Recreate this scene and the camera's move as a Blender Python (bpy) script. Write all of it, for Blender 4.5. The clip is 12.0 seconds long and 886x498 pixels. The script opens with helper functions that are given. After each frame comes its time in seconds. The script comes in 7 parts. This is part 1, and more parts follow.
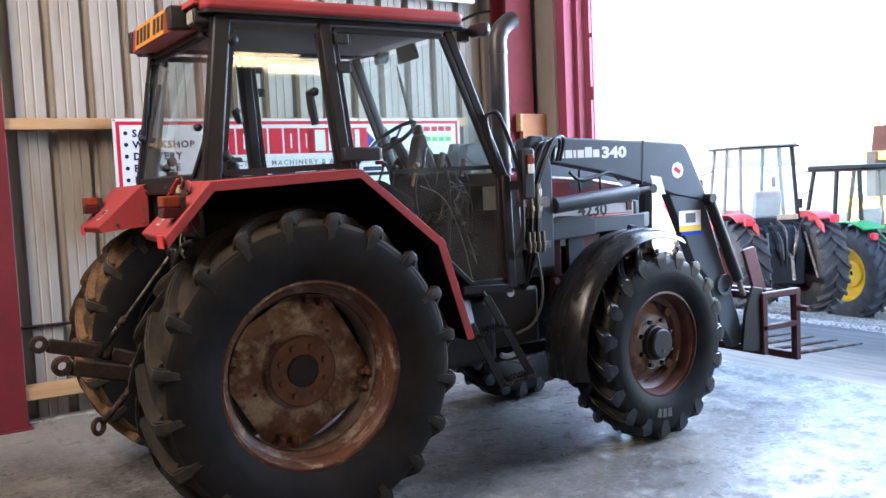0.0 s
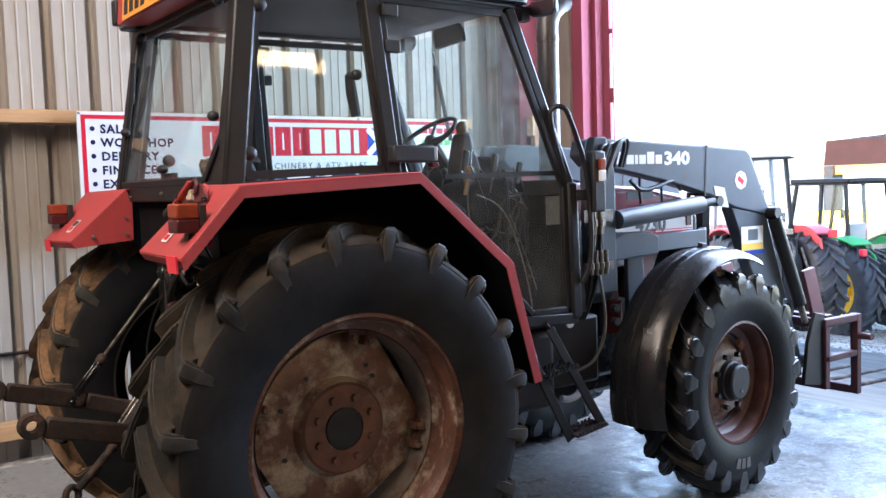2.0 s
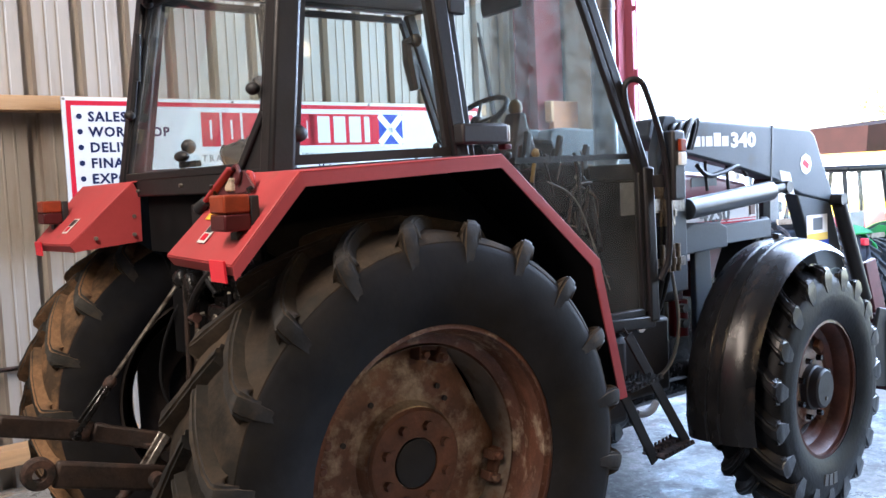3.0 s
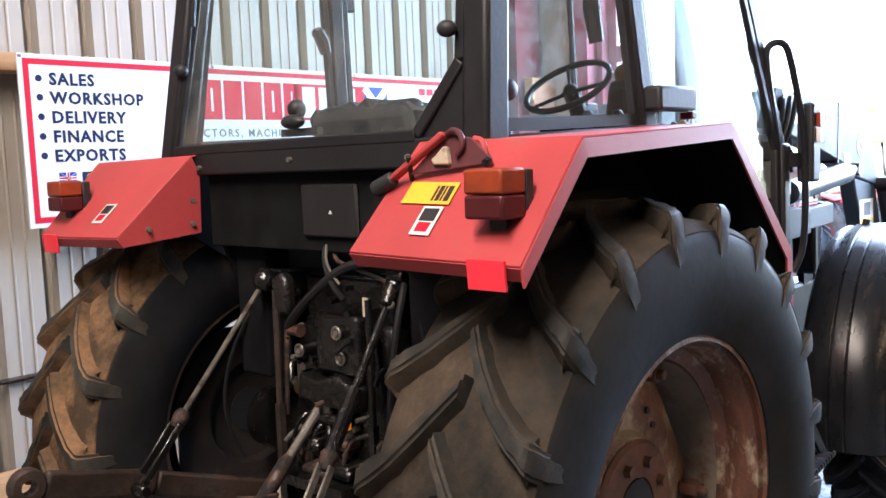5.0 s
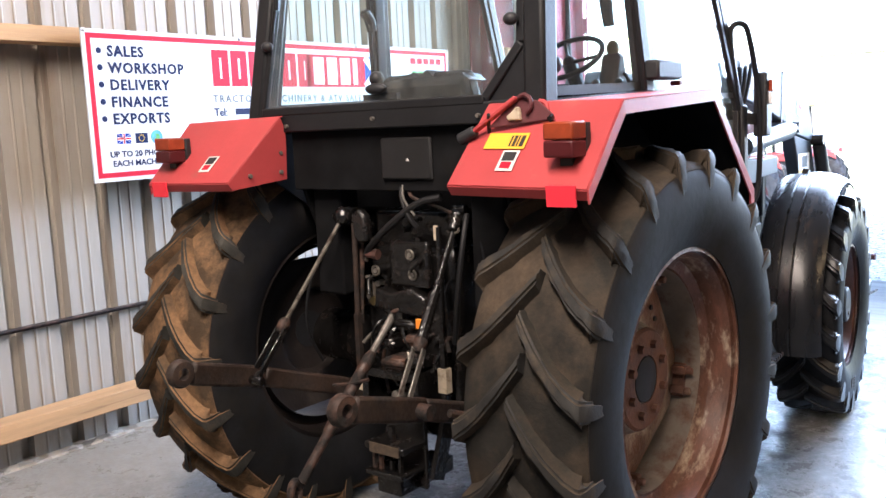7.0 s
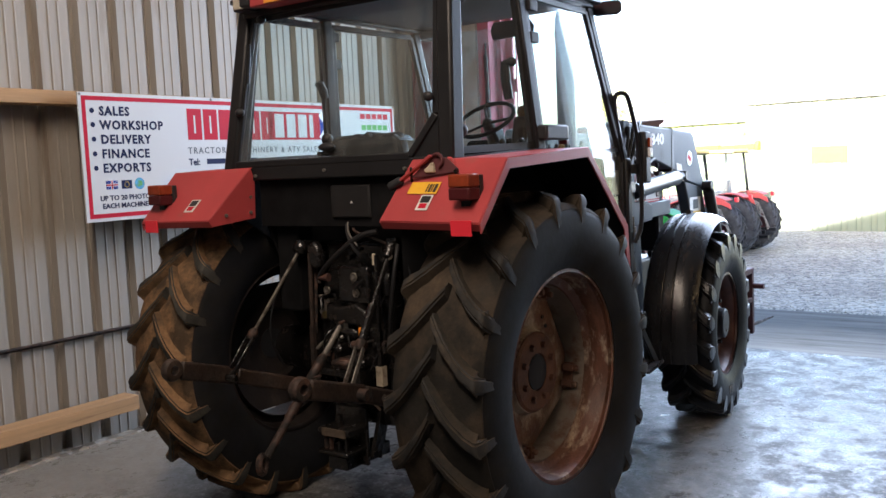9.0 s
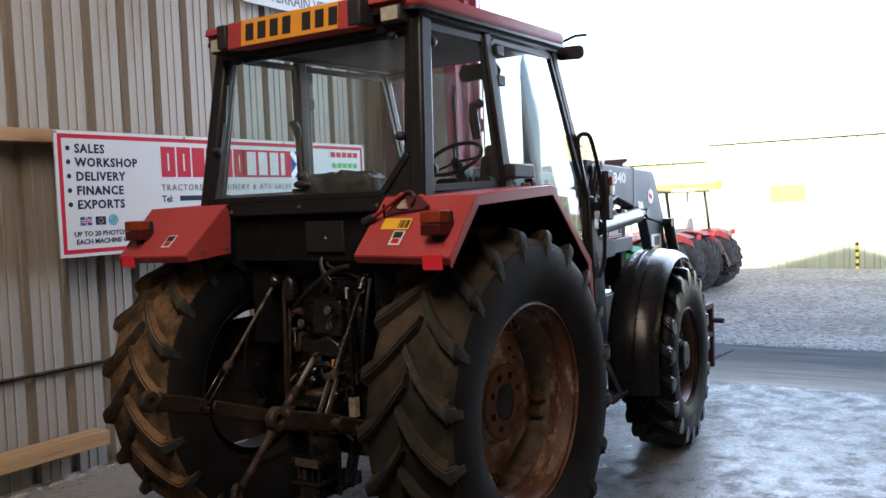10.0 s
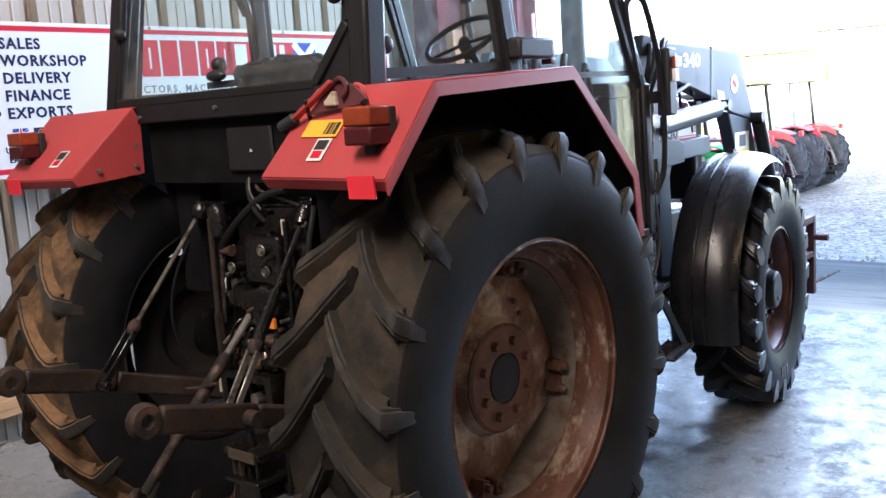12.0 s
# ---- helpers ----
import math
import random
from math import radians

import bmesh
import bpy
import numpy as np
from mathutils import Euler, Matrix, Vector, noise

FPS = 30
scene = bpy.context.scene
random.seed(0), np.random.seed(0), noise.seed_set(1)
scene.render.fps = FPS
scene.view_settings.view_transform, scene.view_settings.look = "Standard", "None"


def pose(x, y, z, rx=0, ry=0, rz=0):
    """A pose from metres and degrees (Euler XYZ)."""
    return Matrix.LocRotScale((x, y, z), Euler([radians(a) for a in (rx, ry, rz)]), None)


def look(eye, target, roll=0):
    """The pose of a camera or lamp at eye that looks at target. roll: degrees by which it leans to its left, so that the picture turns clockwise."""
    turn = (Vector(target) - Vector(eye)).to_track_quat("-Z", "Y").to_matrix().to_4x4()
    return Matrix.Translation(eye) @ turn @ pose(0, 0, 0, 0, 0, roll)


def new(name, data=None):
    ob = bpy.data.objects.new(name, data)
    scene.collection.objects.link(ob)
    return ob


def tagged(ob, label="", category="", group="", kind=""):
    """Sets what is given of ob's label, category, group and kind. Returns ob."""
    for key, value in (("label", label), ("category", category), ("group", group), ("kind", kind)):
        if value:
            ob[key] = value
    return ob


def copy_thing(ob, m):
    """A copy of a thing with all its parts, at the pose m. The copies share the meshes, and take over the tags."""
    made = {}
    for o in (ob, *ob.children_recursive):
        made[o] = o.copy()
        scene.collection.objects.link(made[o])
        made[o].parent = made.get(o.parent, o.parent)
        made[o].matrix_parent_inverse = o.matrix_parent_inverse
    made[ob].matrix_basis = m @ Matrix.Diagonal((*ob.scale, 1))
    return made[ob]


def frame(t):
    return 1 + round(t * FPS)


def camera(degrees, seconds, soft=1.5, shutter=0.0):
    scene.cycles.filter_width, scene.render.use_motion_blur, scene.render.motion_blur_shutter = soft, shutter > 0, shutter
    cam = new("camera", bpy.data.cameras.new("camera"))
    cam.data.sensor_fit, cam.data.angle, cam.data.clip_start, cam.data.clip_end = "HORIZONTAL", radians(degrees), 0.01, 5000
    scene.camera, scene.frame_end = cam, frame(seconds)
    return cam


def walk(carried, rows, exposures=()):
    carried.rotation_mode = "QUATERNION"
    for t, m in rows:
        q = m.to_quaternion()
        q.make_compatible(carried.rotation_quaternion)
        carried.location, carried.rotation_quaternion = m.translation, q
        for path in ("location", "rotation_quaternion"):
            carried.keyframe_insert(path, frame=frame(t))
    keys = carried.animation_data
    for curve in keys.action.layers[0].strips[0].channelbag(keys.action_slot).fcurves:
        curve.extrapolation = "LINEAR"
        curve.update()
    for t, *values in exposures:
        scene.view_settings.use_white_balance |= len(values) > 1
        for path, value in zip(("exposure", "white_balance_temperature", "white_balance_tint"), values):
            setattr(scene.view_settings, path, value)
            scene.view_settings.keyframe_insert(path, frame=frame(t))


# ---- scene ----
cam = camera(52.0, 12.0)
PATH = [
    (0, (-1.596, -4.714, 1.66), (-0.558, -3.012, 1.503), -2.5),
    (0.5, (-1.534, -4.557, 1.639), (-0.51, -2.847, 1.464), -2.9),
    (1, (-1.426, -4.307, 1.658), (-0.405, -2.597, 1.475), -3.0),
    (1.5, (-1.474, -4.025, 1.648), (-0.379, -2.358, 1.496), -2.0),
    (2, (-1.575, -3.684, 1.665), (-0.424, -2.055, 1.525), -1.8),
    (2.5, (-1.572, -3.372, 1.639), (-0.395, -1.76, 1.503), -2.4),
    (2.7, (-1.543, -3.229, 1.646), (-0.357, -1.625, 1.505), -2.5),
    (4.3, (-1.727, -2.215, 1.645), (-0.361, -0.766, 1.456), -2.9),
    (4.5, (-1.744, -2.125, 1.655), (-0.361, -0.692, 1.466), -2.8),
    (5, (-1.861, -1.906, 1.65), (-0.399, -0.555, 1.455), -2.3),
    (5.5, (-2.055, -1.72, 1.646), (-0.53, -0.446, 1.421), -2.1),
    (6, (-2.168, -1.729, 1.621), (-0.637, -0.47, 1.351), -2.2),
    (6.5, (-2.367, -1.912, 1.617), (-0.846, -0.646, 1.329), -2.4),
    (7, (-2.625, -2.086, 1.641), (-1.083, -0.842, 1.367), -2.6),
    (7.5, (-2.779, -2.248, 1.643), (-1.208, -1.032, 1.409), -2.5),
    (7.7, (-2.85, -2.358, 1.647), (-1.274, -1.148, 1.416), -2.5),
    (9.3, (-3.306, -2.709, 1.665), (-1.677, -1.561, 1.499), -2.5),
    (9.5, (-3.344, -2.725, 1.665), (-1.7, -1.596, 1.512), -2.4),
    (10, (-3.363, -2.752, 1.661), (-1.704, -1.64, 1.558), -2.4),
    (10.5, (-3.211, -2.725, 1.664), (-1.555, -1.607, 1.571), -3.1),
    (10.9, (-2.978, -2.685, 1.646), (-1.335, -1.553, 1.501), -3.4),
    (11, (-2.908, -2.667, 1.641), (-1.273, -1.526, 1.477), -3.3),
    (11.5, (-2.527, -2.493, 1.601), (-0.936, -1.308, 1.344), -3.2),
    (12, (-2.156, -2.39, 1.611), (-0.642, -1.119, 1.308), -4.0),
]
EXPOSURES = [(t, e, k, 17) for t, e, k in ((0.0, 3.23, 5550), (2.5, 3.38, 5550), (4.5, 3.64, 5450), (6.5, 3.86, 5450), (7.0, 3.88, 5500), (7.6, 3.4, 5650), (9.5, 2.36, 5850), (10.5, 2.03, 5900), (11.0, 2.0, 5850), (11.5, 2.35, 5800), (11.75, 2.75, 5650), (12.0, 3.25, 5400))]
walk(cam, [(t, look(eye, target, roll)) for t, eye, target, roll in PATH], EXPOSURES)

# ---- world, sun, large lights ----
SUN_EL, SUN_AZ = radians(14.4), radians(193.7)  # the sun stands low behind the shed
world = bpy.data.worlds.new("sky")
scene.world = world
world.use_nodes = True
wn = world.node_tree.nodes
sky = wn.new("ShaderNodeTexSky")
sky.sky_type, sky.sun_disc = "NISHITA", False
sky.sun_elevation, sky.sun_rotation = SUN_EL, radians(90) - SUN_AZ
sky.air_density, sky.dust_density = 1.0, 2.5
wn["Background"].inputs[1].default_value = 0.15
world.node_tree.links.new(sky.outputs[0], wn["Background"].inputs[0])
sun = new("sun", bpy.data.lights.new("sun", "SUN"))
sun.data.energy, sun.data.angle, sun.data.color = 5.0, radians(0.6), (1.0, 0.9, 0.76)
sun_from = Vector((math.cos(SUN_AZ) * math.cos(SUN_EL), math.sin(SUN_AZ) * math.cos(SUN_EL), math.sin(SUN_EL)))
sun.matrix_world = look(sun_from * 50, (0, 0, 0))


def area(name, eye, target, sx, sy, watts, colour):
    lamp = new(name, bpy.data.lights.new(name, "AREA"))
    lamp.data.shape, lamp.data.size, lamp.data.size_y = "RECTANGLE", sx, sy
    lamp.data.energy, lamp.data.color = watts, colour
    lamp.matrix_world = look(eye, target)
    return lamp


# daylight standing in the big doorway
area("doorway_daylight", (4.9, -0.35, 2.9), (0, -0.35, 1.9), 3.95, 2.9, 80, (0.78, 0.89, 1.0))
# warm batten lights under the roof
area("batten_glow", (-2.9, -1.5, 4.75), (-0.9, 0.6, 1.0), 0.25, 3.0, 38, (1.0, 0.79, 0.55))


# ---- materials ----
def nodes_of(name):
    m = bpy.data.materials.new(name)
    m.use_nodes = True
    return m, m.node_tree.nodes, m.node_tree.links, m.node_tree.nodes["Principled BSDF"]


def noise_tex(nt, lk, coord, scale, detail=6.0, rough=0.6):
    n = nt.new("ShaderNodeTexNoise")
    n.inputs["Scale"].default_value, n.inputs["Detail"].default_value, n.inputs["Roughness"].default_value = scale, detail, rough
    lk.new(coord, n.inputs["Vector"])
    return n.outputs["Fac"]


def ramp(nt, lk, fac, lo, hi):
    r = nt.new("ShaderNodeMapRange")
    r.inputs["From Min"].default_value, r.inputs["From Max"].default_value = lo, hi
    lk.new(fac, r.inputs["Value"])
    return r.outputs["Result"]


def blend(nt, lk, fac, a, b):
    n = nt.new("ShaderNodeMix")
    n.data_type = "RGBA"
    if isinstance(fac, float):
        n.inputs["Factor"].default_value = fac
    else:
        lk.new(fac, n.inputs["Factor"])
    for sock, v in ((n.inputs[6], a), (n.inputs[7], b)):
        if isinstance(v, tuple):
            sock.default_value = (*v, 1)
        else:
            lk.new(v, sock)
    return n.outputs[2]


def surf(name, base, rough=0.5, metal=0.0, var=0.25, scale=5.0, grain=70.0, bump=0.15, dirt=None, dirt_at=(0.5, 0.7), dirt_scale=4.0, dirt_rough=0.9, stretch=None, coat=0.0, per_object=0.0, spec=0.5):
    """Paint, metal, wood or rubber: a base colour that varies at two scales, with dirt or rust in patches."""
    m, nt, lk, bs = nodes_of(name)
    tc = nt.new("ShaderNodeTexCoord")
    coord = tc.outputs["Object"]
    bs.inputs["Specular IOR Level"].default_value = spec
    if per_object:
        info, add = nt.new("ShaderNodeObjectInfo"), nt.new("ShaderNodeVectorMath")
        add.operation = "ADD"
        lk.new(coord, add.inputs[0])
        lk.new(ramp_to(nt, lk, info.outputs["Random"], 0.0, 40.0), add.inputs[1])
        coord = add.outputs[0]
    if stretch:
        mp = nt.new("ShaderNodeMapping")
        mp.inputs["Scale"].default_value = stretch
        lk.new(coord, mp.inputs["Vector"])
        coord = mp.outputs["Vector"]
    big = noise_tex(nt, lk, coord, scale, 5)
    fine = noise_tex(nt, lk, coord, grain, 3)
    dark = tuple(c * (1 - var) for c in base)
    lite = tuple(min(1, c * (1 + var)) for c in base)
    col = blend(nt, lk, ramp(nt, lk, big, 0.3, 0.7), dark, lite)
    col = blend(nt, lk, ramp(nt, lk, fine, 0.35, 0.75), col, blend(nt, lk, 0.35, col, dark))
    rgh = nt.new("ShaderNodeMapRange")
    rgh.inputs["To Min"].default_value, rgh.inputs["To Max"].default_value = rough * 0.8, min(1, rough * 1.25)
    lk.new(big, rgh.inputs["Value"])
    rsock = rgh.outputs["Result"]
    if dirt:
        d = noise_tex(nt, lk, coord, dirt_scale, 9, 0.68)
        mask = ramp(nt, lk, d, *dirt_at)
        col = blend(nt, lk, mask, col, blend(nt, lk, ramp(nt, lk, fine, 0.3, 0.7), tuple(c * 0.7 for c in dirt), dirt))
        mm = nt.new("ShaderNodeMix")
        lk.new(mask, mm.inputs["Factor"])
        lk.new(rsock, mm.inputs[2])
        mm.inputs[3].default_value = dirt_rough
        rsock = mm.outputs[0]
        if metal:
            inv = nt.new("ShaderNodeMath")
            inv.operation, inv.inputs[0].default_value = "SUBTRACT", metal
            lk.new(mask, inv.inputs[1])
            lk.new(inv.outputs[0], bs.inputs["Metallic"])
    elif metal:
        bs.inputs["Metallic"].default_value = metal
    if per_object:
        oi = nt.new("ShaderNodeObjectInfo")
        hs = nt.new("ShaderNodeHueSaturation")
        lk.new(ramp_to(nt, lk, oi.outputs["Random"], 1 - per_object, 1 + per_object), hs.inputs["Value"])
        lk.new(col, hs.inputs["Color"])
        col = hs.outputs["Color"]
    lk.new(col, bs.inputs["Base Color"])
    lk.new(rsock, bs.inputs["Roughness"])
    if coat:
        bs.inputs["Coat Weight"].default_value = coat
    if bump:
        b = nt.new("ShaderNodeBump")
        b.inputs["Strength"].default_value, b.inputs["Distance"].default_value = bump, 0.004
        lk.new(fine, b.inputs["Height"])
        lk.new(b.outputs["Normal"], bs.inputs["Normal"])
    return m


def ramp_to(nt, lk, fac, lo, hi):
    r = nt.new("ShaderNodeMapRange")
    r.inputs["To Min"].default_value, r.inputs["To Max"].default_value = lo, hi
    lk.new(fac, r.inputs["Value"])
    return r.outputs["Result"]


def glass_mat(name, tint=(0.93, 0.97, 0.96), dust=0.08, dust_col=(0.55, 0.55, 0.52), mist=0.0, spots=6.0):
    """Clear pane with Fresnel gloss and a film of dust in smears."""
    m, nt, lk, bs = nodes_of(name)
    nt.remove(bs)
    out = nt["Material Output"]
    clear, gloss, film = nt.new("ShaderNodeBsdfTransparent"), nt.new("ShaderNodeBsdfGlossy"), nt.new("ShaderNodeBsdfDiffuse")
    clear.inputs[0].default_value, gloss.inputs["Roughness"].default_value = (*tint, 1), 0.02
    film.inputs[0].default_value = (*dust_col, 1)
    face, power, fr = nt.new("ShaderNodeLayerWeight"), nt.new("ShaderNodeMath"), nt.new("ShaderNodeMath")
    power.operation, power.inputs[1].default_value = "POWER", 5.0
    fr.operation, fr.inputs[1].default_value, fr.inputs[2].default_value = "MULTIPLY_ADD", 0.9, 0.035
    lk.new(face.outputs["Facing"], power.inputs[0])
    lk.new(power.outputs[0], fr.inputs[0])
    mix1, mix2 = nt.new("ShaderNodeMixShader"), nt.new("ShaderNodeMixShader")
    lk.new(fr.outputs[0], mix1.inputs[0])
    lk.new(clear.outputs[0], mix1.inputs[1])
    lk.new(gloss.outputs[0], mix1.inputs[2])
    tc = nt.new("ShaderNodeTexCoord")
    n = noise_tex(nt, lk, tc.outputs["Object"], spots, 9, 0.7)
    r = nt.new("ShaderNodeMapRange")
    r.inputs["From Min"].default_value, r.inputs["From Max"].default_value = 0.38, 0.75
    r.inputs["To Min"].default_value, r.inputs["To Max"].default_value = dust * 0.25, dust * 2.2
    lk.new(n, r.inputs["Value"])
    lk.new(r.outputs["Result"], mix2.inputs[0])
    lk.new(mix1.outputs[0], mix2.inputs[1])
    if mist:  # dried water spots let light from behind scatter through
        behind, both = nt.new("ShaderNodeBsdfTranslucent"), nt.new("ShaderNodeMixShader")
        behind.inputs[0].default_value, both.inputs[0].default_value = (*dust_col, 1), mist
        lk.new(film.outputs[0], both.inputs[1])
        lk.new(behind.outputs[0], both.inputs[2])
        film = both
    lk.new(film.outputs[0], mix2.inputs[2])
    lk.new(mix2.outputs[0], out.inputs["Surface"])
    return m


def emit_mat(name, colour, strength):
    m, nt, lk, bs = nodes_of(name)
    bs.inputs["Base Color"].default_value = (*colour, 1)
    bs.inputs["Emission Color"].default_value = (*colour, 1)
    bs.inputs["Emission Strength"].default_value = strength
    return m


RED = surf("red_paint", (0.36, 0.050, 0.052), 0.5, spec=0.3, var=0.14, scale=3, bump=0.06, dirt=(0.27, 0.15, 0.12), dirt_at=(0.60, 0.85), dirt_scale=7)
RED_DULL = surf("dull_red_paint", (0.080, 0.016, 0.020), 0.6, var=0.3, dirt=(0.06, 0.035, 0.028), dirt_at=(0.5, 0.75), dirt_scale=9)
BONNET_RED = surf("bonnet_maroon_paint", (0.17, 0.024, 0.036), 0.3, var=0.12, spec=0.4, scale=3, dirt=(0.11, 0.06, 0.05), dirt_at=(0.6, 0.85), dirt_scale=7)
BLACK = surf("black_frame_paint", (0.0115, 0.012, 0.0138), 0.42, var=0.3, spec=0.28, dirt=(0.024, 0.022, 0.020), dirt_at=(0.6, 0.9), dirt_scale=6)
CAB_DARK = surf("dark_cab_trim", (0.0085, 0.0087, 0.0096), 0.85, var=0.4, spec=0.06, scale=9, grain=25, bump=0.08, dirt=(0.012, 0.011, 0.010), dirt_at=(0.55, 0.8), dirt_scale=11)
BLACK_SATIN = surf("black_plastic", (0.018, 0.0188, 0.0212), 0.5, var=0.3, spec=0.35, dirt=(0.032, 0.030, 0.026), dirt_at=(0.6, 0.95), dirt_scale=8)
MUDGUARD = surf("black_mudguard_plastic", (0.009, 0.0093, 0.0105), 0.27, var=0.3, spec=0.33, bump=0.06, dirt=(0.085, 0.050, 0.028), dirt_at=(0.58, 0.80), dirt_scale=3.5, dirt_rough=0.6, stretch=(1.0, 3.0, 1.0))
LOADER = surf("charcoal_loader_paint", (0.056, 0.070, 0.085), 0.55, var=0.2, spec=0.25, scale=3, dirt=(0.095, 0.088, 0.076), dirt_at=(0.58, 0.86), dirt_scale=8)
GREASY = surf("greasy_dark_iron", (0.0065, 0.0061, 0.006), 0.22, var=0.5, spec=0.55, scale=14, grain=45, bump=1.0, dirt=(0.024, 0.015, 0.011), dirt_at=(0.55, 0.79), dirt_scale=18, dirt_rough=0.5)
RUSTY = surf("rusty_iron", (0.072, 0.037, 0.025), 0.45, var=0.6, spec=0.4, scale=12, bump=0.7, dirt=(0.013, 0.011, 0.010), dirt_at=(0.38, 0.58), dirt_scale=20)
BARE = surf("worn_bare_steel", (0.24, 0.225, 0.20), 0.35, metal=0.8, var=0.35, dirt=(0.045, 0.028, 0.020), dirt_at=(0.45, 0.66), dirt_scale=25)
RIM = surf("rusted_rim", (0.120, 0.052, 0.032), 0.42, spec=0.4, var=0.5, scale=9, bump=0.6, dirt=(0.44, 0.35, 0.255), dirt_at=(0.53, 0.67), dirt_scale=7, dirt_rough=0.45, stretch=(1, 2.5, 1))
DISC = surf("rusted_disc", (0.140, 0.068, 0.041), 0.42, var=0.6, scale=8, bump=0.8, dirt=(0.43, 0.36, 0.275), dirt_at=(0.47, 0.60), dirt_scale=5.5, dirt_rough=0.6)
FRONT_DISC = surf("front_disc_paint", (0.27, 0.215, 0.175), 0.5, var=0.35, scale=9, bump=0.5, dirt=(0.115, 0.045, 0.028), dirt_at=(0.47, 0.62), dirt_scale=9)
DISC_RUST = surf("deep_rust", (0.125, 0.056, 0.034), 0.65, var=0.5, scale=11, bump=0.6, dirt=(0.22, 0.15, 0.105), dirt_at=(0.58, 0.76), dirt_scale=13)
FRONT_RIM = surf("front_rim_rust", (0.090, 0.034, 0.024), 0.42, var=0.45, scale=9, bump=0.4, spec=0.4, dirt=(0.17, 0.12, 0.095), dirt_at=(0.58, 0.76), dirt_scale=8)
RUBBER = surf("tyre_rubber", (0.0165, 0.0167, 0.0185), 0.6, var=0.4, spec=0.08, scale=5, grain=30, bump=0.2, dirt=(0.027, 0.024, 0.020), dirt_at=(0.48, 0.75), dirt_scale=4)
LUG_RUBBER = surf("tread_bar_rubber", (0.026, 0.0255, 0.0245), 0.6, var=0.45, spec=0.2, scale=9, grain=40, bump=0.4, dirt=(0.085, 0.066, 0.046), dirt_at=(0.48, 0.76), dirt_scale=10, per_object=0.25)
MUD_LUG = surf("mud_stained_tread_bar", (0.034, 0.033, 0.029), 0.7, var=0.5, spec=0.2, scale=9, grain=40, bump=0.8, dirt=(0.090, 0.066, 0.043), dirt_at=(0.54, 0.74), dirt_scale=8, per_object=0.25)
# darker rim colour, used for the left rear wheel only
DARK_RIM = surf("dark_rim_back", (0.017, 0.0135, 0.0125), 0.5, var=0.5, spec=0.3, scale=6, bump=0.4, dirt=(0.065, 0.053, 0.045), dirt_at=(0.58, 0.78), dirt_scale=6)
MUDDY = surf("dried_mud_on_rubber", (0.062, 0.043, 0.027), 0.85, var=0.4, spec=0.15, scale=5, bump=0.6, dirt=(0.215, 0.128, 0.066), dirt_at=(0.44, 0.58), dirt_scale=4.2)
# dusty rubber, paled further: haze and sky light are put into the colour
YARD_RUBBER = surf("dusty_hazed_yard_tyre", (0.058, 0.061, 0.067), 0.55, var=0.4, spec=0.2, scale=8, grain=30, bump=0.2, dirt=(0.07, 0.066, 0.06), dirt_at=(0.5, 0.8), dirt_scale=6)
CLEAN_RUBBER = surf("wet_black_rubber", (0.0080, 0.0083, 0.0095), 0.45, var=0.5, spec=0.11, scale=8, grain=45, bump=0.35, dirt=(0.019, 0.018, 0.016), dirt_at=(0.55, 0.8), dirt_scale=6)
GREY_BONNET = surf("grey_bonnet_panel", (0.54, 0.53, 0.53), 0.45, var=0.08, dirt=(0.25, 0.22, 0.19), dirt_at=(0.6, 0.85), dirt_scale=6)
CHROME = surf("silvered_steel", (0.17, 0.155, 0.13), 0.34, metal=0.8, var=0.4, dirt=(0.035, 0.024, 0.017), dirt_at=(0.42, 0.60), dirt_scale=22)
EXHAUST = surf("dull_exhaust_steel", (0.075, 0.075, 0.078), 0.42, metal=0.6, var=0.35, scale=4, dirt=(0.07, 0.045, 0.03), dirt_at=(0.55, 0.8), dirt_scale=7)
AMBER = surf("amber_lens", (0.23, 0.038, 0.012), 0.35, var=0.25, spec=0.3, scale=18, bump=0.0)
RED_LENS = surf("dark_red_lens", (0.060, 0.009, 0.011), 0.35, var=0.2, spec=0.3, bump=0.0)
RED_REFLECT = surf("bright_red_reflector", (0.75, 0.03, 0.05), 0.35, var=0.05, bump=0.0)
LENS = surf("lamp_lens", (0.40, 0.37, 0.30), 0.12, var=0.3, scale=30, bump=0.1)
WHITE = surf("white_vinyl", (0.74, 0.74, 0.73), 0.4, var=0.03, bump=0.02)
WHITE_STICKER = surf("pale_sticker", (0.60, 0.60, 0.58), 0.5, var=0.1, bump=0.02)
SIGN_WHITE = surf("sign_white", (0.55, 0.555, 0.56), 0.5, spec=0.15, var=0.02, scale=1.5, bump=0.01)
SIGN_RED = surf("sign_red", (0.44, 0.012, 0.03), 0.55, spec=0.1, var=0.05, bump=0.0)
SIGN_NAVY = surf("sign_navy", (0.012, 0.016, 0.055), 0.55, spec=0.1, var=0.05, bump=0.0)
SIGN_GREY = surf("sign_grey", (0.13, 0.145, 0.16), 0.55, spec=0.1, var=0.05, bump=0.0)
SIGN_BLUE = surf("sign_blue", (0.02, 0.05, 0.30), 0.55, spec=0.1, var=0.05, bump=0.0)
SIGN_GREEN = surf("sign_green", (0.12, 0.36, 0.10), 0.55, spec=0.1, var=0.05, bump=0.0)
SIGN_SKY = surf("sign_sky_blue", (0.06, 0.28, 0.50), 0.4, var=0.4, scale=40, bump=0.0, dirt=(0.12, 0.38, 0.12), dirt_at=(0.5, 0.55), dirt_scale=30)
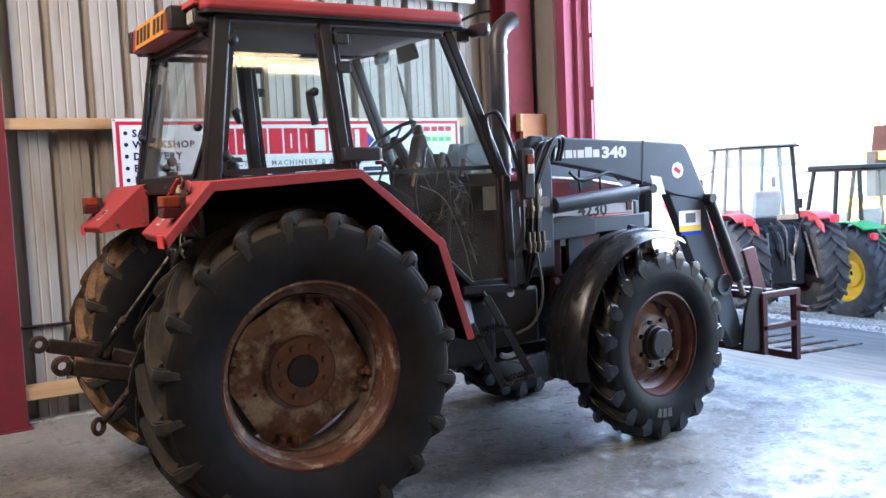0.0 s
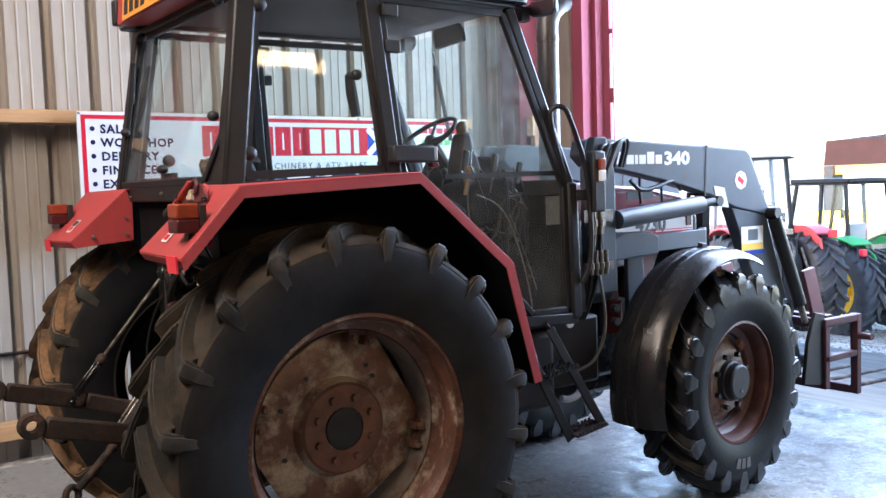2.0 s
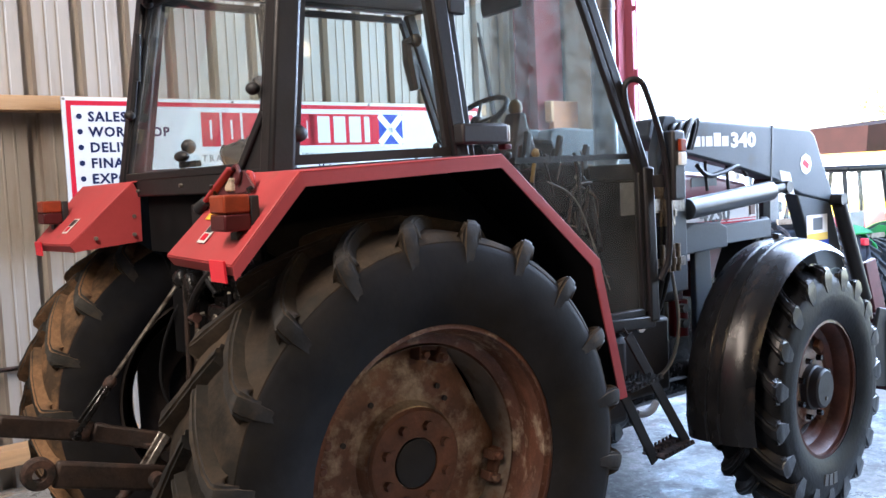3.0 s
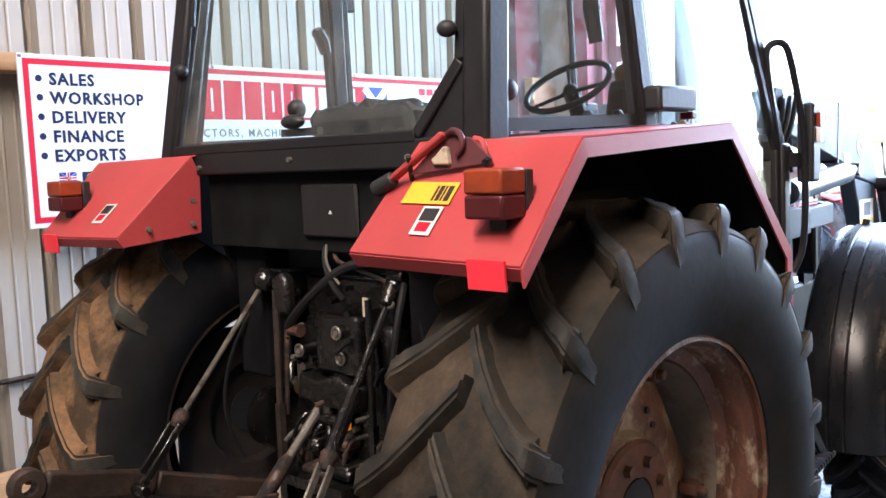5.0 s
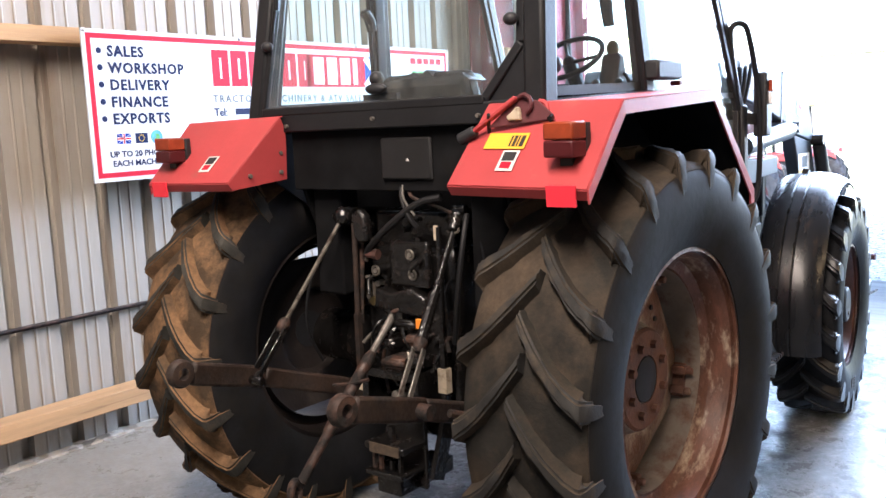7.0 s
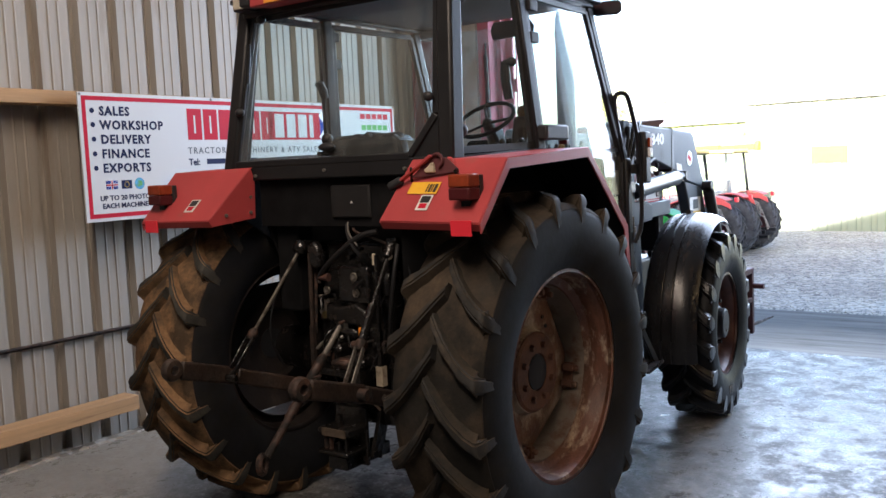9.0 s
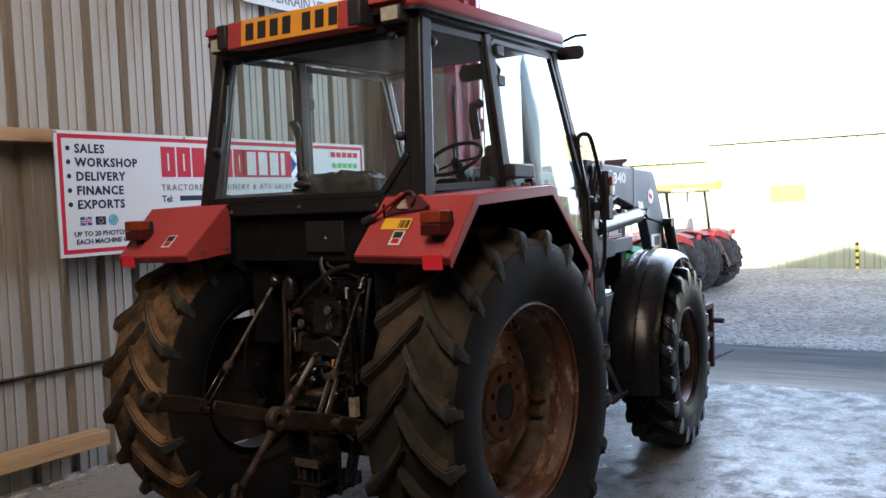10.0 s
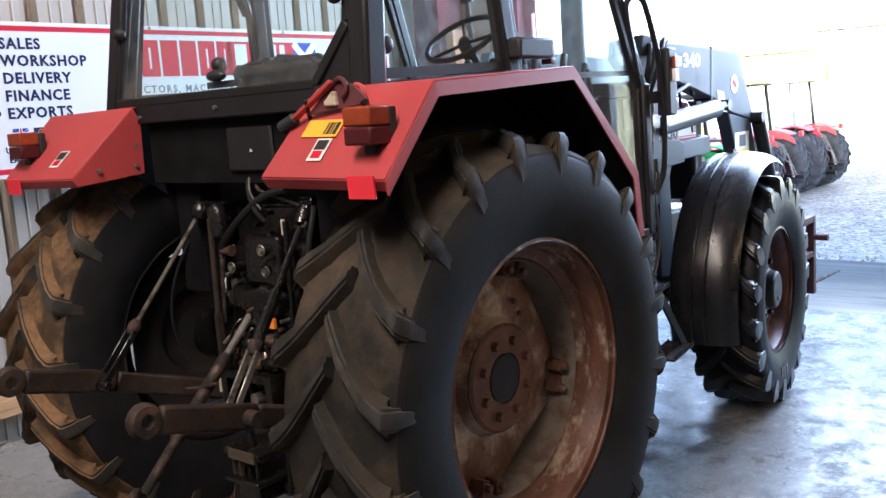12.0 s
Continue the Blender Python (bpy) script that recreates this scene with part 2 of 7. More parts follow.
YELLOW_PLATE = surf("yellow_plate", (0.70, 0.30, 0.025), 0.35, var=0.06, bump=0.02)
YELLOW_STICKER = surf("yellow_sticker", (0.72, 0.40, 0.02), 0.45, var=0.08, dirt=(0.25, 0.13, 0.05), dirt_at=(0.62, 0.75), dirt_scale=14)
CREAM = surf("cream_tape", (0.46, 0.39, 0.29), 0.6, var=0.15, dirt=(0.20, 0.15, 0.10), dirt_at=(0.52, 0.72), dirt_scale=30)
INK = surf("black_ink", (0.014, 0.014, 0.015), 0.5, var=0.1, bump=0.0)
SEAT_VINYL = surf("black_seat_vinyl", (0.010, 0.0105, 0.012), 0.6, spec=0.25, var=0.3, bump=0.3)
HOSE = surf("hydraulic_hose", (0.0085, 0.0085, 0.0095), 0.45, var=0.3, spec=0.35, bump=0.2)
LINER = surf("headliner", (0.10, 0.10, 0.105), 0.85, var=0.2, scale=3, bump=0.2)
WOOD = surf("sawn_timber", (0.42, 0.25, 0.115), 0.75, var=0.22, scale=3, grain=40, bump=0.4, stretch=(0.35, 9.0, 9.0), dirt=(0.20, 0.12, 0.06), dirt_at=(0.6, 0.75), dirt_scale=2)
WOOD_RED = surf("stained_board", (0.33, 0.14, 0.06), 0.7, var=0.2, scale=3, grain=40, bump=0.3, stretch=(0.4, 8.0, 8.0))
STEEL_RED = surf("red_oxide_column", (0.135, 0.019, 0.023), 0.6, spec=0.15, var=0.18, scale=2, dirt=(0.085, 0.03, 0.026), dirt_at=(0.55, 0.8), dirt_scale=5)
JAMB = surf("red_door_channel", (0.30, 0.064, 0.098), 0.5, spec=0.3, var=0.1, scale=2)
SHEET = surf("cladding_sheet", (0.305, 0.277, 0.24), 0.5, spec=0.25, var=0.08, scale=1.6, grain=30, bump=0.03, dirt=(0.23, 0.165, 0.11), dirt_at=(0.52, 0.82), dirt_scale=1.7, stretch=(4.0, 4.0, 0.5))
SHEET_OUT = surf("outside_cladding", (0.17, 0.20, 0.145), 0.6, var=0.06, scale=1.0)
GREEN_CLAD = surf("green_cladding", (0.34, 0.42, 0.20), 0.6, var=0.1, scale=1.0)
ROOF_DARK = surf("shed_roof_sheet", (0.30, 0.29, 0.28), 0.7, var=0.1, scale=1.0)
GREEN = surf("green_tractor_paint", (0.03, 0.30, 0.05), 0.4, var=0.1)
YELLOW = surf("yellow_paint", (0.75, 0.48, 0.02), 0.4, var=0.1)
BRIGHT_RED = surf("bright_red_paint", (0.50, 0.075, 0.075), 0.38, var=0.12)
LEAF = surf("autumn_leaves", (0.50, 0.20, 0.05), 0.8, var=0.4, scale=2)
LEAF_GREEN = surf("yellow_green_leaves", (0.48, 0.46, 0.16), 0.8, var=0.4, scale=2)
BARK = surf("tree_bark", (0.30, 0.24, 0.19), 0.9, var=0.3, scale=8)
GLASS = glass_mat("cab_glass", dust=0.014)
GLASS_DIRTY = glass_mat("dusty_door_glass", dust=0.024)
GLASS_REAR = glass_mat("smeared_rear_glass", dust=0.034)
FORK = surf("dark_maroon_fork_paint", (0.048, 0.016, 0.020), 0.55, spec=0.25, var=0.3, dirt=(0.03, 0.022, 0.02), dirt_at=(0.5, 0.75), dirt_scale=9)
GLASS_SCREEN = glass_mat("spotted_windscreen", dust=0.055, mist=0.55, spots=14.0)
GLASS_FAR = glass_mat("far_cab_glass", tint=(0.95, 0.98, 1.0), dust=0.02)
MIRROR_BACK = surf("mirror_shell", (0.02, 0.022, 0.026), 0.4, var=0.2)


def floor_mat():
    """Power-floated concrete: glossy, blotched, with scuffs and a dusty film."""
    m, nt, lk, bs = nodes_of("floated_concrete")
    co = nt.new("ShaderNodeTexCoord").outputs["Object"]
    big, mid, fine = noise_tex(nt, lk, co, 1.1, 10, 0.7), noise_tex(nt, lk, co, 6.5, 10, 0.75), noise_tex(nt, lk, co, 60, 4)
    col = blend(nt, lk, ramp(nt, lk, big, 0.36, 0.62), (0.050, 0.049, 0.047), (0.150, 0.147, 0.140))
    col = blend(nt, lk, ramp(nt, lk, mid, 0.47, 0.64), col, (0.060, 0.059, 0.057))
    wisp = noise_tex(nt, lk, co, 2.4, 12, 0.8)
    col = blend(nt, lk, ramp(nt, lk, wisp, 0.54, 0.64), col, (0.25, 0.248, 0.240))
    col = blend(nt, lk, ramp(nt, lk, fine, 0.55, 0.8), col, (0.15, 0.148, 0.143))
    bs.inputs["Specular IOR Level"].default_value = 0.35
    r = ramp_to(nt, lk, ramp(nt, lk, mid, 0.40, 0.58), 0.22, 0.66)
    speck = noise_tex(nt, lk, co, 22, 8, 0.75)
    col = blend(nt, lk, ramp(nt, lk, speck, 0.53, 0.62), col, (0.22, 0.22, 0.217))
    # paler, warmer colour along the wall, with a noisy edge
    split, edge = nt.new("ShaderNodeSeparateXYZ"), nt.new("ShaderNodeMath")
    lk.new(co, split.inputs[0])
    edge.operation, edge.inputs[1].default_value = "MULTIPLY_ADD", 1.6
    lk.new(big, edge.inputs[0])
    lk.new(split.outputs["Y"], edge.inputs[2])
    along_wall = nt.new("ShaderNodeMath")
    along_wall.operation, along_wall.inputs[1].default_value = "MULTIPLY", 0.8
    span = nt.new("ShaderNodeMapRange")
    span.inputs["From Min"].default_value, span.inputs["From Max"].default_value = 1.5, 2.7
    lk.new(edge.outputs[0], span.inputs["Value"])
    lk.new(span.outputs["Result"], along_wall.inputs[0])
    col = blend(nt, lk, along_wall.outputs[0], col, blend(nt, lk, ramp(nt, lk, fine, 0.3, 0.7), (0.21, 0.185, 0.15), (0.31, 0.285, 0.24)))
    lk.new(col, bs.inputs["Base Color"])
    lk.new(r, bs.inputs["Roughness"])
    b = nt.new("ShaderNodeBump")
    b.inputs["Strength"].default_value, b.inputs["Distance"].default_value = 0.30, 0.01
    lk.new(mid, b.inputs["Height"])
    lk.new(b.outputs["Normal"], bs.inputs["Normal"])
    return m


def gravel_mat():
    """Wet grey gravel with lighter stones."""
    m, nt, lk, bs = nodes_of("wet_gravel")
    co = nt.new("ShaderNodeTexCoord").outputs["Object"]
    vo = nt.new("ShaderNodeTexVoronoi")
    vo.inputs["Scale"].default_value = 13
    lk.new(co, vo.inputs["Vector"])
    big, mid = noise_tex(nt, lk, co, 0.35, 8, 0.65), noise_tex(nt, lk, co, 3.0, 8, 0.7)
    bw = nt.new("ShaderNodeRGBToBW")
    lk.new(vo.outputs["Color"], bw.inputs[0])
    col = blend(nt, lk, bw.outputs[0], (0.042, 0.035, 0.027), (0.60, 0.52, 0.41))
    col = blend(nt, lk, ramp(nt, lk, mid, 0.56, 0.90), col, (0.20, 0.165, 0.125))
    v2 = nt.new("ShaderNodeTexVoronoi")
    v2.inputs["Scale"].default_value = 23
    lk.new(co, v2.inputs["Vector"])
    bw2 = nt.new("ShaderNodeRGBToBW")
    lk.new(v2.outputs["Color"], bw2.inputs[0])
    col = blend(nt, lk, ramp(nt, lk, bw2.outputs[0], 0.66, 0.80), col, (0.46, 0.42, 0.37))
    col = blend(nt, lk, ramp(nt, lk, big, 0.56, 0.78), col, (0.23, 0.20, 0.165))
    lk.new(col, bs.inputs["Base Color"])
    lk.new(ramp_to(nt, lk, ramp(nt, lk, big, 0.4, 0.6), 0.55, 0.9), bs.inputs["Roughness"])
    b = nt.new("ShaderNodeBump")
    b.inputs["Strength"].default_value, b.inputs["Distance"].default_value = 0.8, 0.02
    lk.new(vo.outputs["Distance"], b.inputs["Height"])
    lk.new(b.outputs["Normal"], bs.inputs["Normal"])
    return m


WET_LUG = surf("wet_tread_bar", (0.009, 0.0094, 0.0105), 0.30, var=0.3, spec=0.4, scale=8, bump=0.25, per_object=0.15)
TREAD_MUD = surf("dusty_tread_rubber", (0.024, 0.0225, 0.020), 0.85, var=0.4, spec=0.1, scale=5, bump=0.5, dirt=(0.080, 0.060, 0.042), dirt_at=(0.44, 0.68), dirt_scale=3.0)
BARREL = surf("pale_rim_barrel", (0.20, 0.165, 0.13), 0.5, var=0.3, scale=5, dirt=(0.12, 0.055, 0.03), dirt_at=(0.5, 0.68), dirt_scale=8)
# assumed grey for walls out of view, dark enough to limit bounced daylight
UNSEEN = surf("unseen_grey_wall", (0.27, 0.265, 0.255), 0.85, var=0.15, scale=1.0)
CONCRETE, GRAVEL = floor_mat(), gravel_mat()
APRON = surf("brushed_apron_concrete", (0.19, 0.178, 0.158), 0.75, spec=0.2, var=0.35, scale=1.2, grain=25, bump=0.5, stretch=(6.0, 0.6, 1.0), dirt=(0.11, 0.102, 0.09), dirt_at=(0.48, 0.72), dirt_scale=1.5)


# ---- mesh tools ----
class Shape:
    """Collects vertices and faces of one mesh."""

    def __init__(self):
        self.v, self.f = [], []

    def add(self, verts, faces):
        n = len(self.v)
        self.v += [tuple(p) for p in verts]
        self.f += [tuple(i + n for i in f) for f in faces]
        return self

    def box(self, x0, x1, y0, y1, z0, z1):
        c = [(x, y, z) for x in (x0, x1) for y in (y0, y1) for z in (z0, z1)]
        return self.add(c, [(0, 1, 3, 2), (4, 6, 7, 5), (0, 4, 5, 1), (2, 3, 7, 6), (0, 2, 6, 4), (1, 5, 7, 3)])

    def beam(self, p0, p1, w, d, side=(0, 1, 0)):
        """A square bar from p0 to p1: w wide along side, d deep across it."""
        p0, p1 = Vector(p0), Vector(p1)
        ax = (p1 - p0).normalized()
        s = Vector(side)
        s = (s - ax * s.dot(ax)).normalized()
        t = ax.cross(s)
        c = [p + s * a * w / 2 + t * b * d / 2 for p in (p0, p1) for a, b in ((-1, -1), (1, -1), (1, 1), (-1, 1))]
        return self.add(c, [(3, 2, 1, 0), (4, 5, 6, 7)] + [(i, (i + 1) % 4, 4 + (i + 1) % 4, 4 + i) for i in range(4)])

    def cyl(self, p0, p1, r0, r1=None, n=20):
        r1 = r0 if r1 is None else r1
        p0, p1 = Vector(p0), Vector(p1)
        ax = (p1 - p0).normalized()
        s = ax.orthogonal().normalized()
        t = ax.cross(s)
        ring = [(math.cos(2 * math.pi * i / n), math.sin(2 * math.pi * i / n)) for i in range(n)]
        c = [p + (s * a + t * b) * r for p, r in ((p0, r0), (p1, r1)) for a, b in ring]
        return self.add(c, [tuple(range(n - 1, -1, -1)), tuple(range(n, 2 * n))] + [(i, (i + 1) % n, n + (i + 1) % n, n + i) for i in range(n)])

    def tube(self, pts, r, n=10, smooth=0):
        """A round bar swept along points; smooth rounds the corners."""
        pts = [Vector(p) for p in pts]
        for _ in range(smooth):
            new_pts = [pts[0]]
            for a, b in zip(pts, pts[1:]):
                new_pts += [a * 0.75 + b * 0.25, a * 0.25 + b * 0.75]
            pts = new_pts + [pts[-1]]
        rr = r if isinstance(r, (list, tuple)) else [r] * len(pts)
        if len(rr) != len(pts):
            rr = [rr[min(len(rr) - 1, int(i * len(rr) / len(pts)))] for i in range(len(pts))]
        s, c = None, []
        for i, p in enumerate(pts):
            ax = (pts[min(i + 1, len(pts) - 1)] - pts[max(i - 1, 0)]).normalized()
            s = ax.orthogonal().normalized() if s is None else (s - ax * s.dot(ax)).normalized()
            t = ax.cross(s)
            c += [p + (s * math.cos(2 * math.pi * k / n) + t * math.sin(2 * math.pi * k / n)) * rr[i] for k in range(n)]
        f = [tuple(range(n - 1, -1, -1)), tuple(range(len(c) - n, len(c)))]
        f += [(i * n + k, i * n + (k + 1) % n, (i + 1) * n + (k + 1) % n, (i + 1) * n + k) for i in range(len(pts) - 1) for k in range(n)]
        return self.add(c, f)

    def prism(self, poly, axis, lo, hi):
        """A flat outline pushed along an axis; poly holds the other two coordinates in x, y, z order."""
        n = len(poly)

        def p(q, h):
            return {"x": (h, *q), "y": (q[0], h, q[1]), "z": (*q, h)}[axis]
        c = [p(q, h) for h in (lo, hi) for q in poly]
        return self.add(c, [tuple(range(n - 1, -1, -1)), tuple(range(n, 2 * n))] + [(i, (i + 1) % n, n + (i + 1) % n, n + i) for i in range(n)])

    def slab(self, pts, thick):
        """A flat plate through points of one plane, thick along its normal."""
        pts = [Vector(p) for p in pts]
        nrm = (pts[1] - pts[0]).cross(pts[2] - pts[1]).normalized() * thick / 2
        n = len(pts)
        c = [p - nrm for p in pts] + [p + nrm for p in pts]
        return self.add(c, [tuple(range(n - 1, -1, -1)), tuple(range(n, 2 * n))] + [(i, (i + 1) % n, n + (i + 1) % n, n + i) for i in range(n)])

    def strip(self, left, right, thick):
        """A bent sheet between two edge lines, with thickness below it."""
        n = len(left)
        L, R = [Vector(p) for p in left], [Vector(p) for p in right]
        down = []
        for i in range(n):
            a = L[min(i + 1, n - 1)] - L[max(i - 1, 0)]
            nn = a.cross(R[i] - L[i]).normalized()
            down.append(nn * thick)
        c = L + R + [p + d for p, d in zip(L, down)] + [p + d for p, d in zip(R, down)]
        f = []
        for i in range(n - 1):
            a, b, e, d = i, i + 1, n + i + 1, n + i
            f += [(a, d, e, b), (2 * n + a, 2 * n + b, 2 * n + e, 2 * n + d), (a, b, 2 * n + b, 2 * n + a), (d, 2 * n + d, 2 * n + e, e)]
        f += [(0, 2 * n, 3 * n, n), (n - 1, 2 * n - 1, 4 * n - 1, 3 * n - 1)]
        return self.add(c, f)

    def lathe(self, prof, cx, cy, cz, side, n=48, closed=True):
        """Turns (radius, outward) pairs round the y axis through (cx, cy, cz)."""
        m = len(prof)
        c = [(cx + r * math.cos(2 * math.pi * k / n), cy + side * w, cz + r * math.sin(2 * math.pi * k / n)) for k in range(n) for r, w in prof]
        f = []
        for k in range(n):
            for j in range(m if closed else m - 1):
                a, b = k * m + j, k * m + (j + 1) % m
                d, e = ((k + 1) % n) * m + j, ((k + 1) % n) * m + (j + 1) % m
                f.append((a, b, e, d) if side > 0 else (a, d, e, b))
        return self.add(c, f)

    def ball(self, p, r, n=10, squash=(1, 1, 1)):
        c, f = [], []
        for i in range(n + 1):
            th = math.pi * i / n
            for k in range(2 * n):
                ph = math.pi * k / n
                c.append((p[0] + r * squash[0] * math.sin(th) * math.cos(ph), p[1] + r * squash[1] * math.sin(th) * math.sin(ph), p[2] + r * squash[2] * math.cos(th)))
        for i in range(n):
            for k in range(2 * n):
                f.append((i * 2 * n + k, (i + 1) * 2 * n + k, (i + 1) * 2 * n + (k + 1) % (2 * n), i * 2 * n + (k + 1) % (2 * n)))
        return self.add(c, f)

    def moved(self, m):
        self.v = [tuple(m @ Vector(p)) for p in self.v]
        return self


def mesh_of(name, shape, material, sharp=35):
    me = bpy.data.meshes.new(name)
    me.from_pydata(shape.v, [], shape.f)
    bm = bmesh.new()
    bm.from_mesh(me)
    bmesh.ops.remove_doubles(bm, verts=bm.verts, dist=0.00005)
    bmesh.ops.recalc_face_normals(bm, faces=bm.faces)
    bm.to_mesh(me)
    bm.free()
    me.shade_smooth()
    me.set_sharp_from_angle(angle=radians(sharp))
    for mt in (material if isinstance(material, (list, tuple)) else [material]):
        me.materials.append(mt)
    return me


def part(name, shape, material, parent, label="", bevel=0.0, segments=2, sharp=35):
    """Links a shape as one mesh object under a thing or a part."""
    ob = new(name, mesh_of(name, shape, material, sharp))
    ob.parent = parent
    if label:
        ob["label"] = label
    if bevel:
        b = ob.modifiers.new("edge", "BEVEL")
        b.width, b.segments, b.limit_method, b.angle_limit = bevel, segments, "ANGLE", radians(30)
        b.harden_normals = False
    return ob


def thing(name, label, category, group="", at=None, kind=""):
    ob = new(name)
    ob.empty_display_size = 0.1
    if at is not None:
        ob.matrix_world = at
    return tagged(ob, label, category, group, kind)


def solid(name, shape, material, label, category="", kind="", bevel=0.0, group=""):
    """A thing or piece of the setting that is one mesh."""
    ob = part(name, shape, material, None, "", bevel)
    return tagged(ob, label, category, group, kind)


def words(text, size, material, parent, m, name="letter", squeeze=1.0, depth=0.0008, bold=0.0, gap=1.0):
    """Raised lettering, a mesh for each letter, its first letter's foot at the pose m (x along the line, y up the letter)."""
    cu = bpy.data.curves.new("words", "FONT")
    cu.body, cu.size, cu.extrude, cu.offset = text, size, depth, bold
    cu.resolution_u, cu.space_character = 2, gap
    tmp = new("words", cu)
    me = bpy.data.meshes.new_from_object(tmp.evaluated_get(bpy.context.evaluated_depsgraph_get()))
    bpy.data.objects.remove(tmp)
    me.transform(m @ Matrix.Diagonal((squeeze, 1, 1, 1)))
    bm = bmesh.new()
    bm.from_mesh(me)
    bm.verts.ensure_lookup_table()
    along = (m.to_3x3() @ Vector((1, 0, 0))).normalized()
    seen, groups = set(), []
    for v in bm.verts:
        if v.index in seen:
            continue
        stack, island = [v], []
        seen.add(v.index)
        while stack:
            q = stack.pop()
            island.append(q)
            for e in q.link_edges:
                w = e.other_vert(q)
                if w.index not in seen:
                    seen.add(w.index)
                    stack.append(w)
        xs = [along.dot(q.co) for q in island]
        lo, hi = min(xs), max(xs)
        for g in groups:
            if lo < g[1] - 0.3 * min(hi - lo, g[1] - g[0]) and hi > g[0] + 0.3 * min(hi - lo, g[1] - g[0]):
                g[0], g[1] = min(lo, g[0]), max(hi, g[1])
                g[2].update(q.index for q in island)
                break
        else:
            groups.append([lo, hi, {q.index for q in island}])
    for g in groups:
        order = sorted(g[2])
        place = {i: k for k, i in enumerate(order)}
        piece = bpy.data.meshes.new(name)
        piece.from_pydata([bm.verts[i].co[:] for i in order], [], [[place[q.index] for q in f.verts] for f in bm.faces if f.verts[0].index in place])
        piece.materials.append(material)
        ob = new(name, piece)
        ob.parent = parent
    bm.free()
    bpy.data.meshes.remove(me)


# ---- the shed and the yard ----
WALL = Matrix.Rotation(radians(1.75), 4, "Z")  # the clad wall runs a little off the tractor's line
X_DOOR, EAVE, RIDGE = 4.62, 5.0, 6.6
FLOOR = 0.04


def wall_shape(shape):
    return shape.moved(WALL)


def cladding(x0, x1, y, z0, z1, pitch=0.2735, depth=0.055, phase=0.122):
    """Ribbed sheeting seen from inside: broad pans with two small ribs, narrow deep grooves between."""
    prof, x = [], x0 + phase
    while x < x1 - pitch:
        g = 0.036
        prof += [(x - g, y), (x - g * 0.85, y + depth), (x + g * 0.85, y + depth), (x + g, y)]
        for q in (0.105, 0.170):
            prof += [(x + q - 0.008, y), (x + q - 0.003, y - 0.005), (x + q + 0.003, y - 0.005), (x + q + 0.008, y)]
        x += pitch
    n = len(prof)
    s = Shape()
    back = y + depth + 0.05
    s.add([(a, b, z0) for a, b in prof] + [(a, b, z1) for a, b in prof], [(i, i + 1, n + i + 1, n + i) for i in range(n - 1)])
    s.box(x0, x1, back - 0.004, back, z0, z1)
    return s


solid("wall_north", wall_shape(cladding(-9.6, 4.45, 2.375, 0.0, EAVE)), SHEET, "cream ribbed steel cladding wall on timber rails", "wall", "structure")
# unseen walls, added; the south one stands far off to weaken its bounce
solid("wall_south", Shape().box(-9.6, X_DOOR, -12.1, -12.0, 0, EAVE - 0.8), UNSEEN, "unseen plain grey wall closing the shed", "wall", "structure")
solid("wall_west", Shape().prism([(-12.1, 0), (2.3, 0), (2.3, EAVE), (-3.3, RIDGE), (-12.1, EAVE - 0.8)], "x", -9.7, -9.6), UNSEEN, "unseen plain grey gable wall closing the shed", "wall", "structure")
# the door wall has one wide opening
solid("wall_east", Shape().box(X_DOOR, X_DOOR + 0.12, -12.1, -2.35, 0, EAVE).box(X_DOOR, X_DOOR + 0.12, -2.35, 2.62, 4.45, EAVE).prism([(-12.1, EAVE - 0.8), (-12.1, EAVE - 0.81), (2.62, EAVE), (-3.3, RIDGE)], "x", X_DOOR + 0.002, X_DOOR + 0.118), UNSEEN, "clad gable wall with a wide open doorway", "wall", "structure")
ceiling = Shape()
for a, b in (((-12.2, EAVE - 0.8), (-3.3, RIDGE)), ((-3.3, RIDGE), (2.7, EAVE))):
    ceiling.slab([(-9.8, a[0], a[1]), (X_DOOR + 0.3, a[0], a[1]), (X_DOOR + 0.3, b[0], b[1]), (-9.8, b[0], b[1])], 0.06)
solid("ceiling", ceiling, ROOF_DARK, "grey sheeted shed roof", "roof", "structure")
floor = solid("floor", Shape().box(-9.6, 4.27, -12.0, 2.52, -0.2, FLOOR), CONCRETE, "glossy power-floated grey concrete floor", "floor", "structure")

# steel columns and the red door jamb
def column(name, x, y, z1, w=0.20, d=0.22):
    z0 = FLOOR + 0.012
    s = Shape().box(x - w / 2, x + w / 2, y - d / 2, y - d / 2 + 0.014, z0, z1)
    s.box(x - w / 2, x + w / 2, y + d / 2 - 0.014, y + d / 2, z0, z1).box(x - 0.006, x + 0.006, y - d / 2 + 0.014, y + d / 2 - 0.014, z0, z1)
    s.box(x - w / 2 - 0.03, x + w / 2 + 0.03, y - d / 2 - 0.03, y + d / 2 + 0.03, FLOOR, z0)
    return solid(name, wall_shape(s), STEEL_RED, "red oxide steel column against the clad wall", "column", "structure", 0.003)


column("column_1", -0.90, 2.245, EAVE)
column("column_2", 3.56, 2.14, EAVE, 0.29, 0.24)
column("column_3", -5.6, 2.245, EAVE)
# the door channel: folded faces that step towards the opening, then the sheeted return behind it
jamb, reach = Shape(), [(3.76, 1.97), (3.76, 1.80), (3.865, 1.785), (3.855, 1.735), (3.92, 1.718), (3.935, 1.662)]
outer = [(3.96, 1.66), (3.96, 1.97)]
ring = reach + outer
k = len(ring)
